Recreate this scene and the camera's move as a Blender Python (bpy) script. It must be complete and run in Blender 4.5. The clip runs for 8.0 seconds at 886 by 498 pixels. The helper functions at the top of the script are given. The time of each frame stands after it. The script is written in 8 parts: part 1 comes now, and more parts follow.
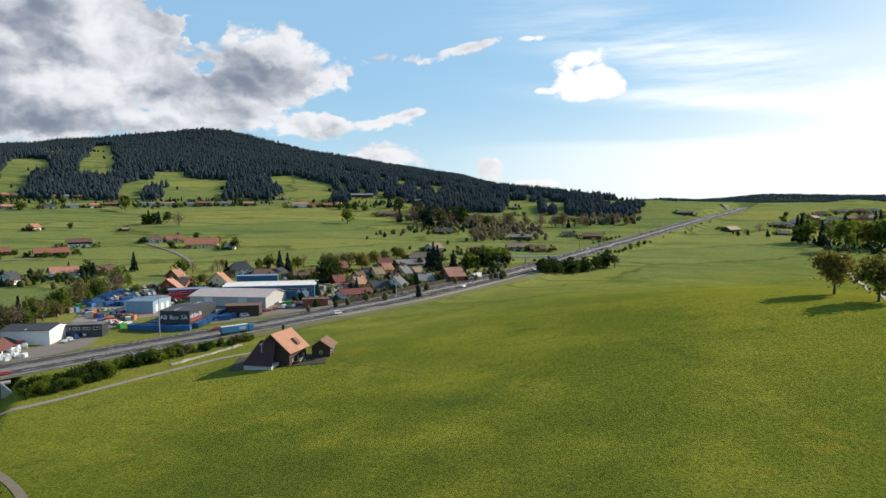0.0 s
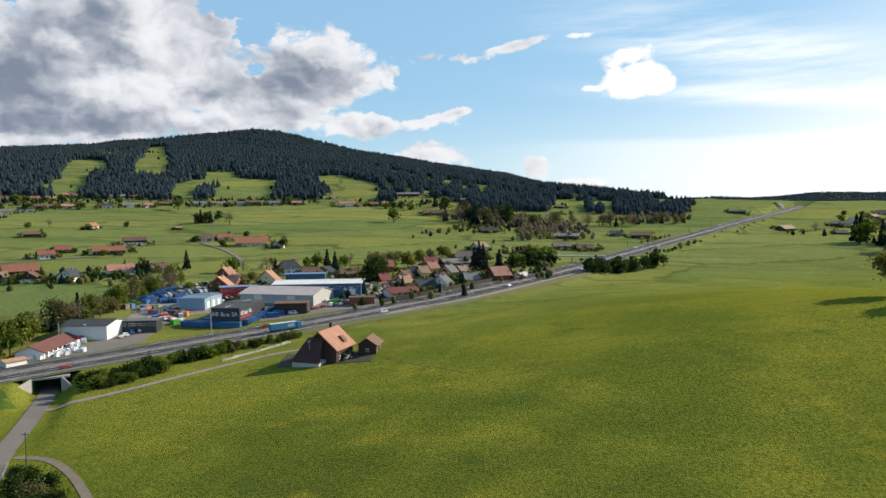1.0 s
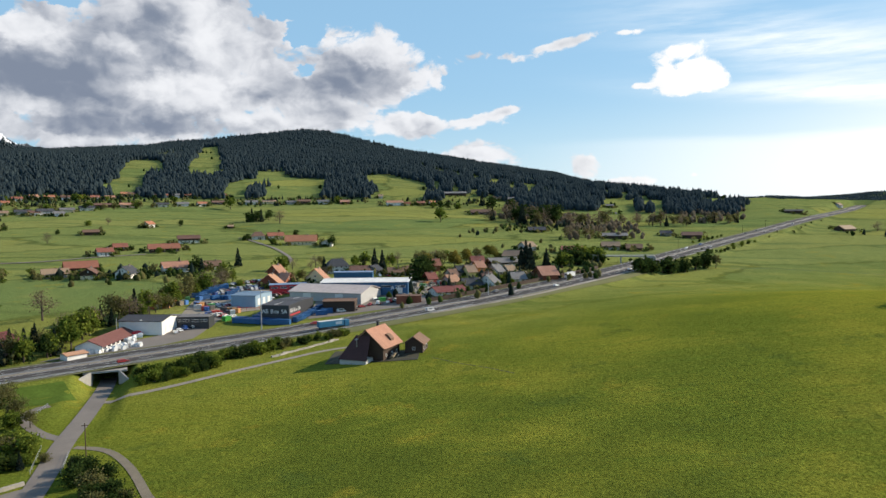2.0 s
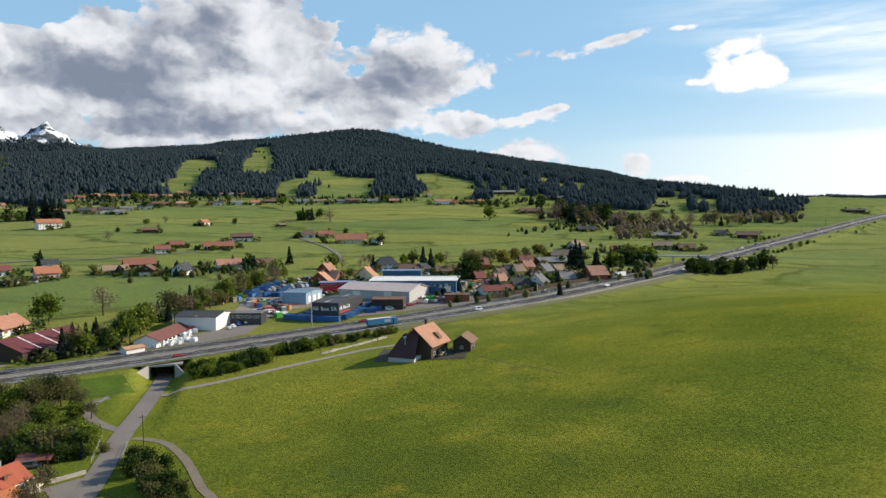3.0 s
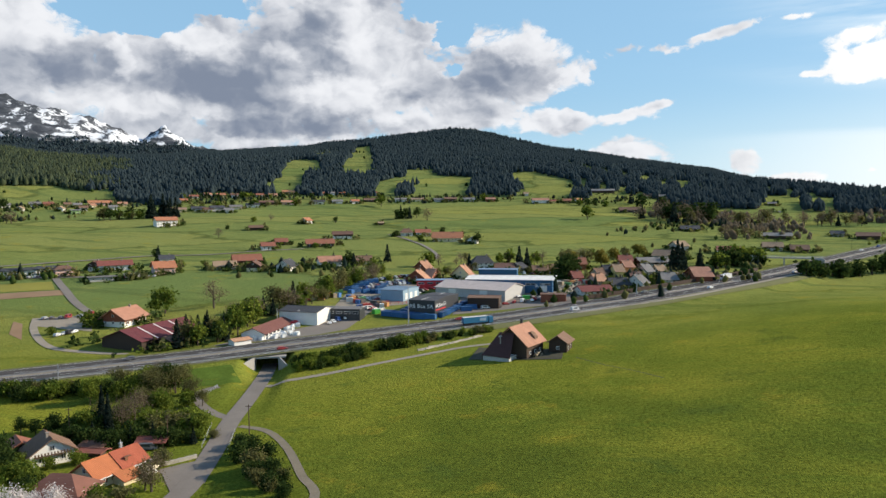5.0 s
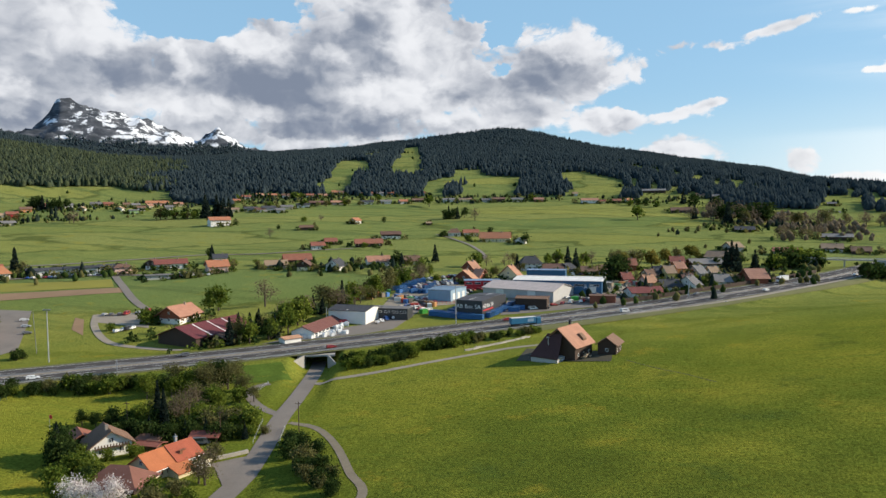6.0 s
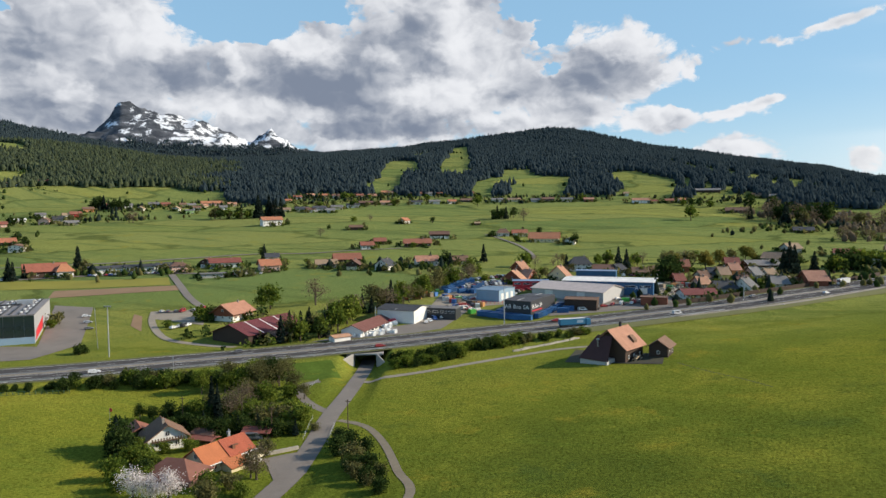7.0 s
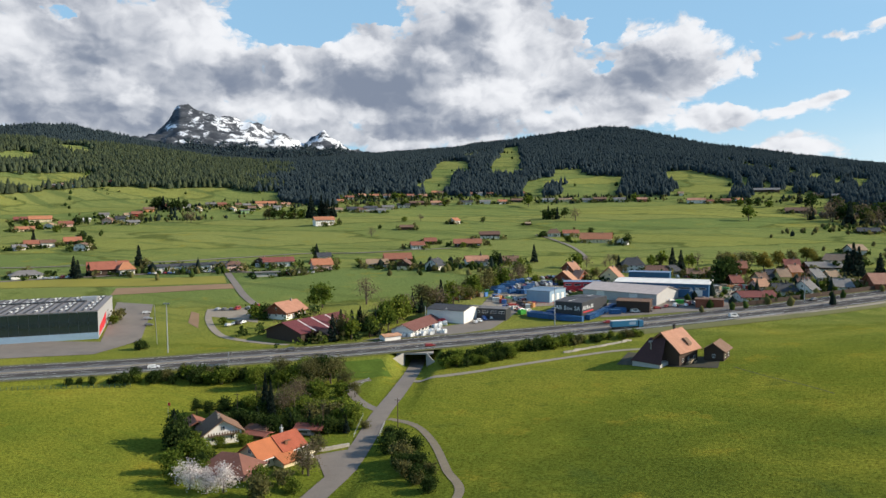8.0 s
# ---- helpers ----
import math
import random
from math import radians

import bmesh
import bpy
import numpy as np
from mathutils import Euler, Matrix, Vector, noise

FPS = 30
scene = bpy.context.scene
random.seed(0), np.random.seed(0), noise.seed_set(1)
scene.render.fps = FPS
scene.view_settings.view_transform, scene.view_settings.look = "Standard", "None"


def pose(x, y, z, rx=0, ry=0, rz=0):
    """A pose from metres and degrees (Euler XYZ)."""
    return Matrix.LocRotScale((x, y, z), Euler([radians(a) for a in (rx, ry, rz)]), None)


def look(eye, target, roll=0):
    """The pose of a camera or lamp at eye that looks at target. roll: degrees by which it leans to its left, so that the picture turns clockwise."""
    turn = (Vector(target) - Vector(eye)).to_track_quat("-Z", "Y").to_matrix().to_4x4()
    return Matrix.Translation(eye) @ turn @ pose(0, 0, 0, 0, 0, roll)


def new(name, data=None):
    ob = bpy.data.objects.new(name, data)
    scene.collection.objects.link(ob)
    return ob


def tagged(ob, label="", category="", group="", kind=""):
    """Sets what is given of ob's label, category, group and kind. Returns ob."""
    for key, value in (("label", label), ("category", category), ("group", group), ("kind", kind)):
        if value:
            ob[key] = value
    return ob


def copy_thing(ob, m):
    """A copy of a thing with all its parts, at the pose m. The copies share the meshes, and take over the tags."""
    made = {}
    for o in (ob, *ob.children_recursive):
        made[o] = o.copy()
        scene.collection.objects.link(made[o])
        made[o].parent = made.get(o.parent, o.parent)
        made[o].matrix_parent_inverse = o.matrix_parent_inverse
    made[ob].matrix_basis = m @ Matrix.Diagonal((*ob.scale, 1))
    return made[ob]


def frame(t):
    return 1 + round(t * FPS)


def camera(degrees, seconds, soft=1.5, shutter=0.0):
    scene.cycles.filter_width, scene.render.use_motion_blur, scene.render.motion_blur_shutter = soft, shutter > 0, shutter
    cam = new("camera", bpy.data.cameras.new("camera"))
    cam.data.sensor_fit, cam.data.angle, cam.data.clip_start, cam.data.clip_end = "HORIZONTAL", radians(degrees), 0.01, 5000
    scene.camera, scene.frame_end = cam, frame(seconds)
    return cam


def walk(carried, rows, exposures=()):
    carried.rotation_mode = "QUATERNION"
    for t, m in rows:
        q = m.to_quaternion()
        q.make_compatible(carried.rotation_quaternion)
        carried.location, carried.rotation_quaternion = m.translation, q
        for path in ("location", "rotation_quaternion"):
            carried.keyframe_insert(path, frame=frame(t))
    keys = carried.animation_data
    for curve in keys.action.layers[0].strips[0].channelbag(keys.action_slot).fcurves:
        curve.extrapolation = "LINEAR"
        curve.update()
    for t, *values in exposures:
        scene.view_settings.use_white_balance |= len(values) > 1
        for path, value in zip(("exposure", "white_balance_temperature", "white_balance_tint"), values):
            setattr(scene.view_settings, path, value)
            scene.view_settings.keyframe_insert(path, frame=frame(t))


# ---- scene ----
cam = camera(63.25, 8.0)
EYE = 60.0
# seconds, yaw, pitch, roll: the camera hovers and turns to its left
ROWS = [
    (0.0, 0.0, -3.28, 0.66), (0.5, 1.80, -3.31, 0.72), (1.0, 3.64, -3.32, 0.74), (1.5, 5.49, -3.32, 0.72),
    (3.0, 11.24, -3.39, 0.63), (3.5, 13.19, -3.40, 0.60), (4.0, 15.10, -3.42, 0.59), (4.5, 17.00, -3.42, 0.59),
    (6.0, 22.70, -3.35, 0.59), (6.5, 24.63, -3.33, 0.59), (7.0, 26.56, -3.31, 0.60), (7.5, 28.54, -3.28, 0.60), (8.0, 30.56, -3.26, 0.59),
]
walk(cam, [(t, pose(0, 0, EYE, 90 + pitch, roll, yaw)) for t, yaw, pitch, roll in ROWS],
     [(0.0, 0.40), (4.5, 0.40), (6.0, 0.37), (7.0, 0.34), (8.0, 0.42)])

# ---- light ----
SUN_AZ, SUN_EL = radians(60), radians(26)
world = bpy.data.worlds.new("world")
scene.world = world
world.use_nodes = True
sun = new("sun", bpy.data.lights.new("sun", "SUN"))
sun.data.energy, sun.data.angle, sun.data.color = 5.0, radians(0.5), (1.0, 0.88, 0.70)
sun.matrix_world = look((0, 0, 0), (-math.sin(SUN_AZ) * math.cos(SUN_EL), -math.cos(SUN_AZ) * math.cos(SUN_EL), -math.sin(SUN_EL)))


class Nodes:
    """Short hand for node trees."""

    def __init__(self, tree):
        self.t = tree
        tree.nodes.clear()

    def add(self, kind, values=(), **props):
        n = self.t.nodes.new(kind)
        for k, v in props.items():
            setattr(n, k, v)
        for k, v in dict(values).items():
            if isinstance(v, bpy.types.NodeSocket):
                self.t.links.new(v, n.inputs[k])
            else:
                n.inputs[k].default_value = v
        return n

    def math(self, op, a, b=0.0, c=0.0, clamp=False):
        return self.add("ShaderNodeMath", {0: a, 1: b, 2: c}, operation=op, use_clamp=clamp).outputs[0]

    def mix(self, f, a, b):
        n = self.add("ShaderNodeMix", {0: f, 6: a, 7: b}, data_type="RGBA")
        return n.outputs[2]

    def smooth(self, v, lo, hi):
        return self.add("ShaderNodeMapRange", {0: v, 1: lo, 2: hi, 3: 0.0, 4: 1.0}, interpolation_type="SMOOTHSTEP").outputs[0]

    def noise(self, vec, scale, detail=4.0, rough=0.55, dims="3D"):
        return self.add("ShaderNodeTexNoise", {"Vector": vec, "Scale": scale, "Detail": detail, "Roughness": rough}, noise_dimensions=dims).outputs[0]


def rgb(c):
    return (c[0], c[1], c[2], 1.0)


SKY = Nodes(world.node_tree)
sky_tex = SKY.add("ShaderNodeTexSky", sky_type="NISHITA", sun_disc=False, sun_elevation=SUN_EL, sun_rotation=SUN_AZ, altitude=900.0, air_density=1.25, dust_density=0.25, ozone_density=3.0)
# bearing, height, half width, half height in degrees, strength, slope
HEAPS = [
    (-55.5, 10.5, 15.5, 7.3, 1, 0), (-34.2, 9.2, 18.8, 5.5, 1, 0), (-26.6, 13.7, 8.7, 4.9, 0.9, 0), (-13.6, 10.4, 6.6, 3.0, 0.9, 0),
    (-19.2, 9.7, 5.5, 3.3, 0.9, 0), (-17.1, 7.3, 5.0, 1.9, 0.8, 0), (-10.5, 6.5, 4.7, 1.1, 0.8, 0), (-5.5, 6.7, 3.7, 0.62, 0.6, 0.12),
    (-2.7, 7.3, 2.4, 0.4, 0.5, 0.25), (-5.0, 4.0, 4.3, 1.0, 0.7, 0), (-4.9, 11.5, 2.0, 0.64, 0.5, 0.1), (-2.2, 11.5, 1.2, 0.5, 0.5, 0),
    (-71.6, 11.2, 10.7, 9.5, 1, 0), (-38.3, 23.3, 27.8, 5.3, 0.8, 0), (-21.5, 6.4, 4.5, 1.4, 0.8, 0),
]
PUFFS = [
    (11.5, 9.3, 2.8, 1.5, 0.8, 0), (10.8, 11.2, 2.0, 0.8, 0.6, 0.2), (8.1, 8.9, 1.3, 0.3, 0.4, 0), (2.1, 12.3, 2.7, 0.42, 0.5, 0.22),
    (6.9, 12.9, 0.8, 0.2, 0.3, 0), (3.5, 3.3, 1.9, 1.1, 0.6, 0), (7.3, 1.8, 1.4, 0.4, 0.4, 0), (11.8, 2.2, 0.5, 0.3, 0.3, 0),
]
GAPS = [
    (-41.7, 14.2, 3.2, 1.5, 1.3, 0), (-36.2, 15.1, 1.8, 0.8, 0.8, 0), (-17.9, 13.3, 1.2, 0.74, 0.7, 0), (-18.3, 10.6, 1.1, 0.46, 0.5, 0),
    (-6.7, 7.9, 2.5, 0.42, 0.6, 0), (-6.1, 9.8, 1.2, 0.74, 0.5, 0), (-58.1, 13.7, 1.0, 0.5, 0.6, 0), (-20.4, 15.4, 1.6, 1.2, 0.6, 0),
]
BRIGHT = [
    (-48.3, 12.7, 2.9, 1.8, 0.35, 0), (-53.3, 7.9, 1.2, 1.1, 0.4, 0), (-37.5, 12.4, 1.7, 1.1, 0.45, 0), (-35.8, 11.1, 1.3, 1.0, 0.25, 0),
    (-26.8, 8.9, 2.6, 1.3, 0.6, 0), (-25.4, 13.3, 1.5, 2.5, 0.35, 0), (-23.4, 11.2, 2.2, 2.5, 0.25, 0), (-31.1, 11.8, 1.3, 0.75, 0.3, 0),
    (-32.4, 14.8, 2.1, 1.4, 0.2, 0), (-42.7, 10.6, 0.8, 1.5, 0.3, 0), (-45.2, 7.9, 2.5, 0.9, 0.35, 0), (-41.1, 7.5, 2.0, 0.75, 0.3, 0),
    (-35.1, 7.2, 2.8, 0.55, 0.3, 0), (-34.7, 5.1, 2.1, 0.35, 0.25, 0), (-28.2, 5.2, 2.7, 0.35, 0.3, 0),
]
BRIGHT_EAST = [
    (-23.0, 7.6, 1.8, 0.95, 0.3, 0), (-10.9, 12.3, 4.7, 1.06, 0.4, 0), (-8.6, 9.3, 1.3, 1.1, 0.45, 0), (-18.8, 7.1, 3.1, 1.2, 0.35, 0),
    (-11.8, 6.5, 2.6, 1.0, 0.4, 0), (-4.7, 4.2, 2.4, 0.67, 0.4, 0), (-16.1, 12.5, 2.6, 0.6, 0.2, 0), (-59.7, 11.7, 2.4, 1.5, 0.3, 0),
    (-4.0, 7.0, 4.0, 0.8, 0.4, 0), (-54.7, 9.0, 1.7, 1.2, 0.3, 0), (-59.5, 8.3, 2.0, 0.8, 0.2, 0),
]
DARK = [
    (-45.3, 10.0, 2.2, 1.6, 0.5, 0), (-48.8, 9.9, 2.0, 1.0, 0.22, 0), (-37.1, 9.4, 3.3, 1.3, 0.5, 0), (-33.1, 10.3, 2.6, 1.25, 0.45, 0),
    (-39.6, 10.8, 1.2, 0.8, 0.3, 0), (-28.9, 12.5, 1.1, 2.1, 0.35, 0), (-29.9, 7.2, 4.8, 1.2, 0.35, 0), (-39.3, 6.1, 4.1, 0.63, 0.3, 0),
    (-32.5, 6.2, 3.9, 0.78, 0.35, 0), (-26.4, 6.4, 2.7, 0.7, 0.3, 0), (-21.0, 8.3, 1.9, 1.04, 0.35, 0), (-14.8, 11.3, 1.7, 1.04, 0.4, 0),
    (-13.1, 9.7, 2.7, 1.1, 0.45, 0), (-16.1, 9.4, 1.8, 0.77, 0.3, 0), (-12.7, 7.1, 1.7, 0.43, 0.2, 0),
]
DARK_WEST = [
    (-31.5, 13.4, 2.4, 1.9, 0.35, 0), (-26.2, 10.8, 2.0, 1.1, 0.35, 0), (-33.8, 8.0, 3.0, 1.1, 0.3, 0),
    (-55.0, 6.6, 8.0, 1.1, 0.25, 0), (-27.0, 6.0, 7.0, 0.8, 0.2, 0),
    (-18.3, 11.8, 3.1, 0.54, 0.25, 0), (-52.7, 6.1, 2.0, 0.6, 0.3, 0), (-51.9, 9.4, 1.5, 0.8, 0.2, 0),
    (-57.4, 10.3, 1.4, 1.0, 0.4, 0), (-60.8, 8.6, 1.7, 1.5, 0.3, 0), (-58.9, 6.7, 3.1, 0.62, 0.25, 0), (-53.1, 6.9, 2.3, 0.56, 0.2, 0),
]


def clouds(n, clear):
    """Heaps of cumulus over the hills, a lone cloud, streaks, and a bright veil round the sun."""
    d = n.add("ShaderNodeTexCoord").outputs["Generated"]
    sep = n.add("ShaderNodeSeparateXYZ", {0: d})
    az = n.math("MULTIPLY", n.math("ARCTAN2", sep.outputs[0], sep.outputs[1]), 57.2958)
    el = n.math("MULTIPLY", n.math("ARCSINE", sep.outputs[2]), 57.2958)

    # ragged outlines: bearings and heights pushed about by noise at two scales
    q = n.add("ShaderNodeCombineXYZ", {0: n.math("MULTIPLY", az, 0.42), 1: n.math("MULTIPLY", el, 0.6), 2: 1.3}).outputs[0]
    push = n.add("ShaderNodeSeparateXYZ", {0: n.add("ShaderNodeTexNoise", {"Vector": q, "Scale": 1.0, "Detail": 6.0, "Roughness": 0.58}).outputs[1]})
    az_r = n.math("ADD", az, n.math("MULTIPLY", n.math("SUBTRACT", push.outputs[0], 0.5), 4.2))
    el_r = n.math("ADD", el, n.math("MULTIPLY", n.math("SUBTRACT", push.outputs[1], 0.5), 2.4))

    def oval(a, e, ra, re, slope, ragged=False):
        u = n.math("SUBTRACT", az_r if ragged else az, a)
        h = el_r if ragged else el
        v = n.math("SUBTRACT", n.math("SUBTRACT", h, e), n.math("MULTIPLY", u, slope)) if slope else n.math("SUBTRACT", h, e)
        u, v = n.math("DIVIDE", u, ra), n.math("DIVIDE", v, re)
        return n.math("ADD", n.math("MULTIPLY", u, u), n.math("MULTIPLY", v, v))

    def blob(a, e, ra, re, k, slope=0):
        return n.math("MULTIPLY", n.math("POWER", 2.71828, n.math("MULTIPLY", oval(a, e, ra, re, slope), -1.0)), k)

    def total(rows):
        """Soft-rimmed ragged patches, added up."""
        out = None
        for a, e, ra, re, k, slope in rows:
            b = n.math("MULTIPLY", n.smooth(oval(a, e, ra * 1.25, re * 1.25, slope, True), 1.35, 0.15), k)
            out = b if out is None else n.math("ADD", out, b)
        return out

    def union(rows):
        """The highest of the ovals: 0 at an edge, up to its strength in the middle."""
        out = None
        for a, e, ra, re, k, slope in rows:
            b = n.math("MULTIPLY", n.math("SUBTRACT", 1.0, n.math("SQRT", oval(a, e, ra, re, slope))), k)
            out = b if out is None else n.add("ShaderNodeMath", {0: out, 1: b, 2: 0.12}, operation="SMOOTH_MAX").outputs[0]
        return out

    p = n.add("ShaderNodeCombineXYZ", {0: n.math("MULTIPLY", az, 0.19), 1: n.math("MULTIPLY", el, 0.25), 2: 3.7}).outputs[0]
    warp = n.add("ShaderNodeTexNoise", {"Vector": p, "Scale": 1.6, "Detail": 5.0}).outputs[1]
    pw = n.add("ShaderNodeVectorMath", {0: p, 1: n.add("ShaderNodeVectorMath", {0: warp, 1: (0.55, 0.55, 0.0)}, operation="MULTIPLY").outputs[0]}, operation="ADD").outputs[0]
    cover = n.math("SUBTRACT", union(HEAPS + PUFFS), total(GAPS))

    def puffs(vec, scale):
        v = n.add("ShaderNodeTexVoronoi", {"Vector": vec, "Scale": scale, "Smoothness": 0.25, "Randomness": 1.0}, feature="SMOOTH_F1", voronoi_dimensions="2D")
        return n.math("SUBTRACT", 0.45, v.outputs["Distance"])

    def billows(vec):
        k = n.math("MULTIPLY", puffs(vec, 1.3), 0.34)
        k = n.math("ADD", k, n.math("MULTIPLY", puffs(vec, 3.0), 0.17))
        k = n.math("ADD", k, n.math("MULTIPLY", puffs(vec, 7.0), 0.07))
        return n.math("ADD", k, n.math("MULTIPLY", n.math("SUBTRACT", n.noise(vec, 2.2, 4, 0.5), 0.5), 0.40))

    here = billows(pw)
    sunward = billows(n.add("ShaderNodeVectorMath", {0: pw, 1: (0.07, 0.08, 0.0)}, operation="ADD").outputs[0])
    edge = n.math("MULTIPLY", n.math("SUBTRACT", n.noise(pw, 5.0, 8, 0.65), 0.5), 0.75)
    full = n.math("ADD", n.math("ADD", cover, n.math("MULTIPLY", here, 1.5)), edge)
    mask = n.smooth(full, 0.02, 0.26)
    relief = n.math("MULTIPLY", n.math("SUBTRACT", here, sunward), 1.7)
    patches = n.math("MULTIPLY", n.math("SUBTRACT", n.noise(n.add("ShaderNodeVectorMath", {0: pw, 1: (7.3, 2.1, 0.0)}, operation="ADD").outputs[0], 1.2, 4, 0.5), 0.5), 1.05)
    thick = n.math("MULTIPLY", n.smooth(full, 0.15, 0.9), 0.36)
    shade = n.math("SUBTRACT", n.math("ADD", n.math("ADD", n.math("ADD", 0.46, n.math("MULTIPLY", n.smooth(az, -40.0, -10.0), 0.10)), patches), relief), thick)
    shade = n.math("SUBTRACT", n.math("ADD", shade, n.math("MULTIPLY", total(BRIGHT + BRIGHT_EAST), 1.0)), n.math("MULTIPLY", total(DARK + DARK_WEST), 0.62))
    shade = n.math("ADD", 0.04, n.math("MULTIPLY", n.smooth(shade, -0.38, 1.08), 0.96))
    cloud = n.mix(shade, rgb((2.0, 2.45, 3.35)), rgb((9.0, 9.15, 9.5)))
    near_sun = n.smooth(az, -4.0, 14.0)
    cloud = n.mix(near_sun, cloud, rgb((11.0, 11.0, 10.9)))
    streaks = n.noise(n.add("ShaderNodeMapping", {"Vector": p, "Rotation": (0.0, 0.0, 0.30), "Scale": (0.35, 2.2, 1.0)}).outputs[0], 1.0, 6, 0.6)
    wisp = n.smooth(streaks, 0.30, 0.70)
    veil = n.math("ADD", blob(36.0, 3.0, 20.0, 5.5, 0.9), n.math("MULTIPLY", n.math("ADD", blob(18.0, 11.3, 10.0, 2.2, 1.0, -0.22), blob(22.0, 7.5, 11.0, 0.7, 0.9, -0.10)), wisp))
    low = n.math("MULTIPLY", n.smooth(n.math("ADD", el, n.math("MULTIPLY", streaks, 1.2)), 5.9, 4.9), n.smooth(az, -4.0, 16.0))
    veil = n.math("ADD", n.math("ADD", veil, n.math("MULTIPLY", low, 0.40)), blob(36.0, 10.0, 10.0, 9.0, 0.45), clamp=True)
    haze = n.math("MULTIPLY", n.smooth(el, 9.0, -1.0), n.smooth(az, -40.0, 10.0))
    base = n.mix(0.55, clear, rgb((4.2, 7.6, 10.8)))
    base = n.mix(n.math("MULTIPLY", haze, 0.5), base, rgb((8.2, 9.8, 10.6)))
    base = n.mix(veil, base, rgb((11.0, 11.4, 11.4)))
    # the open sky deepens towards the zenith
    base = n.mix(n.math("MULTIPLY", n.smooth(el, 20.0, 55.0), 0.75), base, rgb((0.9, 1.9, 4.2)))
    return n.mix(mask, base, cloud)


bg = SKY.add("ShaderNodeBackground", {"Color": clouds(SKY, sky_tex.outputs[0]), "Strength": 0.075})
SKY.add("ShaderNodeOutputWorld", {"Surface": bg.outputs[0]})

# ---- materials ----
def material(name):
    m = bpy.data.materials.new(name)
    m.use_nodes = True
    return m, Nodes(m.node_tree)


def finish(n, colour, rough=0.8, bump=None, bump_strength=0.3, bump_dist=0.1, metal=0.0, spec=0.5):
    p = n.add("ShaderNodeBsdfPrincipled", {"Base Color": colour, "Roughness": rough, "Metallic": metal, "Specular IOR Level": spec})
    if bump is not None:
        b = n.add("ShaderNodeBump", {"Height": bump, "Strength": bump_strength, "Distance": bump_dist})
        n.t.links.new(b.outputs[0], p.inputs["Normal"])
    n.add("ShaderNodeOutputMaterial", {"Surface": p.outputs[0]})
    return p


def weathered(name, colour, rough=0.8, scale=1.5, amount=0.25, grain=20.0, metal=0.0, spec=0.4, per_object=0.0, bump=0.2):
    """A plain surface with stains, grain and a little difference from thing to thing."""
    m, n = material(name)
    pos = n.add("ShaderNodeTexCoord").outputs["Object"]
    a = n.noise(pos, scale, 5, 0.6)
    b = n.noise(pos, grain, 3, 0.6)
    k = n.math("ADD", n.math("MULTIPLY", n.math("SUBTRACT", a, 0.5), amount * 2), n.math("MULTIPLY", n.math("SUBTRACT", b, 0.5), amount))
    if per_object:
        rnd = n.add("ShaderNodeObjectInfo").outputs["Random"]
        k = n.math("ADD", k, n.math("MULTIPLY", n.math("SUBTRACT", rnd, 0.5), per_object))
    hsv = n.add("ShaderNodeHueSaturation", {"Value": n.math("ADD", 1.0, k), "Color": rgb(colour)})
    finish(n, hsv.outputs[0], rough, b, bump, 0.03, metal, spec)
    return m


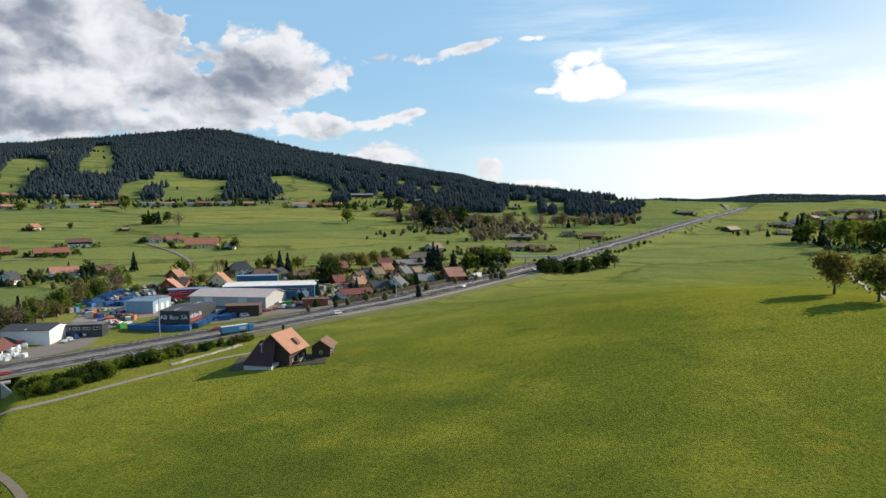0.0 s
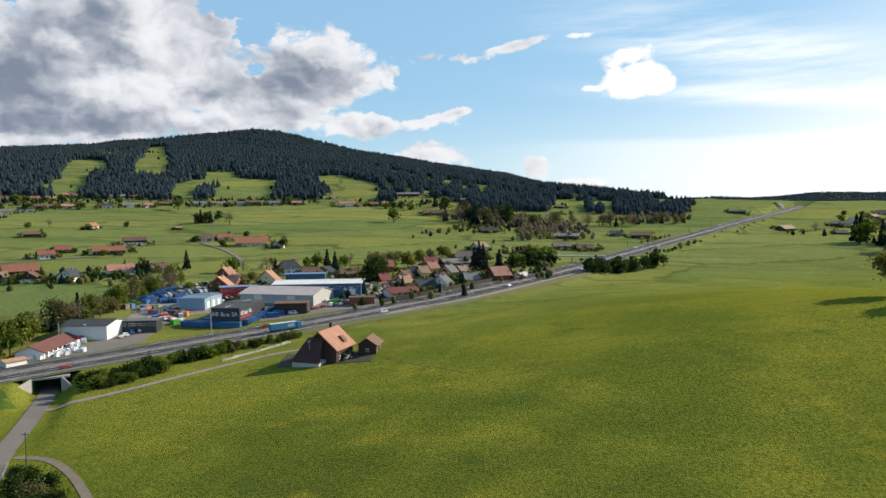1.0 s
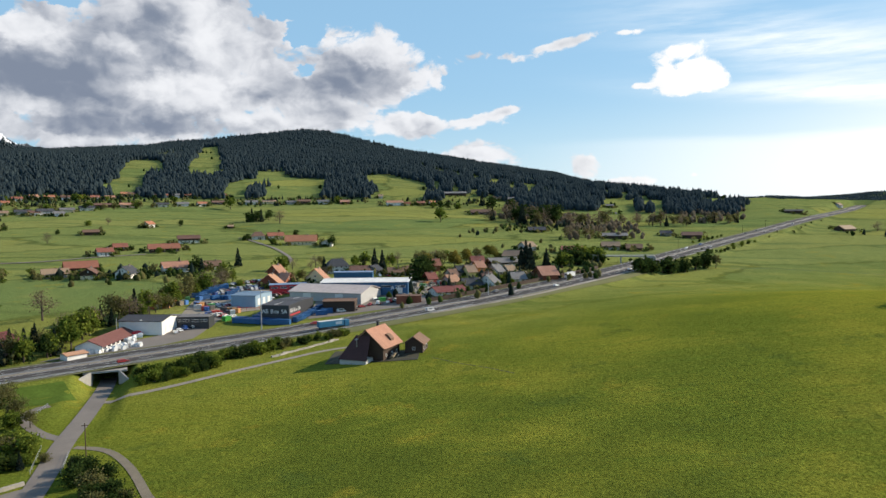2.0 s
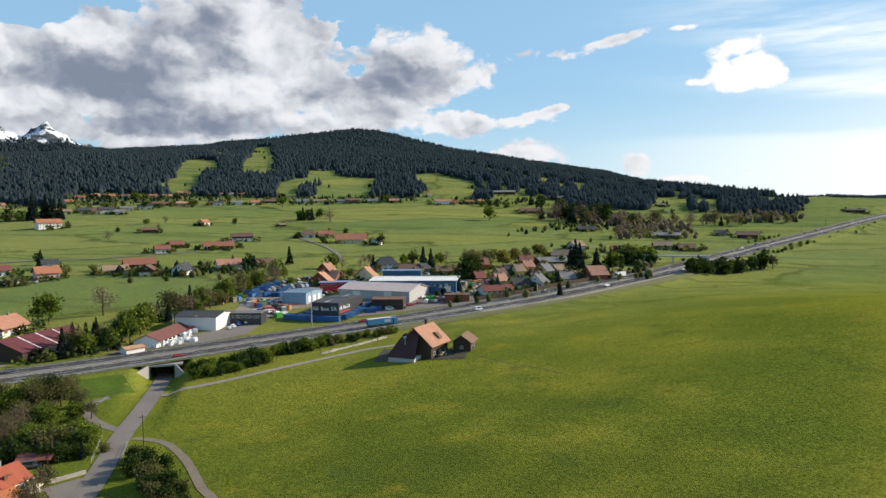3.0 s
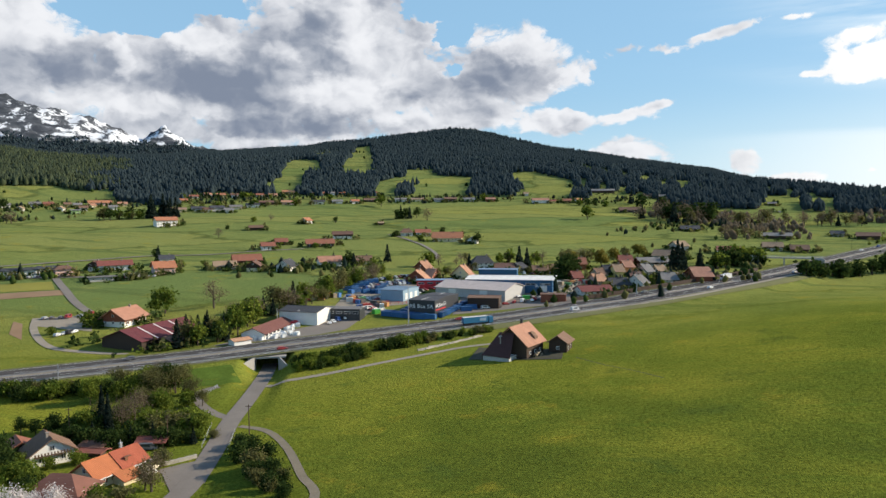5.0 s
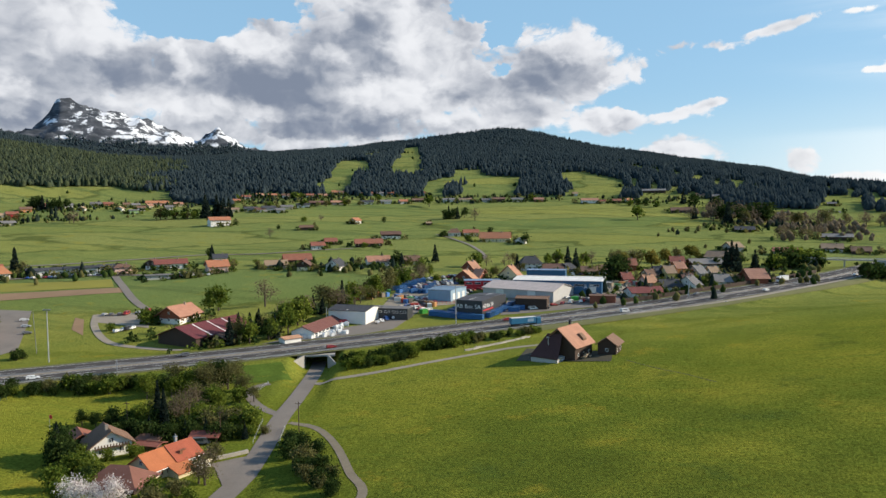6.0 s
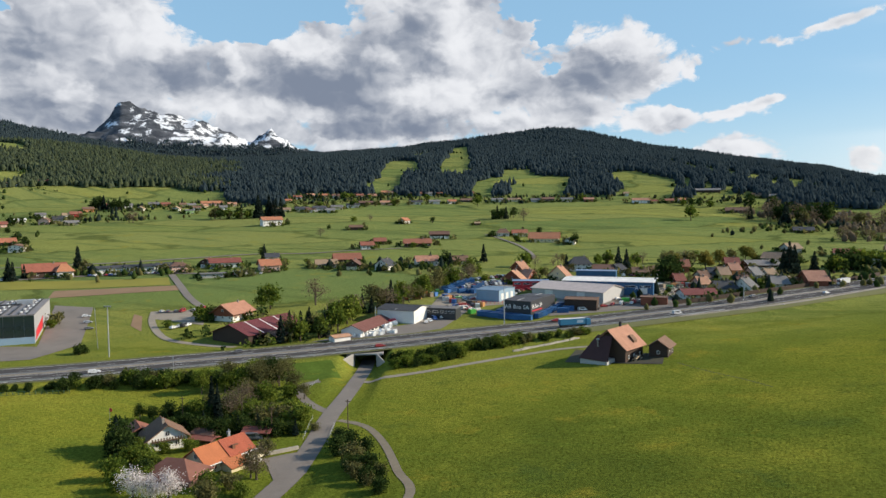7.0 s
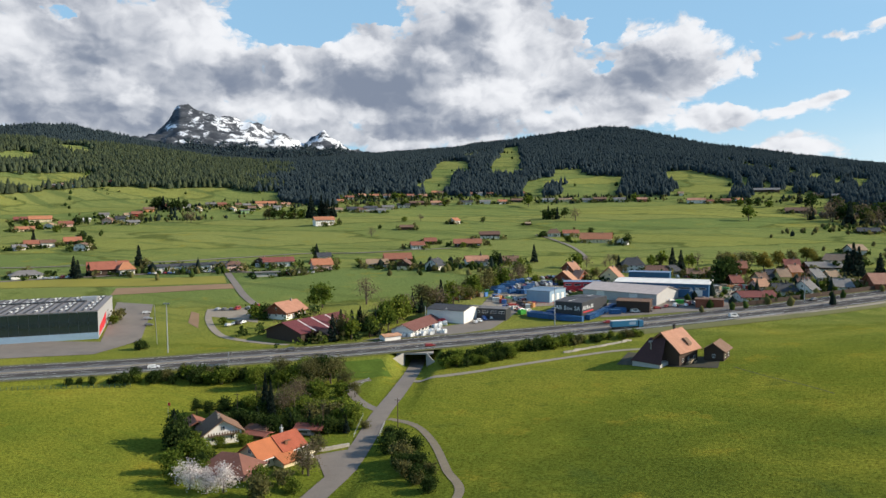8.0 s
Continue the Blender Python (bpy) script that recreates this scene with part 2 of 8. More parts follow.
def grass_material():
    """Meadow in patches and fine tufts; rock, dwarf wood and snow on the high mountains."""
    m, n = material("meadow")
    pos = n.add("ShaderNodeNewGeometry").outputs["Position"]
    sep = n.add("ShaderNodeSeparateXYZ", {0: pos})
    big = n.noise(pos, 0.006, 4, 0.6)
    mid = n.noise(pos, 0.028, 5, 0.62)
    small = n.noise(pos, 0.22, 5, 0.68)
    stretch = n.add("ShaderNodeMapping", {"Vector": pos, "Rotation": (0.0, 0.0, 0.7), "Scale": (0.03, 0.35, 0.1)}).outputs[0]
    swath = n.noise(stretch, 1.0, 4, 0.6)
    fine = n.noise(pos, 1.3, 4, 0.75)
    c = n.mix(n.smooth(n.noise(pos, 0.011, 4, 0.6), 0.40, 0.60), rgb((0.120, 0.146, 0.020)), rgb((0.176, 0.186, 0.024)))
    c = n.mix(n.math("MULTIPLY", n.smooth(mid, 0.48, 0.72), 0.7), c, rgb((0.238, 0.222, 0.030)))
    c = n.mix(n.math("MULTIPLY", n.smooth(swath, 0.5, 0.72), 0.35), c, rgb((0.094, 0.150, 0.020)))
    c = n.mix(n.math("MULTIPLY", n.smooth(small, 0.52, 0.70), 0.35), c, rgb((0.080, 0.110, 0.016)))
    # the pastures beyond the motorway: strips of fields, each mown at its own time, with darker seams, and a paler,
    # bluer tint painted in for haze
    across = n.math("ADD", n.math("MULTIPLY", sep.outputs[0], -0.5), n.math("MULTIPLY", sep.outputs[1], 0.866))
    along = n.math("ADD", n.math("MULTIPLY", sep.outputs[0], 0.866), n.math("MULTIPLY", sep.outputs[1], 0.5))
    beyond = n.smooth(n.math("ADD", across, n.math("MULTIPLY", mid, 60.0)), 240.0, 520.0)
    plot = n.add("ShaderNodeCombineXYZ", {0: n.math("MULTIPLY", n.math("ADD", along, n.math("MULTIPLY", big, 260.0)), 0.0034), 1: n.math("MULTIPLY", n.math("ADD", across, n.math("MULTIPLY", mid, 46.0)), 0.0105), 2: 0.0}).outputs[0]
    cell = n.add("ShaderNodeTexVoronoi", {"Vector": plot, "Scale": 1.0}, voronoi_dimensions="2D").outputs["Color"]
    tone = n.add("ShaderNodeSeparateColor", {0: cell})
    pasture = n.mix(tone.outputs[0], rgb((0.130, 0.176, 0.060)), rgb((0.196, 0.214, 0.070)))
    pasture = n.mix(n.math("MULTIPLY", n.smooth(tone.outputs[1], 0.55, 0.9), 0.6), pasture, rgb((0.250, 0.246, 0.066)))
    seam = n.add("ShaderNodeTexVoronoi", {"Vector": plot, "Scale": 1.0}, feature="DISTANCE_TO_EDGE", voronoi_dimensions="2D").outputs["Distance"]
    pasture = n.mix(n.math("MULTIPLY", n.smooth(seam, 0.040, 0.012), 0.75), pasture, rgb((0.062, 0.085, 0.028)))
    pasture = n.mix(n.math("MULTIPLY", n.smooth(mid, 0.50, 0.72), 0.45), pasture, rgb((0.238, 0.246, 0.076)))
    # long dark bands painted in for the shade of swells in the ground
    lines = n.noise(n.add("ShaderNodeMapping", {"Vector": pos, "Rotation": (0.0, 0.0, -0.42), "Scale": (0.004, 0.045, 0.02)}).outputs[0], 1.0, 5, 0.6)
    pasture = n.mix(n.math("MULTIPLY", n.smooth(lines, 0.53, 0.64), 0.7), pasture, rgb((0.082, 0.118, 0.044)))
    c = n.mix(n.math("MULTIPLY", beyond, 0.95), c, pasture)
    # darker grass at the meadow's near end: partly a lusher patch, partly dimmer light put into the colour
    near = n.add("ShaderNodeMapping", {"Vector": pos, "Location": (0.20, -0.62, 0.0), "Scale": (0.0072, 0.0058, 0.0)}).outputs[0]
    away = n.add("ShaderNodeVectorMath", {0: near}, operation="LENGTH").outputs["Value"]
    lush_dim = n.math("SUBTRACT", 1.0, n.smooth(n.math("ADD", away, n.math("MULTIPLY", n.math("SUBTRACT", mid, 0.5), 1.6)), 0.05, 0.75))
    c = n.mix(n.math("MULTIPLY", lush_dim, 0.75), c, rgb((0.070, 0.092, 0.015)))
    # dark sorrel patches and yellow drifts of dandelion
    drift = n.noise(n.add("ShaderNodeVectorMath", {0: pos, 1: (310.0, 75.0, 0.0)}, operation="ADD").outputs[0], 0.045, 6, 0.7)
    c = n.mix(n.math("MULTIPLY", n.smooth(drift, 0.57, 0.70), 0.55), c, rgb((0.060, 0.092, 0.020)))
    c = n.mix(n.math("MULTIPLY", n.smooth(drift, 0.43, 0.32), 0.5), c, rgb((0.250, 0.205, 0.026)))
    tuft = n.noise(pos, 0.9, 3, 0.7)
    c = n.mix(n.math("MULTIPLY", n.smooth(tuft, 0.56, 0.70), 0.4), c, rgb((0.062, 0.092, 0.010)))
    v = n.math("SUBTRACT", n.math("MULTIPLY", fine, 2.7), 0.35)
    c = n.add("ShaderNodeHueSaturation", {"Value": v, "Color": c}).outputs[0]
    # mountains
    rockn = n.noise(pos, 0.017, 9, 0.74)
    tilt = n.add("ShaderNodeMapping", {"Vector": pos, "Rotation": (0.35, 0.55, 0.3), "Scale": (0.011, 0.011, 0.030)}).outputs[0]
    strata = n.noise(tilt, 1.0, 8, 0.68)
    gully = n.noise(n.add("ShaderNodeMapping", {"Vector": pos, "Scale": (0.018, 0.010, 0.004)}).outputs[0], 1.0, 7, 0.65)
    lie = n.math("ADD", n.math("ADD", n.math("MULTIPLY", strata, 0.65), n.math("MULTIPLY", gully, 0.65)), n.math("MULTIPLY", rockn, 0.75))
    # more snow towards the sunny shoulder, a bare steep face below the summit
    lie = n.math("ADD", lie, n.math("MULTIPLY", n.smooth(sep.outputs[0], -3480.0, -3050.0), 0.13))
    lie = n.math("ADD", lie, n.math("MULTIPLY", n.smooth(sep.outputs[0], -3000.0, -2880.0), 0.10))
    snow = n.smooth(n.math("ADD", lie, n.math("DIVIDE", n.math("SUBTRACT", sep.outputs[2], 500.0), 1500.0)), 1.17, 1.22)
    rock = n.mix(n.smooth(strata, 0.35, 0.65), rgb((0.045, 0.052, 0.066)), rgb((0.130, 0.138, 0.156)))
    alp = n.mix(snow, rock, rgb((0.68, 0.71, 0.76)))
    wood = n.smooth(n.math("ADD", sep.outputs[2], n.math("MULTIPLY", rockn, 90.0)), 430.0, 470.0)
    alp = n.mix(wood, rgb((0.018, 0.027, 0.036)), alp)
    dist = n.add("ShaderNodeVectorMath", {0: pos}, operation="LENGTH").outputs["Value"]
    high = n.math("MULTIPLY", n.smooth(dist, 2900.0, 3100.0), n.smooth(sep.outputs[0], -900.0, -1300.0))
    c = n.mix(high, c, alp)
    p = finish(n, c, 0.95, fine, 0.9, 0.35, 0.0, 0.0)
    p.inputs["Sheen Weight"].default_value = 0.012
    p.inputs["Sheen Roughness"].default_value = 0.5
    p.inputs["Sheen Tint"].default_value = (0.85, 0.8, 0.12, 1.0)
    return m


GRASS = grass_material()
ASPHALT = weathered("asphalt", (0.068, 0.062, 0.060), 0.9, 0.15, 0.2, 3.0, spec=0.1)
ASPHALT_OLD = weathered("worn_asphalt", (0.185, 0.160, 0.138), 0.9, 0.10, 0.35, 2.0)
GRAVEL = weathered("gravel", (0.27, 0.23, 0.18), 0.95, 0.3, 0.35, 4.0)
PAINT_WHITE = weathered("road_paint", (0.7, 0.7, 0.68), 0.7, 0.5, 0.25)
CONCRETE = weathered("concrete", (0.36, 0.34, 0.31), 0.85, 0.4, 0.3, 6.0)


# ---- shape of the land ----
def seg_dist(x, y, pts):
    """Distance from points to a polyline of (x, y, ...) and the value, blended along it, of its last column."""
    best = np.full(np.shape(x), 1e9)
    val = np.zeros(np.shape(x))
    for a, b in zip(pts[:-1], pts[1:]):
        dx, dy = b[0] - a[0], b[1] - a[1]
        k = np.clip(((x - a[0]) * dx + (y - a[1]) * dy) / (dx * dx + dy * dy), 0, 1)
        d = np.hypot(x - a[0] - k * dx, y - a[1] - k * dy)
        m = d < best
        best = np.where(m, d, best)
        val = np.where(m, a[-1] + k * (b[-1] - a[-1]), val)
    return best, val


def ridge_dist(x, y, pts):
    """As seg_dist, with the heights blended softly between neighbouring stretches."""
    best, top, weight = np.full(np.shape(x), 1e9), 0, 0
    for a, b in zip(pts[:-1], pts[1:]):
        d, v = seg_dist(x, y, [a, b])
        best = np.minimum(best, d)
        w = ((d + 25.0) / 100.0) ** -8
        top, weight = top + w * v, weight + w
    return best, top / weight


def sm(a, b, v):
    k = np.clip((v - a) / (b - a), 0, 1)
    return k * k * (3 - 2 * k)


def polar(*rows):
    """A line given as (bearing in degrees from +y, clockwise; distance; height)."""
    return [(d * math.sin(radians(a)), d * math.cos(radians(a)), z) for a, d, z in rows]


def skyline(off, *rows):
    """A ridge whose crest shows at the given heights in degrees above the eye's level; off: metres kept for what grows on it."""
    return polar(*[(a, d, EYE + d * math.tan(radians(e)) - off) for a, d, e in rows])


RIDGE_MAIN = skyline(16, (-46, 3000, 3.7), (-40, 2900, 4.1), (-36.9, 2850, 4.35), (-32.5, 2750, 4.72), (-29.8, 2700, 4.82), (-27.2, 2700, 5.15), (-24.4, 2700, 5.42), (-21.5, 2700, 5.88), (-18.0, 2700, 6.18), (-15.0, 2700, 5.75), (-11.6, 2680, 4.95), (-8.1, 2650, 4.33), (-3.7, 2600, 3.52), (0.8, 2570, 2.80), (5.2, 2550, 1.76), (9.6, 2500, 0.80), (13.5, 2500, 0.3))
RIDGE_LEFT = skyline(16, (-85, 2300, 6.3), (-70, 2350, 6.2), (-62, 2400, 6.04), (-59.9, 2400, 6.22), (-57.9, 2450, 6.2), (-55.7, 2450, 5.85), (-53.5, 2450, 5.4), (-50, 2480, 4.5), (-46, 2500, 3.7), (-42, 2600, 3.0))
RIDGE_KNOLL = skyline(14, (-75, 1850, 5.1), (-62, 1900, 5.0), (-58, 1900, 4.9), (-54, 1900, 4.6), (-50.6, 1900, 4.1), (-47, 1900, 3.4), (-43, 1900, 2.9), (-38, 1900, 2.5))
RIDGE_FAR = polar((12, 3600, 70), (17, 3600, 88), (20, 3700, 68), (22, 3900, 90), (24, 4000, 106), (31, 4000, 90), (45, 4000, 110), (80, 4000, 140))
RIDGE_ALP = skyline(0, (-75, 4500, 4.9), (-60, 4500, 5.0), (-54.5, 4450, 5.2), (-52.2, 4450, 5.65), (-51.2, 4450, 6.6), (-50.45, 4450, 7.6), (-49.6, 4450, 7.5), (-48.5, 4450, 7.35), (-47.1, 4450, 7.1), (-45.8, 4450, 6.85), (-44.8, 4450, 6.5), (-43.3, 4450, 5.9), (-41.5, 4450, 5.05), (-39.9, 4450, 5.95), (-39.1, 4450, 5.45), (-38.2, 4450, 4.85), (-36.4, 4450, 4.4), (-31, 4500, 3.5), (-20, 4500, 2.6))


def base_height(x, y):
    """Meadow slopes, hill beside the trees, hollow by the stream, and the mountains."""
    w = -0.5 * x + 0.866 * y
    s = np.minimum(np.clip(w - 290, 0, None), 1500 - 700 * sm(-100, 400, x))
    z = 0.055 * s * sm(-40, 160, w - 290) + 2e-5 * s * s
    z = z + 24 * np.exp(-(((x - 152) / 104) ** 2 + ((y - 275) / 118) ** 2) / 2)
    z = z - 6 * np.exp(-(((x + 140) / 70) ** 2 + ((y - 165) / 62) ** 2) / 2)
    far = sm(300, 900, np.hypot(x, y))
    z = z + 0.5 * np.sin(x / 23 + 1.3 * np.sin(y / 41)) * np.sin(y / 31 + 0.7) * (0.6 + far)
    z = z + far * 1.8 * np.sin(x / 71 + 2 + 0.8 * np.sin(y / 97)) * np.sin(y / 83 - 1)
    if np.max(np.hypot(x, y)) < 1150:
        return z
    inc = 0
    for ridge, width, power in ((RIDGE_MAIN, 1480, 1.25), (RIDGE_LEFT, 950, 1.1), (RIDGE_KNOLL, 520, 1.0), (RIDGE_FAR, 900, 1.2), (RIDGE_ALP, 1500, 1.35)):
        d, top = ridge_dist(x, y, ridge)
        k = np.clip(1 - d / width, 0, 1) ** power
        inc = inc + np.clip((top - z) * k, 0, None) ** 4
    inc = inc ** 0.25
    rough = np.sin(x / 97 + 1.7 * np.sin(y / 163)) * np.sin(y / 113 + 1.1 * np.sin(x / 149)) + 0.5 * np.sin(x / 41 + y / 53) * np.sin(y / 37 - x / 67)
    alp = sm(3300, 3900, np.hypot(x, y)) * sm(-600, -1400, x) * sm(200, 420, z + inc)
    crag = np.abs(np.sin(x / 61 + 1.3 * np.sin(y / 97))) + np.abs(np.sin(y / 53 - x / 83)) + 0.6 * np.abs(np.sin(x / 23 + y / 71)) - 1.5
    return z + inc + rough * 5 * sm(30, 160, inc) - alp * (26 * crag - 6)

# ---- ground ----
ROAD = [(-345, 72, 0.0), (-312.2, 108.5, 0.0), (-278.7, 143.9, 0.0), (-249.2, 173.0, 0.0), (-222.2, 203.7, 0.0), (-191.9, 238.0, 0.1), (-158.8, 275.9, 0.9), (-120.5, 314.8, 2.5), (-78.4, 356.0, 4.8), (-33.3, 405.6, 7.5), (-8.8, 438.0, 9.0), (32.9, 494.5, 11.2), (67, 551, 13.0), (106.6, 630.8, 14.8), (148, 710.2, 16.8), (204, 805, 20.7), (267.6, 908.2, 25.8), (340, 1025, 32.2), (416.8, 1141.9, 38.8), (530, 1330, 45.0), (621, 1508, 49.5), (700, 1660, 53.0)]
LANE = [(-97, 88, -5.0), (-106.8, 122, -5.2), (-112.1, 140, -5.2), (-122.1, 162.5, -5.2), (-132.1, 183, -5.3), (-142.2, 207.5, -5.3), (-154.5, 235.8, -5.4), (-161.0, 249.4, -5.4), (-166.5, 260.0, -5.4)]


def spline(pts, step):
    """A smooth curve through control points, cut into even steps."""
    p = np.array([pts[0]] + list(pts) + [pts[-1]], float)
    out = []
    for i in range(1, len(p) - 2):
        n = max(2, int(np.linalg.norm(p[i + 1][:2] - p[i][:2]) / step))
        for k in np.arange(n) / n:
            a, b, c, d = p[i - 1:i + 3]
            out.append(0.5 * (2 * b + (c - a) * k + (2 * a - 5 * b + 4 * c - d) * k ** 2 + (3 * b - a - 3 * c + d) * k ** 3))
    out.append(p[-1])
    return np.array(out)


ROAD_LINE = spline(ROAD, 25)
LANE_LINE = spline(LANE, 8)


def height(x, y):
    x, y = np.asarray(x, float), np.asarray(y, float)
    z = base_height(x, y)
    d, zr = seg_dist(x, y, ROAD_LINE)
    z = z + (zr - 0.12 - z) * (1 - sm(16, 30, d))
    e, zl = seg_dist(x, y, LANE_LINE)
    return z + (zl - 0.12 - z) * (1 - sm(4.2, 11 - 4.5 * (1 - sm(9, 14, d)), e))


def ground_at(x, y):
    return float(height(np.array([x]), np.array([y]))[0])


def mesh_from(name, verts, faces, mat, smooth=False):
    me = bpy.data.meshes.new(name)
    verts = np.asarray(verts, np.float32)
    faces = np.asarray(faces, np.int32)
    me.vertices.add(len(verts))
    me.vertices.foreach_set("co", verts.ravel())
    k = faces.shape[1]
    me.loops.add(faces.size)
    me.loops.foreach_set("vertex_index", faces.ravel())
    me.polygons.add(len(faces))
    me.polygons.foreach_set("loop_start", np.arange(0, faces.size, k, dtype=np.int32))
    me.update(calc_edges=True)
    me.validate()
    if smooth:
        me.shade_smooth()
    me.materials.append(mat)
    return me


def grid_faces(rows, cols, wrap=False):
    i, j = np.meshgrid(np.arange(rows - 1), np.arange(cols if wrap else cols - 1), indexing="ij")
    k = (j + 1) % cols
    return np.stack([i * cols + j, i * cols + k, (i + 1) * cols + k, (i + 1) * cols + j], -1).reshape(-1, 4)


def build_ground():
    az = np.radians(np.concatenate([np.arange(-70, 40, 0.2), np.arange(40, 290, 4.0)]))
    r = np.concatenate([[0.002], 40 * (4850 / 40) ** np.linspace(0, 1, 420)])
    R2, A2 = np.meshgrid(r, az, indexing="ij")
    x, y = R2 * np.sin(A2) + 0.3, R2 * np.cos(A2)
    z = height(x.ravel(), y.ravel())
    me = mesh_from("ground", np.stack([x.ravel(), y.ravel(), z], 1), grid_faces(len(r), len(az), True)[:, ::-1], GRASS, True)
    return tagged(new("ground", me), "rolling spring meadow land rising to wooded hills", "ground", kind="structure")


ground = build_ground()


def strip(name, line, left, right, lift, mat, label="", category="road", drape=False, cols=2, parent=None, kind="structure"):
    """A ribbon along a line, from left to right of it (metres to its right), laid on its own heights or on the ground."""
    line = np.asarray(line, float)
    t = np.gradient(line[:, :2], axis=0)
    t /= np.linalg.norm(t, axis=1)[:, None]
    nrm = np.stack([t[:, 1], -t[:, 0]], 1)
    rows = []
    for k in np.linspace(0, 1, cols):
        p = line[:, :2] + nrm * (left + (right - left) * k)
        z = height(p[:, 0], p[:, 1]) if drape else line[:, 2]
        rows.append(np.stack([p[:, 0], p[:, 1], z + lift], 1))
    v = np.stack(rows, 1).reshape(-1, 3)
    f = grid_faces(len(line), cols)
    # a skirt gives the ribbon its thickness
    ob = new(name, mesh_from(name, v, f, mat))
    if parent:
        ob.parent = parent
    else:
        tagged(ob, label, category, kind=kind)
    return ob


FINE_ROAD = spline(ROAD, 6)
FINE_LANE = spline(LANE, 3)
road = strip("road", FINE_ROAD, -13.5, 13.5, 0.02, ASPHALT, "grey asphalt motorway with two carriageways", "road", cols=6)
lane = strip("lane", FINE_LANE, -3.0, 3.0, 0.05, ASPHALT_OLD, "narrow worn asphalt lane leading to the underpass", "road", cols=3)

# ---- building kit ----
def paint(name, c, rough=0.85, **kw):
    return weathered(name, c, rough, kw.pop("scale", 0.4), kw.pop("amount", 0.14), kw.pop("grain", 5.0), **kw)


WALLS = {
    "white": paint("white_render", (0.72, 0.70, 0.66), per_object=0.12),
    "cream": paint("cream_render", (0.66, 0.56, 0.36), per_object=0.15),
    "pink": paint("pink_render", (0.66, 0.43, 0.36), per_object=0.15),
    "grey": paint("grey_render", (0.42, 0.41, 0.40), per_object=0.2),
    "orange": paint("orange_render", (0.62, 0.27, 0.11), per_object=0.1),
    "yellow": paint("yellow_render", (0.68, 0.56, 0.22), per_object=0.1),
    "green": paint("green_render", (0.42, 0.58, 0.24), per_object=0.1),
    "wood": paint("dark_stained_boards", (0.058, 0.036, 0.026), per_object=0.3),
    "redwood": paint("red_brown_boards", (0.24, 0.075, 0.04), per_object=0.2),
    "tan": paint("tan_boards", (0.42, 0.28, 0.15), per_object=0.2),
    "black": paint("anthracite_panel", (0.035, 0.037, 0.042), 0.5),
    "blue": paint("blue_panel", (0.025, 0.10, 0.21), 0.5),
    "lightblue": paint("pale_blue_panel", (0.24, 0.34, 0.44), 0.5),
    "red": paint("red_panel", (0.55, 0.03, 0.04), 0.5),
}


def tile_material(name, c, pitch=0.35):
    """Roof tiles: courses across the slope as fine relief, patches of moss and age."""
    m, n = material(name)
    pos = n.add("ShaderNodeTexCoord").outputs["Object"]
    sep = n.add("ShaderNodeSeparateXYZ", {0: pos})
    rows = n.math("SINE", n.math("MULTIPLY", sep.outputs[2], 6.283 / (pitch * 0.6)))
    cols = n.math("SINE", n.math("MULTIPLY", sep.outputs[0], 6.283 / pitch))
    a = n.noise(pos, 0.35, 5, 0.65)
    b = n.noise(pos, 3.0, 3, 0.7)
    rnd = n.add("ShaderNodeObjectInfo").outputs["Random"]
    k = n.math("ADD", n.math("MULTIPLY", n.math("SUBTRACT", a, 0.5), 0.7), n.math("MULTIPLY", n.math("SUBTRACT", b, 0.5), 0.35))
    k = n.math("ADD", k, n.math("MULTIPLY", n.math("SUBTRACT", rnd, 0.5), 0.35))
    k = n.math("ADD", k, n.math("MULTIPLY", rows, 0.05))
    col = n.add("ShaderNodeHueSaturation", {"Value": n.math("ADD", 1.0, k), "Hue": n.math("ADD", 0.49, n.math("MULTIPLY", rnd, 0.02)), "Color": rgb(c)}).outputs[0]
    finish(n, col, 0.85, n.math("ADD", rows, cols), 0.4, 0.05)
    return m


ROOFS = {
    "orange": tile_material("orange_tiles", (0.36, 0.135, 0.072)),
    "bright": tile_material("new_orange_tiles", (0.37, 0.104, 0.045)),
    "rust": tile_material("rust_tiles", (0.155, 0.058, 0.045)),
    "salmon": tile_material("salmon_tiles", (0.40, 0.200, 0.125)),
    "red": tile_material("red_tiles", (0.24, 0.080, 0.052)),
    "maroon": tile_material("maroon_tiles", (0.14, 0.028, 0.028)),
    "dark_maroon": tile_material("dark_maroon_tiles", (0.060, 0.022, 0.022)),
    "brown": tile_material("brown_tiles", (0.16, 0.085, 0.055)),
    "tan": tile_material("tan_tiles", (0.30, 0.20, 0.125)),
    "grey": tile_material("grey_tiles", (0.17, 0.16, 0.155)),
    "dark": tile_material("dark_slates", (0.045, 0.047, 0.055)),
    "pale": tile_material("pale_sheet", (0.44, 0.365, 0.34), 0.9),
    "white": tile_material("white_sheet", (0.78, 0.76, 0.72), 0.9),
    "blue": tile_material("blue_sheet", (0.16, 0.24, 0.34), 0.9),
}
GLASS = weathered("window_glass", (0.03, 0.035, 0.045), 0.08, 0.3, 0.2, spec=0.8, bump=0.0)
FRAME = weathered("frame_paint", (0.70, 0.68, 0.64), 0.6)
SHUTTER = weathered("shutter_paint", (0.16, 0.07, 0.035), 0.7)
DARKWOOD = weathered("dark_timber", (0.09, 0.055, 0.035), 0.85)
METAL = weathered("galvanised_steel", (0.45, 0.46, 0.48), 0.45, metal=0.7)
CHIMNEY = weathered("chimney_render", (0.26, 0.22, 0.19), 0.9)
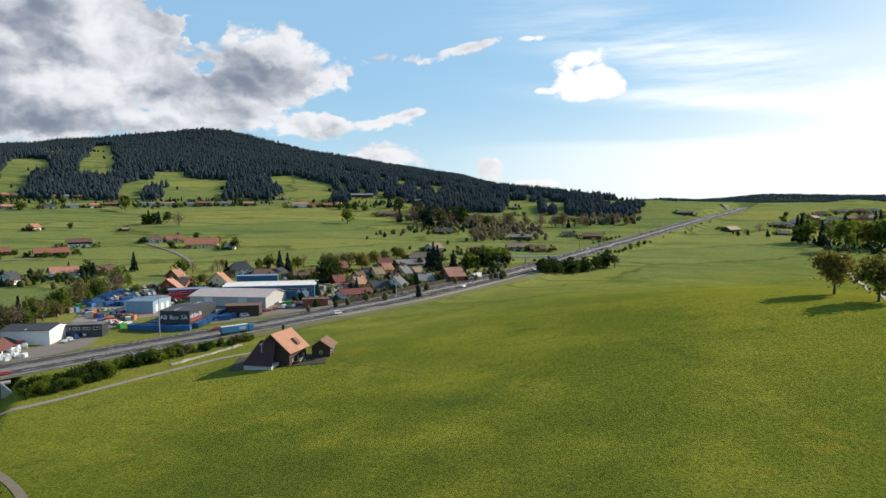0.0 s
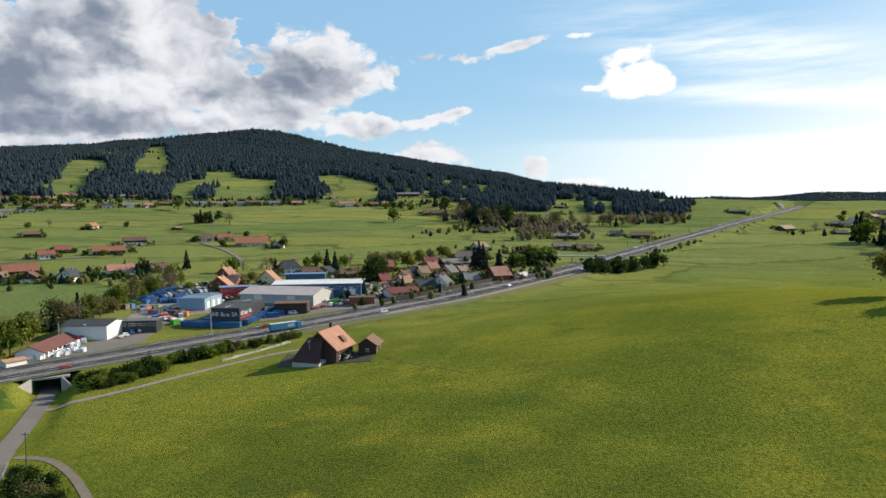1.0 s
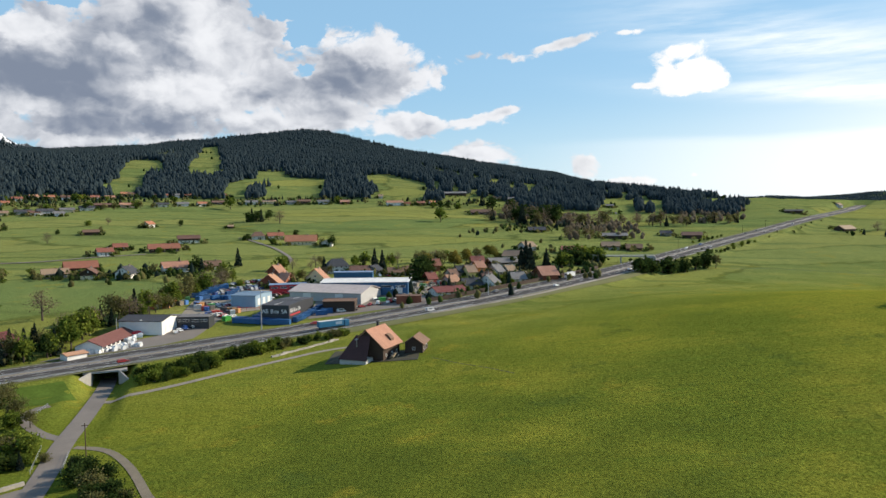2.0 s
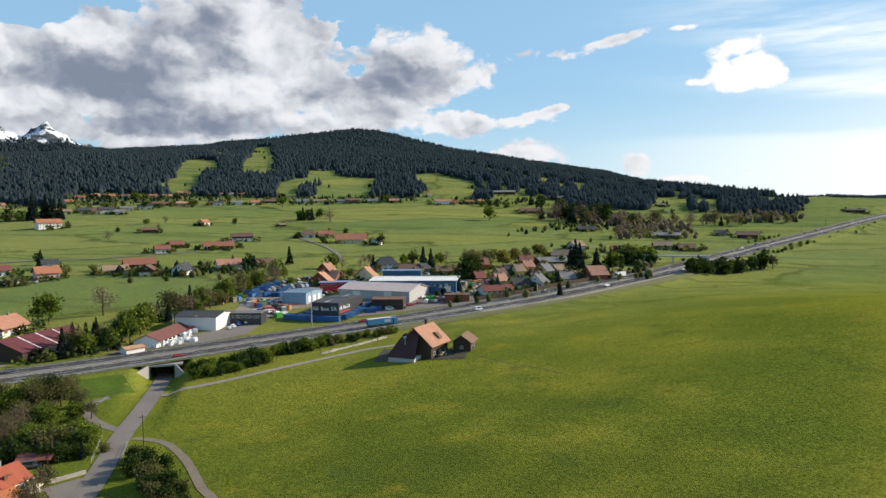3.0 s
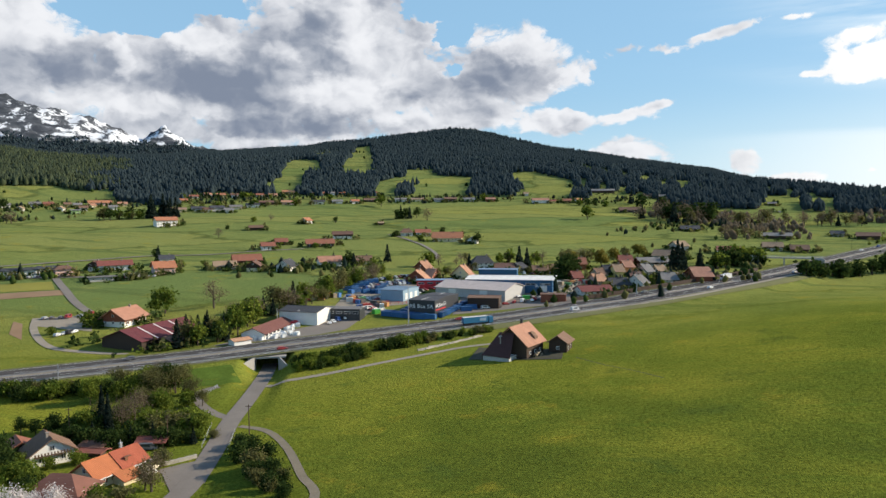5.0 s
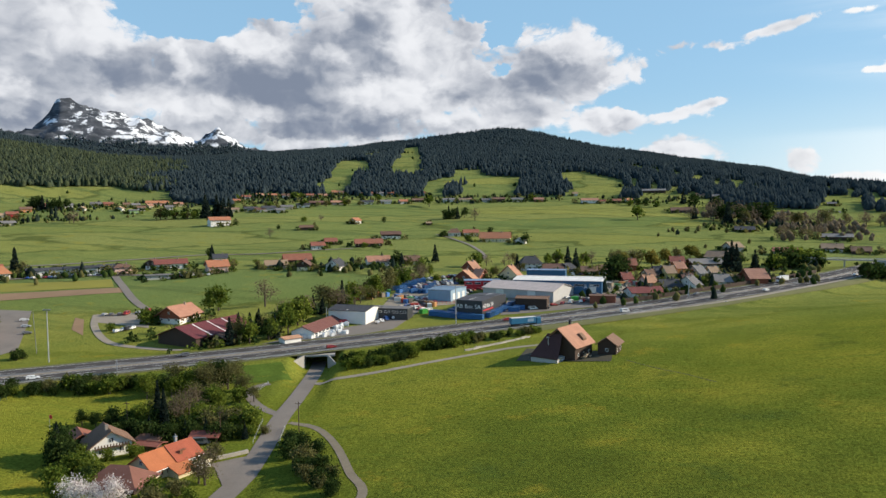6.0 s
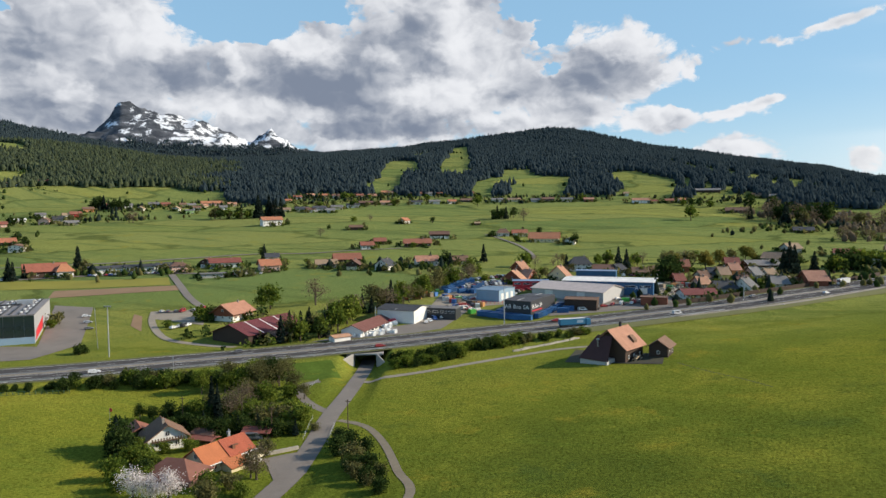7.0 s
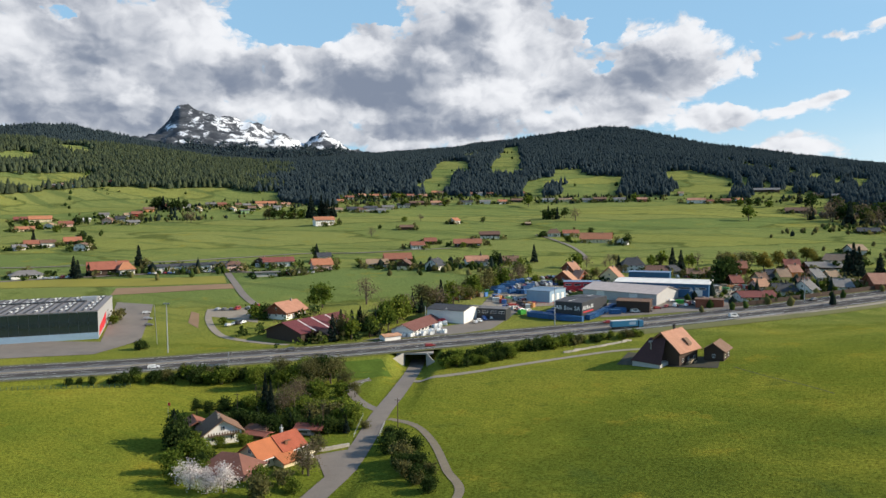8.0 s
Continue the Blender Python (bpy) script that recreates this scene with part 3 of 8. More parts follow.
BLACKIRON = weathered("black_rubber", (0.02, 0.02, 0.022), 0.7)
BOXFACES = [(0, 3, 2, 1), (4, 5, 6, 7), (0, 1, 5, 4), (1, 2, 6, 5), (2, 3, 7, 6), (3, 0, 4, 7)]


class Shape:
    """Collects solids into one mesh; faces of any size, one slot per material."""

    def __init__(self):
        self.v, self.f, self.m = [], [], []

    def solid(self, verts, faces, slot=0):
        k = len(self.v)
        self.v += [tuple(p) for p in verts]
        self.f += [tuple(k + i for i in f) for f in faces]
        self.m += [slot] * len(faces)
        return self

    def box(self, x0, y0, z0, x1, y1, z1, slot=0):
        return self.solid([(x0, y0, z0), (x1, y0, z0), (x1, y1, z0), (x0, y1, z0), (x0, y0, z1), (x1, y0, z1), (x1, y1, z1), (x0, y1, z1)], BOXFACES, slot)

    def prism(self, section, x0, x1, slot=0):
        """A section of (y, z) points, anticlockwise seen from +x, drawn along x."""
        n = len(section)
        v = [(x0, y, z) for y, z in section] + [(x1, y, z) for y, z in section]
        f = [tuple(range(n - 1, -1, -1)), tuple(range(n, 2 * n))] + [(i, (i + 1) % n, n + (i + 1) % n, n + i) for i in range(n)]
        return self.solid(v, f, slot)

    def slab(self, a, b, c, d, thick, slot=0):
        """A sheet with corners a b c d (anticlockwise from above) and a thickness downwards."""
        n = (Vector(b) - Vector(a)).cross(Vector(d) - Vector(a)).normalized() * thick
        low = [Vector(p) - n for p in (a, b, c, d)]
        return self.solid(low + [Vector(p) for p in (a, b, c, d)], BOXFACES, slot)

    def tube(self, a, b, r0, r1, sides=6, slot=0):
        a, b = Vector(a), Vector(b)
        q = (b - a).to_track_quat("Z", "Y")
        ring = [q @ Vector((math.cos(6.2832 * i / sides), math.sin(6.2832 * i / sides), 0)) for i in range(sides)]
        v = [a + p * r0 for p in ring] + [b + p * r1 for p in ring]
        f = [(i, (i + 1) % sides, sides + (i + 1) % sides, sides + i) for i in range(sides)]
        f += [tuple(range(sides - 1, -1, -1)), tuple(range(sides, 2 * sides))]
        return self.solid(v, f, slot)

    def mesh(self, name, *mats):
        me = bpy.data.meshes.new(name)
        me.from_pydata(self.v, [], self.f)
        me.polygons.foreach_set("material_index", self.m)
        for m in mats:
            me.materials.append(m)
        me.update()
        return me


def part(name, shape, mats, parent, label="", at=None):
    """Links a shape or a mesh as one part under a thing."""
    if isinstance(shape, Shape):
        shape = shape.mesh(name, *(mats if isinstance(mats, (list, tuple)) else (mats,)))
    ob = new(name, shape)
    ob.parent = parent
    if at is not None:
        ob.matrix_local = at
    if label:
        ob["label"] = label
    return ob


def thing(name, x, y, z=None, yaw=0.0, label="", category="", group=""):
    ob = new(name)
    ob.empty_display_size = 0.5
    ob.matrix_world = pose(x, y, ground_at(x, y) if z is None else z, 0, 0, yaw)
    return tagged(ob, label, category, group)


WINDOW_MESHES = {}


def window_mesh(w, h, shutters):
    key = (round(w, 1), round(h, 1), shutters)
    if key not in WINDOW_MESHES:
        s = Shape()
        t = 0.09
        s.box(-w / 2, -0.07, 0, w / 2, 0.02, t).box(-w / 2, -0.07, h - t, w / 2, 0.02, h)
        s.box(-w / 2, -0.07, t, -w / 2 + t, 0.02, h - t).box(w / 2 - t, -0.07, t, w / 2, 0.02, h - t)
        s.box(-0.04, -0.06, t, 0.04, 0.02, h - t)
        p = Shape().box(-w / 2 + t, -0.035, t, -0.04, 0.0, h - t).box(0.04, -0.035, t, w / 2 - t, 0.0, h - t)
        sh = None
        if shutters:
            sh = [Shape().box(k * w * 0.74 - w * 0.23, -0.06, 0, k * w * 0.74 + w * 0.23, 0.0, h).mesh("shutter", SHUTTER) for k in (-1, 1)]
        WINDOW_MESHES[key] = (s.mesh("window", FRAME), p.mesh("pane", GLASS), sh)
    return WINDOW_MESHES[key]


SIMPLE_WINDOW = {}


def window(parent, x, y, z, turn, w=1.2, h=1.3, shutters=False, simple=False):
    if simple:
        if w not in SIMPLE_WINDOW:
            s = Shape().box(-w / 2, -0.06, 0, w / 2, 0.0, h, 0)
            s.box(-w / 2 + 0.12, -0.075, 0.12, -0.05, -0.055, h - 0.12, 1).box(0.05, -0.075, 0.12, w / 2 - 0.12, -0.055, h - 0.12, 1)
            SIMPLE_WINDOW[w] = s.mesh("window", FRAME, GLASS)
        return part("window", SIMPLE_WINDOW[w], None, parent, at=pose(x, y, z, 0, 0, turn))
    f, p, s = window_mesh(w, h, shutters)
    ob = part("window", f, None, parent, at=pose(x, y, z, 0, 0, turn))
    part("pane", p, None, ob)
    for leaf in s or ():
        part("shutter", leaf, None, ob)
    return ob


PLOTS = []


def house(x, y, w, d, eave, pitch, yaw, wall="white", roof="orange", label="", upper=None, chimney=1, over=1.1, hip=0.0, detail=2, z=None, name="house", category="house", group="village houses", plinth=1.5, balcony=False, shutters=False):
    """A gabled house: its ridge runs along its own x, its front looks to its own -y. hip: share of the ridge cut by hipped ends."""
    if name == "house":
        eave, over = eave * 0.82, over * 1.15
    h = thing(name, x, y, z, yaw, label, category, group)
    if group == "village houses":
        PLOTS.append((x, y, yaw, w, d))
    rise = d / 2 * math.tan(radians(pitch))
    top = eave + rise
    hx = w / 2 * hip
    sec = [(-d / 2, -plinth), (d / 2, -plinth), (d / 2, eave), (0, top - 0.05), (-d / 2, eave)]
    if hip:
        sec = [(-d / 2, -plinth), (d / 2, -plinth), (d / 2, eave), (-d / 2, eave)]
    part("wall", Shape().prism(sec, -w / 2, w / 2), WALLS[wall], h)
    if upper:
        e2 = eave * 0.52
        s = Shape()
        k = 0.06
        s.prism([(-d / 2 - k, e2), (d / 2 + k, e2), (d / 2 + k, eave), (0, top - 0.1), (-d / 2 - k, eave)], -w / 2 - k, w / 2 + k)
        part("cladding", s, WALLS[upper], h, "weathered timber boarding on the upper storey")
    g, t = over, 0.22
    drop = g * math.tan(radians(pitch))
    s = Shape()
    W = w / 2 + g
    if hip:
        s.solid([(-W, -d / 2 - g, eave - drop), (W, -d / 2 - g, eave - drop), (W, d / 2 + g, eave - drop), (-W, d / 2 + g, eave - drop), (-w / 2 + hx, 0, top + t), (w / 2 - hx, 0, top + t)],
                [(0, 1, 5, 4), (1, 2, 5), (2, 3, 4, 5), (3, 0, 4), (3, 2, 1, 0)])
    else:
        s.slab((-W, -d / 2 - g, eave - drop + t), (W, -d / 2 - g, eave - drop + t), (W, 0, top + t), (-W, 0, top + t), t)
        s.slab((-W, 0, top + t), (W, 0, top + t), (W, d / 2 + g, eave - drop + t), (-W, d / 2 + g, eave - drop + t), t)
        s.tube((-W, 0, top + t), (W, 0, top + t), 0.14, 0.14)
    part("roof", s, ROOFS[roof], h)
    for i in range(chimney):
        cx = w * (0.22 - 0.4 * i)
        c = Shape().box(cx - 0.35, -0.9, top - 1.2, cx + 0.35, -0.2, top + 1.1).box(cx - 0.45, -1.0, top + 1.1, cx + 0.45, -0.1, top + 1.2)
        part("chimney", c, CHIMNEY, h)
    if detail:
        floors = max(1, int((eave + 0.4) // 2.6))
        n = max(1, int(w // (3.2 if detail > 1 else 4.5)))
        out = 0.10 if upper else 0.03
        for fl in range(floors):
            zz = 1.0 + fl * 2.6
            for i in range(n):
                wx = -w / 2 + w * (i + 0.5) / n
                if fl == 0 and i == n // 2 and detail > 1:
                    dm = part("door", Shape().box(-0.5, -0.05, 0, 0.5, 0.02, 2.05), DARKWOOD, h, at=pose(wx, -d / 2 - out, 0.1))
                    part("handle", Shape().box(0.36, -0.10, 1.0, 0.42, -0.05, 1.1), METAL, dm)
                    continue
                window(h, wx, -d / 2 - out, zz, 0, shutters=shutters, simple=detail < 2)
            m = max(1, int(d // 3.6))
            for side in (-1, 1):
                if math.hypot(x, y) > 600 and side * (x * math.cos(radians(yaw)) + y * math.sin(radians(yaw))) > 0:
                    continue
                for i in range(m):
                    window(h, side * (w / 2 + out), -d / 2 + d * (i + 0.5) / m, zz, 90 * side, simple=detail < 2)
        if rise > 2.6 and not hip:
            for side in (-1, 1):
                window(h, side * (w / 2 + out), 0, eave + 0.3, 90 * side, simple=detail < 2)
    if balcony:
        b = Shape().box(w / 2, -d * 0.4, 2.55, w / 2 + 1.1, d * 0.4, 2.7)
        for i in range(12):
            yy = -d * 0.4 + d * 0.8 * i / 11
            b.box(w / 2 + 1.0, yy - 0.18, 2.7, w / 2 + 1.08, yy + 0.18, 3.6)
        part("balcony", b, DARKWOOD, h)
    return h

# ---- houses, the large ones first ----
def roller_door(parent, x, y, z, turn, w, h, mat):
    s = Shape()
    n = max(3, int(h / 0.5))
    for i in range(n):
        s.box(-w / 2, -0.06 - 0.02 * (i % 2), h * i / n, w / 2, 0.0, h * (i + 1) / n - 0.02)
    return part("roller_door", s, mat, parent, at=pose(x, y, z, 0, 0, turn))


def hall(name, x, y, w, d, h, yaw, wall, roof, label, pitch=5, category="hall", over=0.4, doors=(), band=0, z=None, skylights=0):
    """An industrial hall; doors: (side, place along it, width, height). Sides: f front, r right end."""
    b = house(x, y, w, d, h, pitch, yaw, wall, roof, label, chimney=0, over=over, detail=0, z=z, name=name, category=category, group="works halls", plinth=2.5)
    for side, k, dw, dh in doors:
        if side == "f":
            roller_door(b, -w / 2 + w * k, -d / 2 - 0.03, 0.1, 0, dw, dh, FRAME)
        else:
            roller_door(b, w / 2 + 0.03, -d / 2 + d * k, 0.1, 90, dw, dh, FRAME)
    for i in range(band):
        window(b, -w / 2 + w * (i + 0.5) / band, -d / 2 - 0.03, h * 0.55, 0, round(w / band * 0.7, 1), 1.2, simple=True)
    rise = d / 2 * math.tan(radians(pitch))
    for i in range(skylights):
        sx = -w / 2 + w * (i + 0.5) / skylights
        y0, y1 = -d * 0.42, -d * 0.12
        z0, z1 = h + rise * (1 + 2 * y0 / d) + 0.27, h + rise * (1 + 2 * y1 / d) + 0.27
        part("skylight", Shape().slab((sx - 0.5, y0, z0), (sx + 0.5, y0, z0), (sx + 0.5, y1, z1), (sx - 0.5, y1, z1), 0.1), FRAME, b)
    return b


def lettering(parent, body, size, at, mat, name="lettering"):
    """Words in the built-in font, turned into a flat mesh part."""
    cu = bpy.data.curves.new(name, "FONT")
    cu.body, cu.size, cu.extrude, cu.align_x = body, size, 0.02, "CENTER"
    tmp = bpy.data.objects.new(name, cu)
    scene.collection.objects.link(tmp)
    bpy.context.view_layer.update()
    me = bpy.data.meshes.new_from_object(tmp.evaluated_get(bpy.context.evaluated_depsgraph_get()))
    bpy.data.objects.remove(tmp)
    me.materials.clear()
    me.materials.append(mat)
    return part(name, me, None, parent, at=at)


SIGN_WHITE = weathered("sign_white", (0.75, 0.75, 0.73), 0.5)
store = hall("storage_hall", -129.6, 361.9, 15.3, 32.8, 8.6, -4, "black", "dark", "anthracite box storage hall with white lettering and flat roof", pitch=2, over=0.1, z=2.9)
for word, off in (("AB", -5.1), ("Box", 0.1), ("SA", 5.1)):
    lettering(store, word, 2.9, pose(off, -16.46, 4.7, 90, 0, 0), SIGN_WHITE)
    lettering(store, word, 2.9, pose(7.70, -8.5 + off, 4.9, 90, 0, 90), SIGN_WHITE)
part("sign_stripe", Shape().box(7.64, -15, 3.4, 7.70, -2.0, 4.0), WALLS["red"], store)
part("roof_rail", Shape().box(-0.12, -16, 8.9, 0.12, 16, 9.2), METAL, store)

white_hall = hall("workshop_hall", -183.5, 320.5, 21.0, 18.0, 5.6, 2, "white", "dark", "white rendered workshop hall with a dark shallow roof", pitch=10, doors=(("r", 0.25, 2.4, 3.2), ("r", 0.5, 2.4, 3.2), ("r", 0.75, 2.4, 3.2)), over=0.5)
part("roof_rail", Shape().box(-0.25, -8.9, 5.75, 0.25, 0.0, 6.1), FRAME, white_hall)
hall("office_block", -169.2, 331.5, 22.0, 9.0, 5.2, 8, "black", "grey", "low dark office block with red pillars", pitch=2, band=5)
shop = hall("craft_shop", -188.6, 293.6, 33.0, 11.4, 3.3, 97.5, "white", "rust", "white craft shop with a long rust-brown tiled roof", pitch=23, over=0.8, band=8, z=0.1)
part("entrance", Shape().box(12.6, -8.4, -1.0, 16.9, -5.72, 2.9).prism([(-9.0, 2.9), (-5.72, 2.9), (-5.72, 4.2), (-7.2, 4.2)], 12.2, 17.2), WALLS["red"], shop, "red painted entrance porch")
part("shop_front", Shape().box(-10.0, -7.2, -1.0, 12.4, -5.74, 0.9), FRAME, shop, "white low sales counter along the wall")
hall("annexe", -186.6, 267.4, 8.0, 5.6, 2.3, 62, "white", "salmon", "small white annexe with a faded red roof", pitch=12, over=0.6, z=0.1)
pale = hall("joinery_hall", -118.0, 412.0, 46.0, 27.0, 4.6, -12, "grey", "pale", "wide grey joinery hall with a pale sheet roof", pitch=13, over=0.8, doors=(("f", 0.25, 5.0, 4.0), ("f", 0.7, 5.0, 4.0)))
az_hall = hall("showroom_hall", -104.0, 434.0, 52.0, 26.0, 7.0, 6, "blue", "white", "blue showroom hall with a white sheet roof", pitch=4, over=1.0, doors=(("f", 0.9, 4.0, 3.5),), band=6)
lettering(az_hall, "A-Z", 3.4, pose(18.5, -13.1, 2.4, 90, 0, 0), SIGN_WHITE)
hall("rear_hall", -124.2, 479.6, 26.0, 10.0, 5.0, 8, "blue", "blue", "blue hall behind the showroom", pitch=4)
hall("paint_shop", -160.0, 388.0, 14.5, 21.0, 5.6, -4, "lightblue", "blue", "pale blue paint shop with lit end doors", pitch=4, doors=(("r", 0.2, 3, 3.6), ("r", 0.5, 3, 3.6), ("r", 0.8, 3, 3.6)))
hall("petrol_shop", -151.7, 425.0, 22.0, 10.0, 5.0, 20, "red", "blue", "red fronted shop with a pale blue roof", pitch=3, band=4)
hall("timber_store", -72.2, 402.1, 14.0, 8.0, 4.4, 8, "redwood", "brown", "dark timber store stacked with boards", pitch=4)
hall("open_shed", -106.5, 380.5, 17.0, 13.0, 5.2, 8, "wood", "brown", "brown open timber shed beside the hall", pitch=6)
hall("garage_shed", -55.8, 435.1, 10.0, 8.0, 3.0, 15, "white", "white", "small white shed near the road", pitch=4)

# the farm on the meadow: main house with its lit slope, low front roof, shed
farm = house(-62.2, 272.0, 14.0, 13.5, 5.6, 41, 75, "wood", "salmon", "old dark timber farmhouse with a salmon tiled roof", upper=None, over=1.2, detail=0, name="farmhouse", category="farmhouse", plinth=3, chimney=0)
# a thin darker sheet paints the shade onto the slope turned from the sun
part("shade_roof", Shape().slab((-8.3, 0.2, 11.75), (8.3, 0.2, 11.75), (8.3, 8.2, 4.78), (-8.3, 8.2, 4.78), 0.05), ROOFS["brown"], farm, "darker tiles standing in for shade on the rear slope")
part("front_roof", Shape().slab((-13.4, 9.2, 1.0), (-13.4, -3.0, 1.0), (-7.4, -1.6, 9.4), (-7.4, 4.6, 9.4), 0.2), ROOFS["dark_maroon"], farm, "very dark maroon tiled front roof reaching low")
part("plinth", Shape().box(-12.8, -2.4, -2.0, -7.0, 8.8, 1.3), WALLS["grey"], farm, "whitewashed low front wall")
part("vent_pipe", Shape().tube((-10.5, 2.6, 5.5), (-10.5, 2.6, 8.4), 0.15, 0.15).box(-11.3, 2.2, 8.2, -9.9, 3.0, 8.6), METAL, farm)
part("dormer", Shape().prism([(-6.2, 5.4), (-3.2, 5.4), (-3.2, 8.7), (-4.4, 9.0), (-6.2, 7.3)], 0.8, 3.4), ROOFS["brown"], farm, "dark tiled dormer in the roof slope")
part("chimney", Shape().box(2.6, 0.2, 10.4, 3.4, 1.0, 13.2).box(2.5, 0.1, 13.2, 3.5, 1.1, 13.4), BLACKIRON, farm)
for i in range(3):
    window(farm, 7.03, -4.2 + 4.2 * i, 1.2, 90)
    window(farm, -4.4 + 4.4 * i, -6.78, 1.2, 0)
LOGS = weathered("stacked_logs", (0.40, 0.30, 0.19), 0.9, 1.0, 0.4)
pile = thing("wood_pile", -54.5, 267.5, None, 75, "heap of pale split logs beside the farmhouse", "wood pile")
for i in range(16):
    lx, lz = random.uniform(-3, 3), 0.25 + 0.4 * (i % 4)
    part("log", Shape().tube((lx - 0.8, -1 + 0.5 * (i % 5), lz), (lx + 0.9, -0.8 + 0.5 * (i % 5), lz + random.uniform(-0.1, 0.2)), 0.26, 0.22), LOGS, pile)
house(-47.2, 278.0, 9.0, 7.0, 4.0, 34, 86, "wood", "brown", "small dark granary with a brown tiled roof", over=1.0, detail=1, chimney=0, name="granary", category="shed")

# the chalet and the orange-roofed house in the hollow
house(-157.4, 140.6, 8.6, 10.2, 3.4, 33, -31, "white", "brown", "white chalet with balcony and a wide tiled roof", upper=None, over=1.0, detail=2, name="chalet", balcony=True, shutters=True)
house(-168.2, 141.0, 6.5, 6.0, 2.6, 27, -31, "wood", "red", "small timber outbuilding with a red roof", detail=1, chimney=0, name="shed", category="shed")
house(-152.0, 151.0, 5.5, 3.6, 2.0, 16, 8, "wood", "brown", "low timber shed beside the chalet", detail=0, chimney=0, name="shed", category="shed")
house(-149.5, 147.6, 5.5, 2.6, 1.5, 12, 8, "wood", "red", "covered wood store beside the chalet", detail=0, chimney=0, name="shed", category="shed")
VILLA = (-132.9, 136.1, 81)
villa = house(VILLA[0], VILLA[1], 14.0, 8.4, 3.0, 34, VILLA[2], "cream", "bright", "house with a bright orange stepped tile roof and chimney", over=0.8, detail=2, name="villa", shutters=True, chimney=0)
s_up = Shape()
s_up.slab((-0.4, -5.05, 2.95), (7.9, -5.05, 2.95), (7.9, 0, 6.36), (-0.4, 0, 6.36), 0.3)
s_up.slab((-0.4, 0, 6.36), (7.9, 0, 6.36), (7.9, 5.05, 2.95), (-0.4, 5.05, 2.95), 0.3)
part("upper_roof", s_up, ROOFS["bright"], villa, "raised half of the orange tiled roof")
part("gutter", Shape().tube((-7.8, -5.1, 2.5), (7.9, -5.1, 2.75), 0.11, 0.11), FRAME, villa)
part("chimney", Shape().box(3.2, 0.3, 5.0, 3.8, 0.9, 7.4).box(3.1, 0.2, 7.4, 3.9, 1.0, 7.5).tube((3.5, 0.6, 7.5), (3.5, 0.6, 8.2), 0.12, 0.12), METAL, villa)
part("vent", Shape().box(1.6, -3.4, 3.9, 2.4, -2.9, 4.9).box(1.5, -3.5, 4.9, 3.3, -2.8, 5.1), SHUTTER, villa)
part("porch_roof", Shape().slab((-3.2, -9.0, 1.5), (2.6, -9.0, 1.5), (2.6, -4.6, 3.0), (-3.2, -4.6, 3.0), 0.22), ROOFS["bright"], villa, "lower orange roof over the porch")
part("porch", Shape().box(-2.7, -8.2, -0.8, 2.1, -4.0, 1.75), WALLS["cream"], villa)
part("terrace", Shape().box(2.6, -7.4, -0.8, 7.6, -4.2, 0.35).box(2.6, -7.4, 0.35, 7.6, -7.2, 1.2), FRAME, villa, "pale terrace with a low parapet")
house(-133.8, 122.6, 12.5, 9.0, 2.7, 33, 14, "wood", "rust", "old wing with a hipped red-brown tiled roof", over=0.9, detail=1, chimney=0, hip=0.62)
house(-139.5, 158.6, 6.5, 4.0, 2.2, 18, 20, "wood", "red", "low shed with a red roof behind the villa", detail=0, chimney=0, name="shed", category="shed")
# farm beside the motorway
house(-266.0, 285.0, 16.0, 13.0, 4.0, 32, 94, "white", "salmon", "white house with timber upper storey and a broad orange roof", over=1.5, upper="redwood", detail=2, name="farmhouse", category="farmhouse", shutters=True)
barn = house(-230.0, 264.0, 38.0, 22.0, 3.4, 20, 88, "wood", "maroon", "long timber barn with a maroon sheet roof and pale strips", over=1.0, detail=0, chimney=0, name="barn", category="barn")
for i in range(3):
    bx = -10 + 9.5 * i
    part("roof_light", Shape().slab((bx - 0.3, -11.9, 3.37), (bx + 0.3, -11.9, 3.37), (bx + 0.3, -0.3, 7.60), (bx - 0.3, -0.3, 7.60), 0.06), SIGN_WHITE, barn)
house(-214.5, 258.0, 10.0, 8.0, 3.4, 20, 88, "wood", "brown", "low lean-to beside the barn", detail=0, chimney=0, name="lean_to", category="shed")

# houses along the village street above the industrial yard
house(-516.1, 288.7, 19.7, 12.0, 3.2, 22, 66, "white", "grey", "low house with a hipped grey roof and pale walls", hip=0.5, chimney=0, detail=1)
house(-479.3, 327.6, 26.0, 15.0, 5.2, 32, 60, "wood", "orange", "large old farmhouse with orange tiled roof and dark barn", detail=1)
house(-467.7, 334.2, 9.9, 13.0, 5.5, 32, 62, "white", "orange", "white rendered end of a farmhouse with rows of windows", hip=0.6, chimney=0)
house(-454.6, 358.3, 22.1, 9.0, 4.8, 14, 55, "white", "dark", "white terraced house with a shallow dark roof", chimney=0)
house(-439.6, 375.7, 20.3, 9.0, 4.8, 14, 52, "white", "dark", "white terraced house with a shallow dark roof", chimney=0)
house(-431.2, 389.7, 9.5, 9.0, 4.8, 14, 51, "white", "dark", "white terraced house with a shallow dark roof", chimney=0)
house(-409.8, 384.5, 11.7, 11.0, 6.2, 18, 55, "pink", "brown", "pink rendered villa with a brown hipped roof", hip=0.5)
house(-408.0, 411.5, 10.0, 7.4, 6.2, 28, 115, "white", "brown", "white house showing its gable under a brown roof", upper="wood")
house(-395.7, 416.6, 21.6, 11.0, 5.2, 26, 48, "white", "red", "long white house with a red tiled roof")
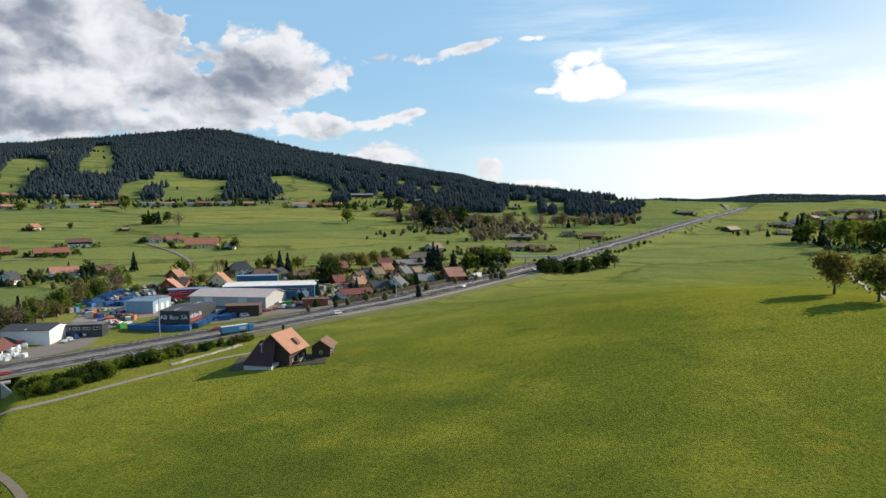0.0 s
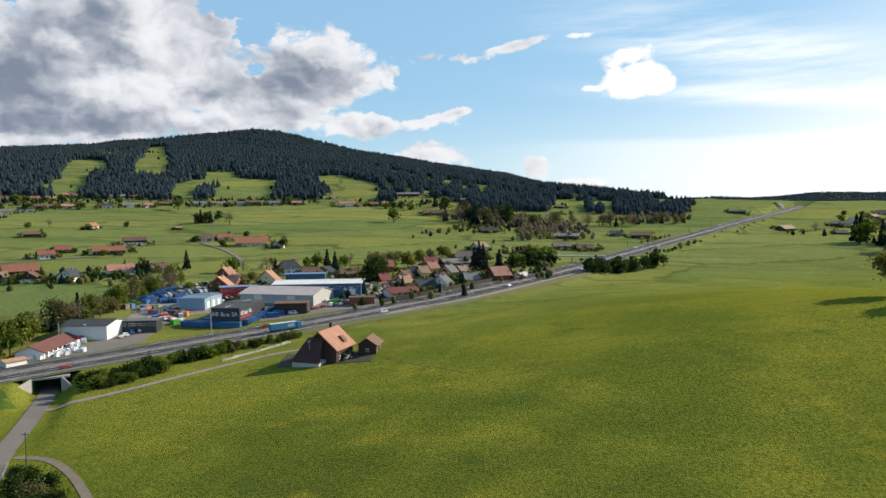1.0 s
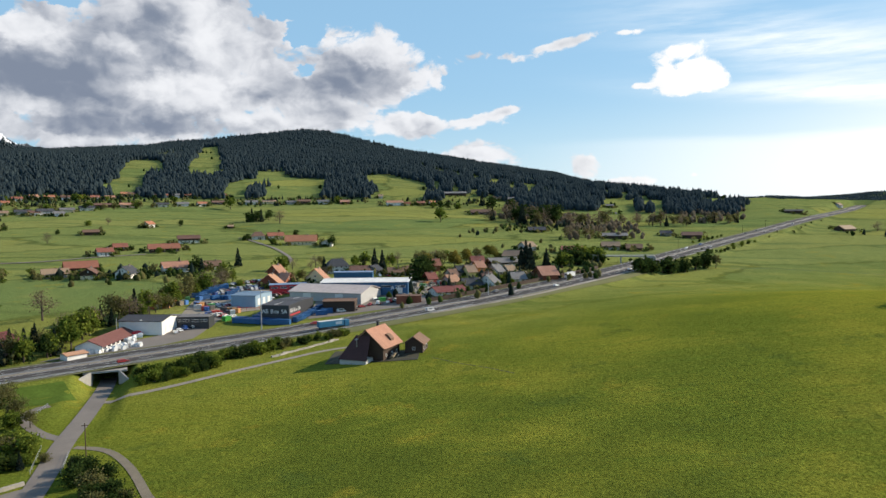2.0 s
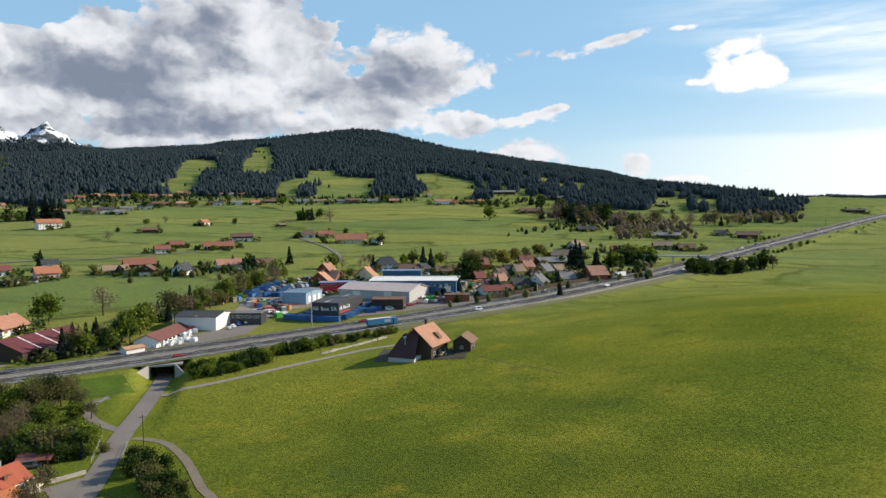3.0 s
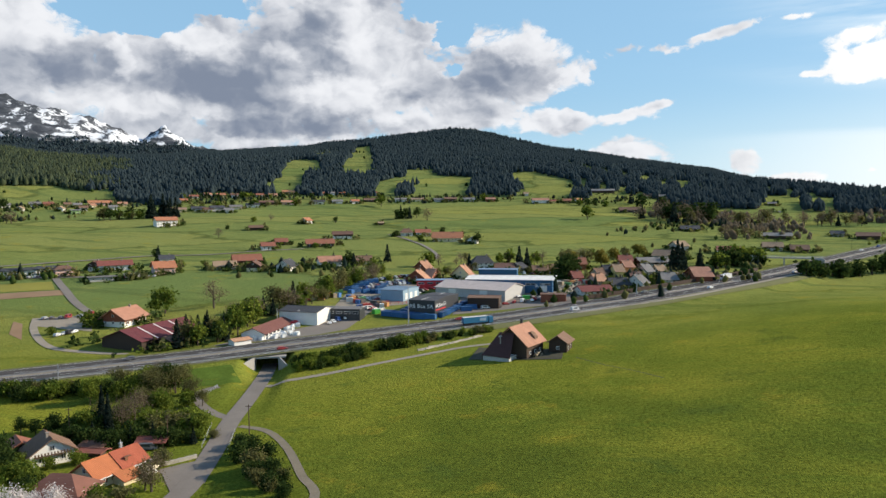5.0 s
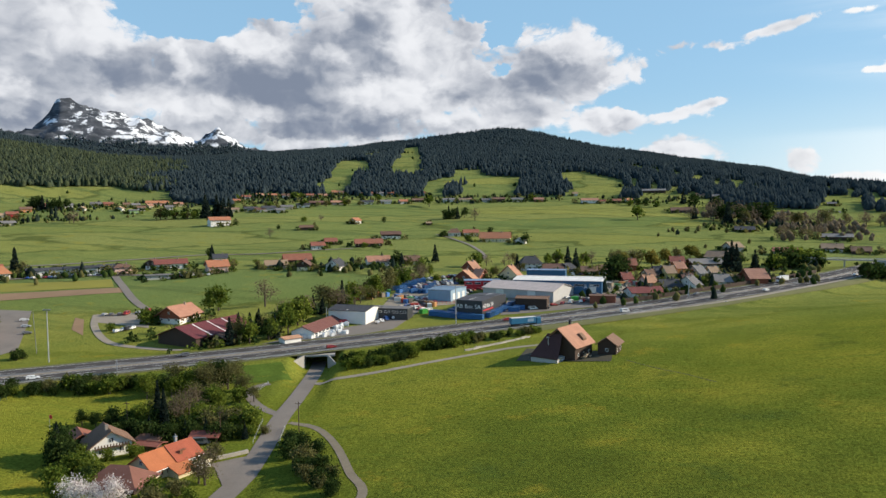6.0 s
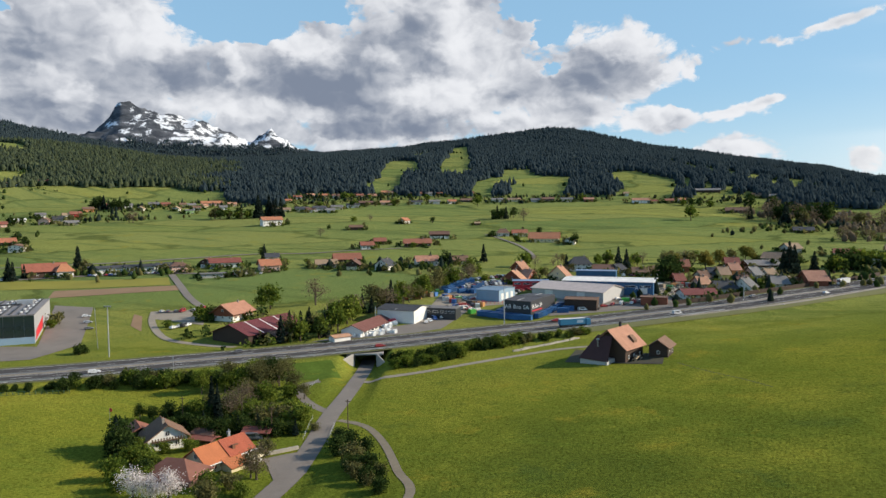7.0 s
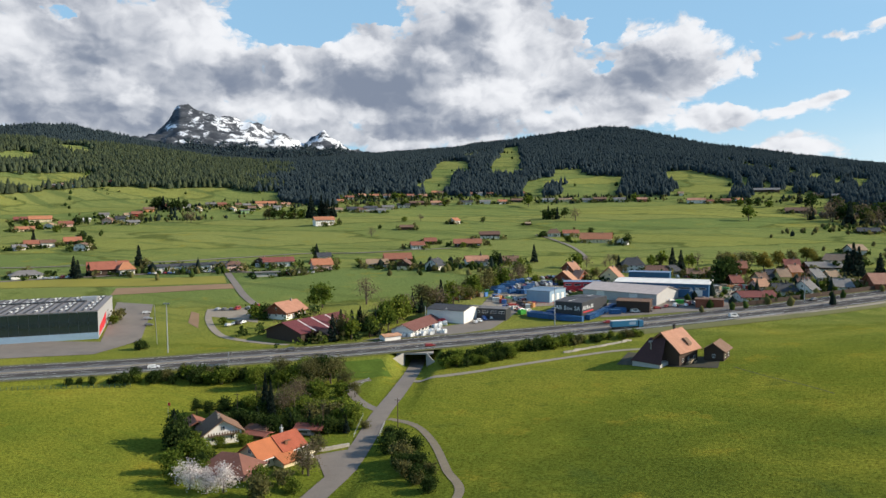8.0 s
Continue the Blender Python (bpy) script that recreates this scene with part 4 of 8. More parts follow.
house(-368.3, 376.2, 16.1, 6.0, 2.8, 6, 48, "grey", "grey", "row of low grey garages with a flat roof", chimney=0, detail=1, name="garage", category="garage")
house(-356.6, 390.8, 8.7, 6.0, 3.0, 6, 46, "white", "grey", "white garage block beside the parked vehicles", chimney=0, detail=1, name="garage", category="garage")
house(-353.2, 417.3, 13.6, 12.0, 5.4, 32, 54, "pink", "orange", "pink house with orange tiled roof and front gable")
house(-383.1, 456.4, 9.4, 10.0, 5.6, 26, 45, "white", "dark", "white house with a dark tiled roof")
house(-324.8, 449.5, 14.8, 11.0, 3.4, 28, 40, "grey", "tan", "low grey bungalow with a tan tiled roof")
house(-321.0, 471.8, 20.0, 13.0, 5.0, 30, 40, "wood", "red", "timber barn with a broad red tiled roof", chimney=0, detail=1)
house(-299.1, 449.2, 10.0, 9.2, 5.0, 32, 109, "cream", "brown", "cream house showing its gable", upper="wood")
house(-276.6, 456.3, 10.8, 11.0, 4.6, 36, 91, "white", "dark", "white house with steep dark blue tiled roof", balcony=True)
house(-257.9, 486.4, 16.4, 12.0, 4.6, 30, 42, "white", "salmon", "white house with salmon tiled roof and terrace")
house(-238.2, 505.2, 10.4, 11.0, 4.0, 28, 30, "cream", "brown", "brown roofed house behind the hedge")
# farms and houses on the meadow slope
house(-687.5, 378.8, 9.6, 9.0, 3.5, 24, 71, "white", "grey", "small white outbuilding in the hamlet", chimney=0, detail=1)
house(-696.6, 398.0, 15.5, 11.0, 4.0, 28, 64, "cream", "red", "red roofed house in the hamlet")
house(-676.6, 400.6, 11.4, 10.0, 5.5, 26, 64, "white", "brown", "white house with a brown roof in the hamlet")
house(-678.5, 426.4, 14.2, 12.0, 4.0, 30, 62, "wood", "orange", "timber farmhouse with an orange roof in the hamlet", detail=1)
house(-630.7, 406.0, 12.0, 11.4, 6.0, 16, 127, "white", "brown", "tall white gable house in the hamlet", chimney=0)
house(-357.2, 557.6, 10.8, 10.0, 4.4, 28, 43, "white", "red", "white farmhouse with a red roof on the slope")
house(-366.1, 594.9, 10.2, 10.0, 4.0, 28, 36, "wood", "red", "timber barn with a red roof on the slope", detail=1, chimney=0)
house(-323.7, 592.7, 24.3, 13.0, 4.0, 28, 33, "wood", "red", "long timber farm with a red tiled roof", detail=1)
house(-336.5, 663.7, 18.9, 12.0, 5.4, 24, 31, "white", "brown", "white farmhouse with a wide brown roof", upper="wood")
house(-452.9, 684.8, 13.5, 9.0, 3.6, 24, 37, "wood", "brown", "dark timber barn with a brown roof", detail=0, chimney=0)
house(-440.3, 773.3, 9.6, 10.0, 5.4, 30, 80, "white", "orange", "white house with an orange roof on the meadow")
house(-358.2, 810.3, 5.2, 5.0, 2.6, 26, 28, "wood", "tan", "small timber hay hut on the meadow", detail=0, chimney=0, name="hut", category="hut")
house(-284.6, 710.8, 12.3, 12.0, 4.8, 30, 26, "white", "brown", "white farmhouse with a dark hipped roof", hip=0.5)
house(-269.4, 720.2, 14.8, 11.0, 4.4, 28, 25, "white", "orange", "white farmhouse wing with an orange roof")
house(-229.3, 683.0, 28.7, 18.0, 4.6, 30, 14, "cream", "orange", "large farmstead with a broad orange tiled roof")
house(-198.0, 666.2, 5.0, 10.0, 4.2, 28, 77, "white", "grey", "small white barn beside the farmstead", chimney=0, detail=1)
house(-574.4, 684.7, 23.4, 14.0, 8.0, 26, 56, "white", "orange", "tall white house with an orange roof on the meadow")
house(-84.4, 1091.4, 27.4, 16.0, 4.0, 26, 10, "wood", "brown", "dark timber farm with a wide brown roof", detail=1)
house(0.3, 861.2, 18.9, 14.0, 3.6, 24, 5, "wood", "dark", "dark roofed farm by the stream", detail=1)
house(2.4, 996.6, 5.0, 9.0, 4.6, 26, 50, "white", "brown", "white cottage at the wood edge", detail=1)
house(-154.6, 1324.9, 51.1, 14.0, 4.2, 22, 11, "wood", "grey", "long grey roofed barn below the forest", detail=0, chimney=0)
house(-1231.0, 880.8, 82.0, 18.0, 4.6, 14, 56, "wood", "maroon", "very long dark stable with a maroon roof", detail=0, chimney=0)
house(-1267.7, 803.5, 39.1, 12.0, 4.4, 20, 62, "white", "tan", "white farm building under the forest", detail=1)
house(-1283.9, 775.7, 29.7, 12.0, 3.4, 20, 63, "wood", "grey", "dark shed beside the farm", detail=0, chimney=0)
# hamlet of houses on the slope
house(-972.8, 566.5, 27.1, 14.0, 5.0, 30, 64, "cream", "orange", "large farmhouse with a bright orange roof", detail=1)
house(-1003.4, 557.7, 17.1, 12.0, 3.6, 28, 65, "wood", "red", "red roofed barn next to the farmhouse", detail=0, chimney=0)
house(-883.5, 494.6, 19.7, 12.0, 3.0, 24, 65, "cream", "orange", "low house with an orange roof", detail=1)
house(-881.8, 526.0, 12.0, 12.0, 4.6, 28, 129, "white", "tan", "white rendered house showing its gable", detail=1)
house(-887.5, 549.5, 15.4, 11.0, 4.6, 28, 63, "pink", "red", "pink house with a red roof", detail=1)
house(-918.9, 593.2, 17.8, 14.0, 4.0, 12, 61, "white", "white", "hall with a pale metal roof", detail=1, chimney=0)
house(-856.1, 588.7, 13.0, 12.1, 5.5, 28, 127, "pink", "brown", "pink rendered house showing its gable", detail=1)
house(-938.7, 638.8, 11.5, 11.0, 5.0, 24, 61, "white", "grey", "white house with a grey roof", detail=1)
house(-855.9, 605.2, 10.4, 12.0, 5.5, 30, 60, "grey", "dark", "grey house with a dark roof", detail=1)
house(-904.1, 652.9, 9.5, 11.0, 4.5, 26, 59, "white", "tan", "white house with a tan roof", detail=1)
house(-898.2, 662.3, 12.9, 12.0, 5.5, 28, 59, "red", "red", "red house with a red roof", detail=1)
house(-820.5, 598.8, 15.2, 10.0, 3.4, 26, 58, "cream", "grey", "low cream house with a grey roof", detail=1)
house(-951.2, 722.5, 13.9, 12.0, 5.5, 24, 58, "orange", "brown", "orange house with a brown roof", detail=1)
house(-975.9, 772.2, 12.6, 12.0, 5.0, 26, 57, "pink", "red", "house with a red roof beside the trees", detail=1)
house(-949.5, 792.5, 10.7, 11.0, 5.0, 26, 55, "white", "grey", "white house with a grey roof", detail=1)
house(-896.9, 771.0, 5.0, 11.0, 4.6, 28, 109, "white", "tan", "white rendered house showing its gable", detail=1)
house(-945.7, 839.1, 14.9, 11.0, 4.6, 26, 53, "white", "grey", "white house with a grey roof", detail=1)
house(-927.6, 847.0, 12.8, 11.0, 4.6, 26, 53, "orange", "red", "orange house with a red roof", detail=1)
house(-847.4, 793.8, 6.3, 11.0, 4.6, 28, 107, "white", "tan", "white rendered house showing its gable", detail=1)
house(-881.0, 838.8, 8.7, 10.0, 6.0, 26, 51, "yellow", "brown", "yellow house with a brown roof", detail=1)
house(-805.3, 779.9, 11.5, 11.0, 6.0, 10, 50, "green", "grey", "green house with a flat roof", detail=1, chimney=0)
house(-869.2, 845.8, 10.5, 10.0, 5.0, 26, 51, "yellow", "grey", "yellow house with a grey roof", detail=1)
house(-872.5, 892.5, 32.2, 14.0, 5.0, 26, 48, "pink", "orange", "long house with an orange roof", detail=1)
house(-833.7, 898.4, 12.5, 11.0, 4.6, 26, 48, "cream", "salmon", "cream house with a salmon roof", detail=1)
house(-923.3, 1005.9, 16.1, 12.0, 5.0, 30, 48, "wood", "orange", "farmhouse with an orange roof", detail=1)
house(-904.1, 1019.7, 33.1, 14.0, 5.0, 22, 46, "redwood", "maroon", "long maroon barn in the village", detail=0, chimney=0)
# houses of the far village along the foot of the hill
house(-687.4, 850.0, 16.3, 11.0, 4.6, 24, 43, "cream", "tan", "cream house with a tan roof", detail=1)
house(-672.7, 872.2, 18.2, 11.0, 4.6, 24, 42, "grey", "dark", "grey house with a dark roof", detail=1)
house(-642.4, 874.2, 18.3, 13.0, 6.0, 24, 46, "grey", "dark", "large grey house with a dark roof", detail=1)
house(-634.6, 908.7, 16.6, 11.0, 4.6, 24, 39, "cream", "grey", "cream house with a grey roof", detail=1)
house(-628.5, 943.2, 18.7, 11.0, 4.6, 24, 38, "white", "dark", "white house with a dark roof", detail=1)
house(-632.6, 987.5, 24.8, 12.0, 4.0, 22, 37, "wood", "brown", "long low brown roofed barn", detail=0, chimney=0)
house(-608.5, 1011.4, 19.5, 12.0, 4.6, 24, 35, "pink", "salmon", "pink house with a salmon roof", detail=1)
house(-567.3, 1036.2, 19.6, 11.0, 4.4, 24, 33, "white", "dark", "white house with a dark roof", detail=1)
house(-548.7, 1066.6, 16.1, 11.0, 4.8, 22, 31, "white", "grey", "white house with a grey roof", detail=1)
house(-522.4, 1078.7, 13.9, 11.0, 4.6, 26, 46, "white", "orange", "white house with an orange roof", detail=1)
house(-510.8, 1111.6, 18.4, 11.0, 4.0, 24, 29, "wood", "brown", "timber house with a brown roof", detail=1)
house(-464.1, 1134.3, 18.4, 11.0, 5.0, 20, 26, "white", "grey", "white house with a shallow grey roof", detail=1)
house(-440.3, 1150.7, 20.4, 11.0, 4.0, 24, 25, "cream", "tan", "cream house with a tan roof", detail=1)
house(-402.7, 1156.1, 16.5, 11.0, 3.6, 20, 23, "grey", "grey", "low grey house with a grey roof", detail=1)
house(-384.4, 1162.0, 20.3, 11.0, 4.6, 26, 22, "wood", "brown", "timber house with a brown roof", detail=1)
house(-353.9, 1171.1, 18.4, 11.0, 4.6, 22, 21, "white", "grey", "white house with a grey roof", detail=1)
house(-320.2, 1184.0, 14.4, 11.0, 4.6, 26, 20, "redwood", "salmon", "timber house with a salmon roof", detail=1)
house(-234.4, 1182.6, 26.1, 14.0, 5.0, 24, 21, "white", "salmon", "white farm with a salmon tiled roof", detail=1)
house(-213.6, 1184.5, 8.7, 10.0, 3.8, 26, 14, "yellow", "orange", "yellow cottage with an orange roof", detail=1)
house(-192.4, 1198.1, 12.5, 11.0, 4.0, 26, 13, "wood", "red", "timber barn with a red roof", detail=0, chimney=0)
house(-174.3, 1204.0, 9.0, 11.0, 4.8, 26, 38, "white", "orange", "white house with an orange roof", detail=1)
house(-276.6, 1268.3, 7.4, 10.0, 4.6, 26, 16, "white", "tan", "white cottage under the hill", detail=1)
house(-66.4, 1262.6, 15.0, 12.0, 4.6, 26, 7, "cream", "brown", "cream farm under the hill", detail=1)
house(-44.6, 1255.8, 12.9, 12.0, 4.0, 26, 6, "white", "grey", "white farm under the hill", detail=1)
house(-685.8, 1134.2, 11.6, 12.0, 4.6, 26, 35, "pink", "orange", "pink house with an orange roof", detail=1)
house(-675.3, 1136.9, 7.5, 11.0, 4.6, 26, 35, "white", "brown", "small white rendered cottage", detail=1)
# farms seen beyond the motorway"s far end
house(86.7, 828.2, 27.4, 16.0, 3.6, 18, -2, "wood", "grey", "long timber barn with a grey roof", detail=0, chimney=0)
house(72.1, 721.7, 15.7, 13.0, 4.4, 28, 0, "white", "tan", "white farmhouse with a tan roof", upper="wood", detail=1)
house(93.8, 714.6, 13.7, 13.0, 3.6, 26, -3, "wood", "brown", "timber barn with a brown roof", detail=0, chimney=0)
house(149.0, 861.2, 11.5, 12.0, 4.0, 24, -6, "grey", "dark", "grey house with a dark roof", detail=1)
house(174.4, 843.8, 20.4, 15.0, 4.6, 22, -8, "wood", "brown", "dark timber farm among shrubs", detail=0, chimney=0)
house(33.0, 665.1, 20.0, 14.0, 5.0, 20, 0, "cream", "red", "long house with a red tiled roof", detail=1)
house(-9.0, 677.2, 10.2, 16.0, 4.2, 26, 31, "grey", "tan", "grey barn with a tan roof", detail=0, chimney=0)
house(399.2, 998.8, 25.7, 14.0, 5.0, 30, 38, "wood", "tan", "lone timber hay barn on the meadow", detail=0, chimney=0)
house(499.2, 1059.8, 22.8, 14.0, 4.4, 24, -21, "wood", "grey", "dark timber farm near the trees", detail=1)
house(541.1, 1096.2, 19.9, 13.0, 6.0, 22, -21, "white", "grey", "white house with a grey roof", detail=1)
house(591.1, 1150.1, 15.5, 12.0, 6.0, 28, 33, "redwood", "tan", "brown boarded house showing its gable", detail=1)
house(581.5, 1094.5, 18.6, 12.0, 4.0, 24, -24, "grey", "grey", "house with a grey roof", detail=1)
house(622.4, 1141.2, 23.4, 14.0, 5.0, 26, -25, "grey", "grey", "grey house with a wide roof", detail=1)
house(660.2, 1168.8, 14.8, 12.0, 6.0, 26, 1, "redwood", "red", "red brown boarded house", detail=1)
house(695.5, 1198.1, 18.7, 12.0, 5.4, 26, -26, "redwood", "maroon", "house with a maroon roof", detail=1)
house(721.4, 1205.1, 18.9, 12.0, 5.4, 26, -11, "white", "salmon", "white house with a salmon roof", detail=1)
house(746.1, 1217.9, 14.8, 12.0, 5.4, 26, -27, "redwood", "maroon", "house with a maroon roof", detail=1)
house(724.9, 1311.1, 20.2, 13.0, 5.0, 26, -25, "cream", "tan", "cream house with a tan roof", detail=1)
house(765.7, 1328.5, 18.3, 13.0, 5.0, 26, -26, "redwood", "brown", "house with a brown roof", detail=1)
house(795.1, 1332.3, 16.1, 13.0, 5.0, 26, -27, "white", "grey", "white house with a grey roof", detail=1)
house(660.6, 1257.0, 16.9, 13.0, 5.0, 26, -24, "grey", "brown", "grey house with a brown roof", detail=1)
house(399.7, 1189.6, 25.0, 14.0, 4.0, 14, -17, "wood", "dark", "dark low stable on the meadow", detail=0, chimney=0)
house(560.8, 1435.3, 9.4, 14.0, 4.6, 30, 39, "white", "tan", "white gable farm on the skyline", detail=1)
house(500.8, 1045.8, 8.5, 8.0, 3.0, 26, -22, "wood", "brown", "small brown timber shed", detail=0, chimney=0)
house(460.8, 973.2, 12.8, 10.0, 3.2, 26, -21, "wood", "grey", "grey shed at the wood edge", detail=0, chimney=0)
house(13.6, 1101.1, 12.9, 12.0, 4.6, 24, 3, "wood", "brown", "timber barn among trees", detail=0, chimney=0)
house(49.5, 1092.8, 12.8, 12.0, 3.6, 24, 1, "wood", "grey", "hay barn on the hillside", detail=0, chimney=0)
house(113.9, 1128.4, 15.1, 12.0, 3.6, 24, -2, "wood", "grey", "hay barn on the hillside", detail=0, chimney=0)
house(120.0, 1216.0, 10.8, 10.0, 3.6, 24, -2, "wood", "grey", "hay barn on the hillside", detail=0, chimney=0)
# village beside the motorway
house(-167.3, 437.0, 5.0, 15.0, 3.8, 36, 81, "redwood", "salmon", "timber house with a steep salmon roof", detail=1)
house(-161.9, 449.3, 5.0, 12.0, 4.0, 36, -10, "redwood", "salmon", "timber house with a salmon roof", detail=1)
house(-172.9, 462.3, 5.0, 12.0, 7.5, 36, 61, "redwood", "salmon", "tall timber house with a salmon roof", detail=1)
house(-144.5, 461.2, 5.0, 14.0, 4.2, 40, 77, "cream", "salmon", "cream house with a steep salmon roof", detail=1)
house(-144.1, 508.4, 14.3, 16.0, 6.5, 28, 24, "white", "dark", "white house with a dark hipped roof", hip=0.45)
house(-127.9, 509.0, 13.7, 14.0, 3.0, 22, 18, "wood", "brown", "low timber barn with a brown roof", detail=0, chimney=0)
house(-117.8, 512.4, 5.0, 14.0, 3.4, 24, 53, "grey", "dark", "grey gabled barn with a dark roof", detail=1, chimney=0)
house(-76.8, 534.7, 6.9, 14.0, 5.4, 30, 18, "redwood", "red", "red timber house behind the trees", detail=1)
house(-47.0, 503.7, 5.0, 14.0, 5.5, 30, 25, "yellow", "tan", "yellow house with a tan roof")
house(-41.5, 515.5, 5.2, 14.0, 7.5, 28, 25, "orange", "salmon", "orange rendered house with a salmon roof")
house(-46.4, 561.8, 8.4, 13.0, 6.0, 28, 15, "orange", "red", "orange house with a red roof")
house(-27.4, 571.1, 22.7, 16.0, 4.2, 20, 28, "white", "grey", "large white farmhouse with a wide grey roof", upper="wood")
house(-16.4, 613.4, 20.3, 16.0, 4.0, 26, -13, "white", "tan", "farmhouse with a tan tiled roof", detail=1)
house(-56.3, 470.5, 5.7, 14.0, 3.4, 28, 32, "pink", "salmon", "pink house with a salmon roof", detail=1)
house(-53.9, 432.2, 18.5, 13.0, 3.4, 20, 32, "white", "maroon", "white bungalow with a maroon roof")
house(-42.2, 459.8, 10.9, 12.0, 3.2, 30, 25, "white", "dark", "white house with black roof and skylights")
house(-30.5, 461.5, 5.0, 13.0, 5.0, 34, 54, "white", "grey", "white house with a grey gabled roof")
house(-29.4, 515.4, 5.0, 13.0, 4.4, 34, 43, "grey", "grey", "grey house with a steep grey roof")
house(-13.7, 489.3, 8.6, 14.0, 3.0, 28, 22, "white", "grey", "low white house with a grey roof")
house(-2.1, 505.8, 10.1, 14.0, 5.0, 5, 15, "tan", "tan", "tan flat roofed workshop", detail=1, chimney=0)
house(6.0, 493.4, 10.5, 20.0, 5.0, 26, 19, "redwood", "salmon", "large red timber barn with a salmon roof", detail=0, chimney=0)
house(-59.0, 498.0, 5.0, 12.0, 3.6, 30, 37, "white", "brown", "white house with a brown roof", detail=1)
house(-53.8, 511.9, 6.0, 12.0, 4.0, 30, 16, "grey", "dark", "grey house with a dark roof", detail=1)
house(-20.2, 523.3, 5.0, 12.0, 4.0, 30, 32, "white", "tan", "white house with a tan roof", detail=1)
house(-71.5, 479.8, 5.0, 12.0, 3.4, 30, 28, "redwood", "red", "timber house with a red roof", detail=1)
house(-34.0, 488.5, 5.5, 12.0, 3.2, 30, 19, "cream", "brown", "low cream house with a brown roof", detail=1)
house(-100.9, 507.4, 9.5, 12.0, 3.4, 24, 16, "cream", "brown", "low house with a brown roof", detail=1)
house(-91.0, 517.7, 8.0, 12.0, 3.4, 24, 15, "wood", "brown", "timber shed with a brown roof", detail=0, chimney=0)
house(-783.3, 976.6, 12.9, 11.0, 4.6, 26, 43, "cream", "orange", "cream house with an orange roof", detail=1)
house(-799.7, 1025.9, 13.5, 11.0, 4.6, 26, 42, "white", "red", "white house with a red roof", detail=1)
house(-792.0, 1052.5, 11.3, 11.0, 4.6, 26, 57, "white", "salmon", "white house with a salmon roof", detail=1)
house(-766.8, 1055.9, 13.5, 11.0, 4.6, 26, 40, "cream", "orange", "cream house with an orange roof", detail=1)
house(-743.3, 1061.2, 11.4, 11.0, 4.6, 26, 39, "white", "brown", "white house with a brown roof", detail=1)
house(-724.4, 1069.3, 9.9, 11.0, 4.6, 26, 64, "pink", "orange", "pink house with an orange roof", detail=1)
house(-706.6, 1082.7, 11.4, 11.0, 4.6, 26, 37, "white", "red", "white house with a red roof", detail=1)
house(-682.9, 1086.8, 13.3, 11.0, 4.6, 26, 36, "cream", "salmon", "cream house with a salmon roof", detail=1)
house(-637.8, 1144.0, 9.5, 11.0, 4.6, 26, 33, "white", "brown", "white house with a brown roof", detail=1)
house(-624.3, 1151.2, 9.5, 11.0, 4.6, 26, 32, "pink", "red", "pink house with a red roof", detail=1)
house(-607.7, 1159.3, 9.5, 11.0, 4.6, 26, 32, "white", "grey", "white house with a grey roof", detail=1)
house(-594.0, 1173.0, 9.5, 11.0, 4.6, 26, 31, "white", "orange", "white house with an orange roof", detail=1)
house(-536.4, 1184.3, 9.4, 11.0, 4.6, 26, 28, "redwood", "red", "red timber house in the village", detail=1)
house(-830.1, 818.3, 10.2, 11.0, 4.6, 26, 49, "white", "brown", "white house with a brown roof", detail=1)
house(-845.6, 849.7, 6.6, 11.0, 4.6, 26, 75, "cream", "salmon", "cream house with a salmon roof", detail=1)
house(-802.3, 845.2, 10.2, 11.0, 4.6, 26, 48, "white", "grey", "white house with a grey roof", detail=1)
house(-702.7, 842.2, 11.2, 11.0, 4.6, 26, 44, "cream", "brown", "cream house with a brown roof", detail=1)
house(-649.6, 862.8, 12.7, 11.0, 4.6, 26, 41, "white", "brown", "white house with a brown roof", detail=1)
house(-616.4, 866.6, 10.9, 11.0, 4.6, 26, 39, "white", "grey", "white house with a grey roof", detail=1)

# ---- roads, paths and paved ground ----
EARTH = weathered("bare_earth", (0.25, 0.155, 0.085), 0.95, 0.06, 0.3, 1.5)
EARTH_TRACK = weathered("trodden_track", (0.20, 0.165, 0.115), 0.95, 0.25, 0.4, 2.0)
EARTH_DARK = weathered("damp_earth", (0.050, 0.046, 0.026), 0.95, 0.12, 0.6, 1.5)
YELLOW_FIELD = weathered("rape_field", (0.22, 0.20, 0.02), 0.95, 0.03, 0.3, 1.5)
DARK_GRASS = weathered("rough_grass", (0.060, 0.090, 0.020), 0.95, 0.05, 0.4, 0.9)
VERGE = weathered("dry_verge", (0.125, 0.125, 0.038), 0.95, 0.06, 0.35, 1.2)


def road_marks():
    """White edge lines and dashed lane lines, joined on the road's surface."""
    s = Shape()
    t = np.gradient(FINE_ROAD[:, :2], axis=0)
    t /= np.linalg.norm(t, axis=1)[:, None]
    nrm = np.stack([t[:, 1], -t[:, 0]], 1)

    def piece(i, off, w):
        a, b = FINE_ROAD[i], FINE_ROAD[i + 1]
        na, nb = nrm[i], nrm[i + 1]
        v = []
        for p, q, o in ((a, na, off - w), (a, na, off + w), (b, nb, off + w), (b, nb, off - w)):
            v.append((p[0] + q[0] * o, p[1] + q[1] * o, p[2] + 0.045))
        s.solid(v, [(0, 1, 2, 3)])

    for i in range(len(FINE_ROAD) - 1):
        for off in (-12.0, -2.2, 2.2, 12.0):
            piece(i, off, 0.16)
        if i % 2 == 0:
            for off in (-6.3, 6.3):
                piece(i, off, 0.14)
    return s


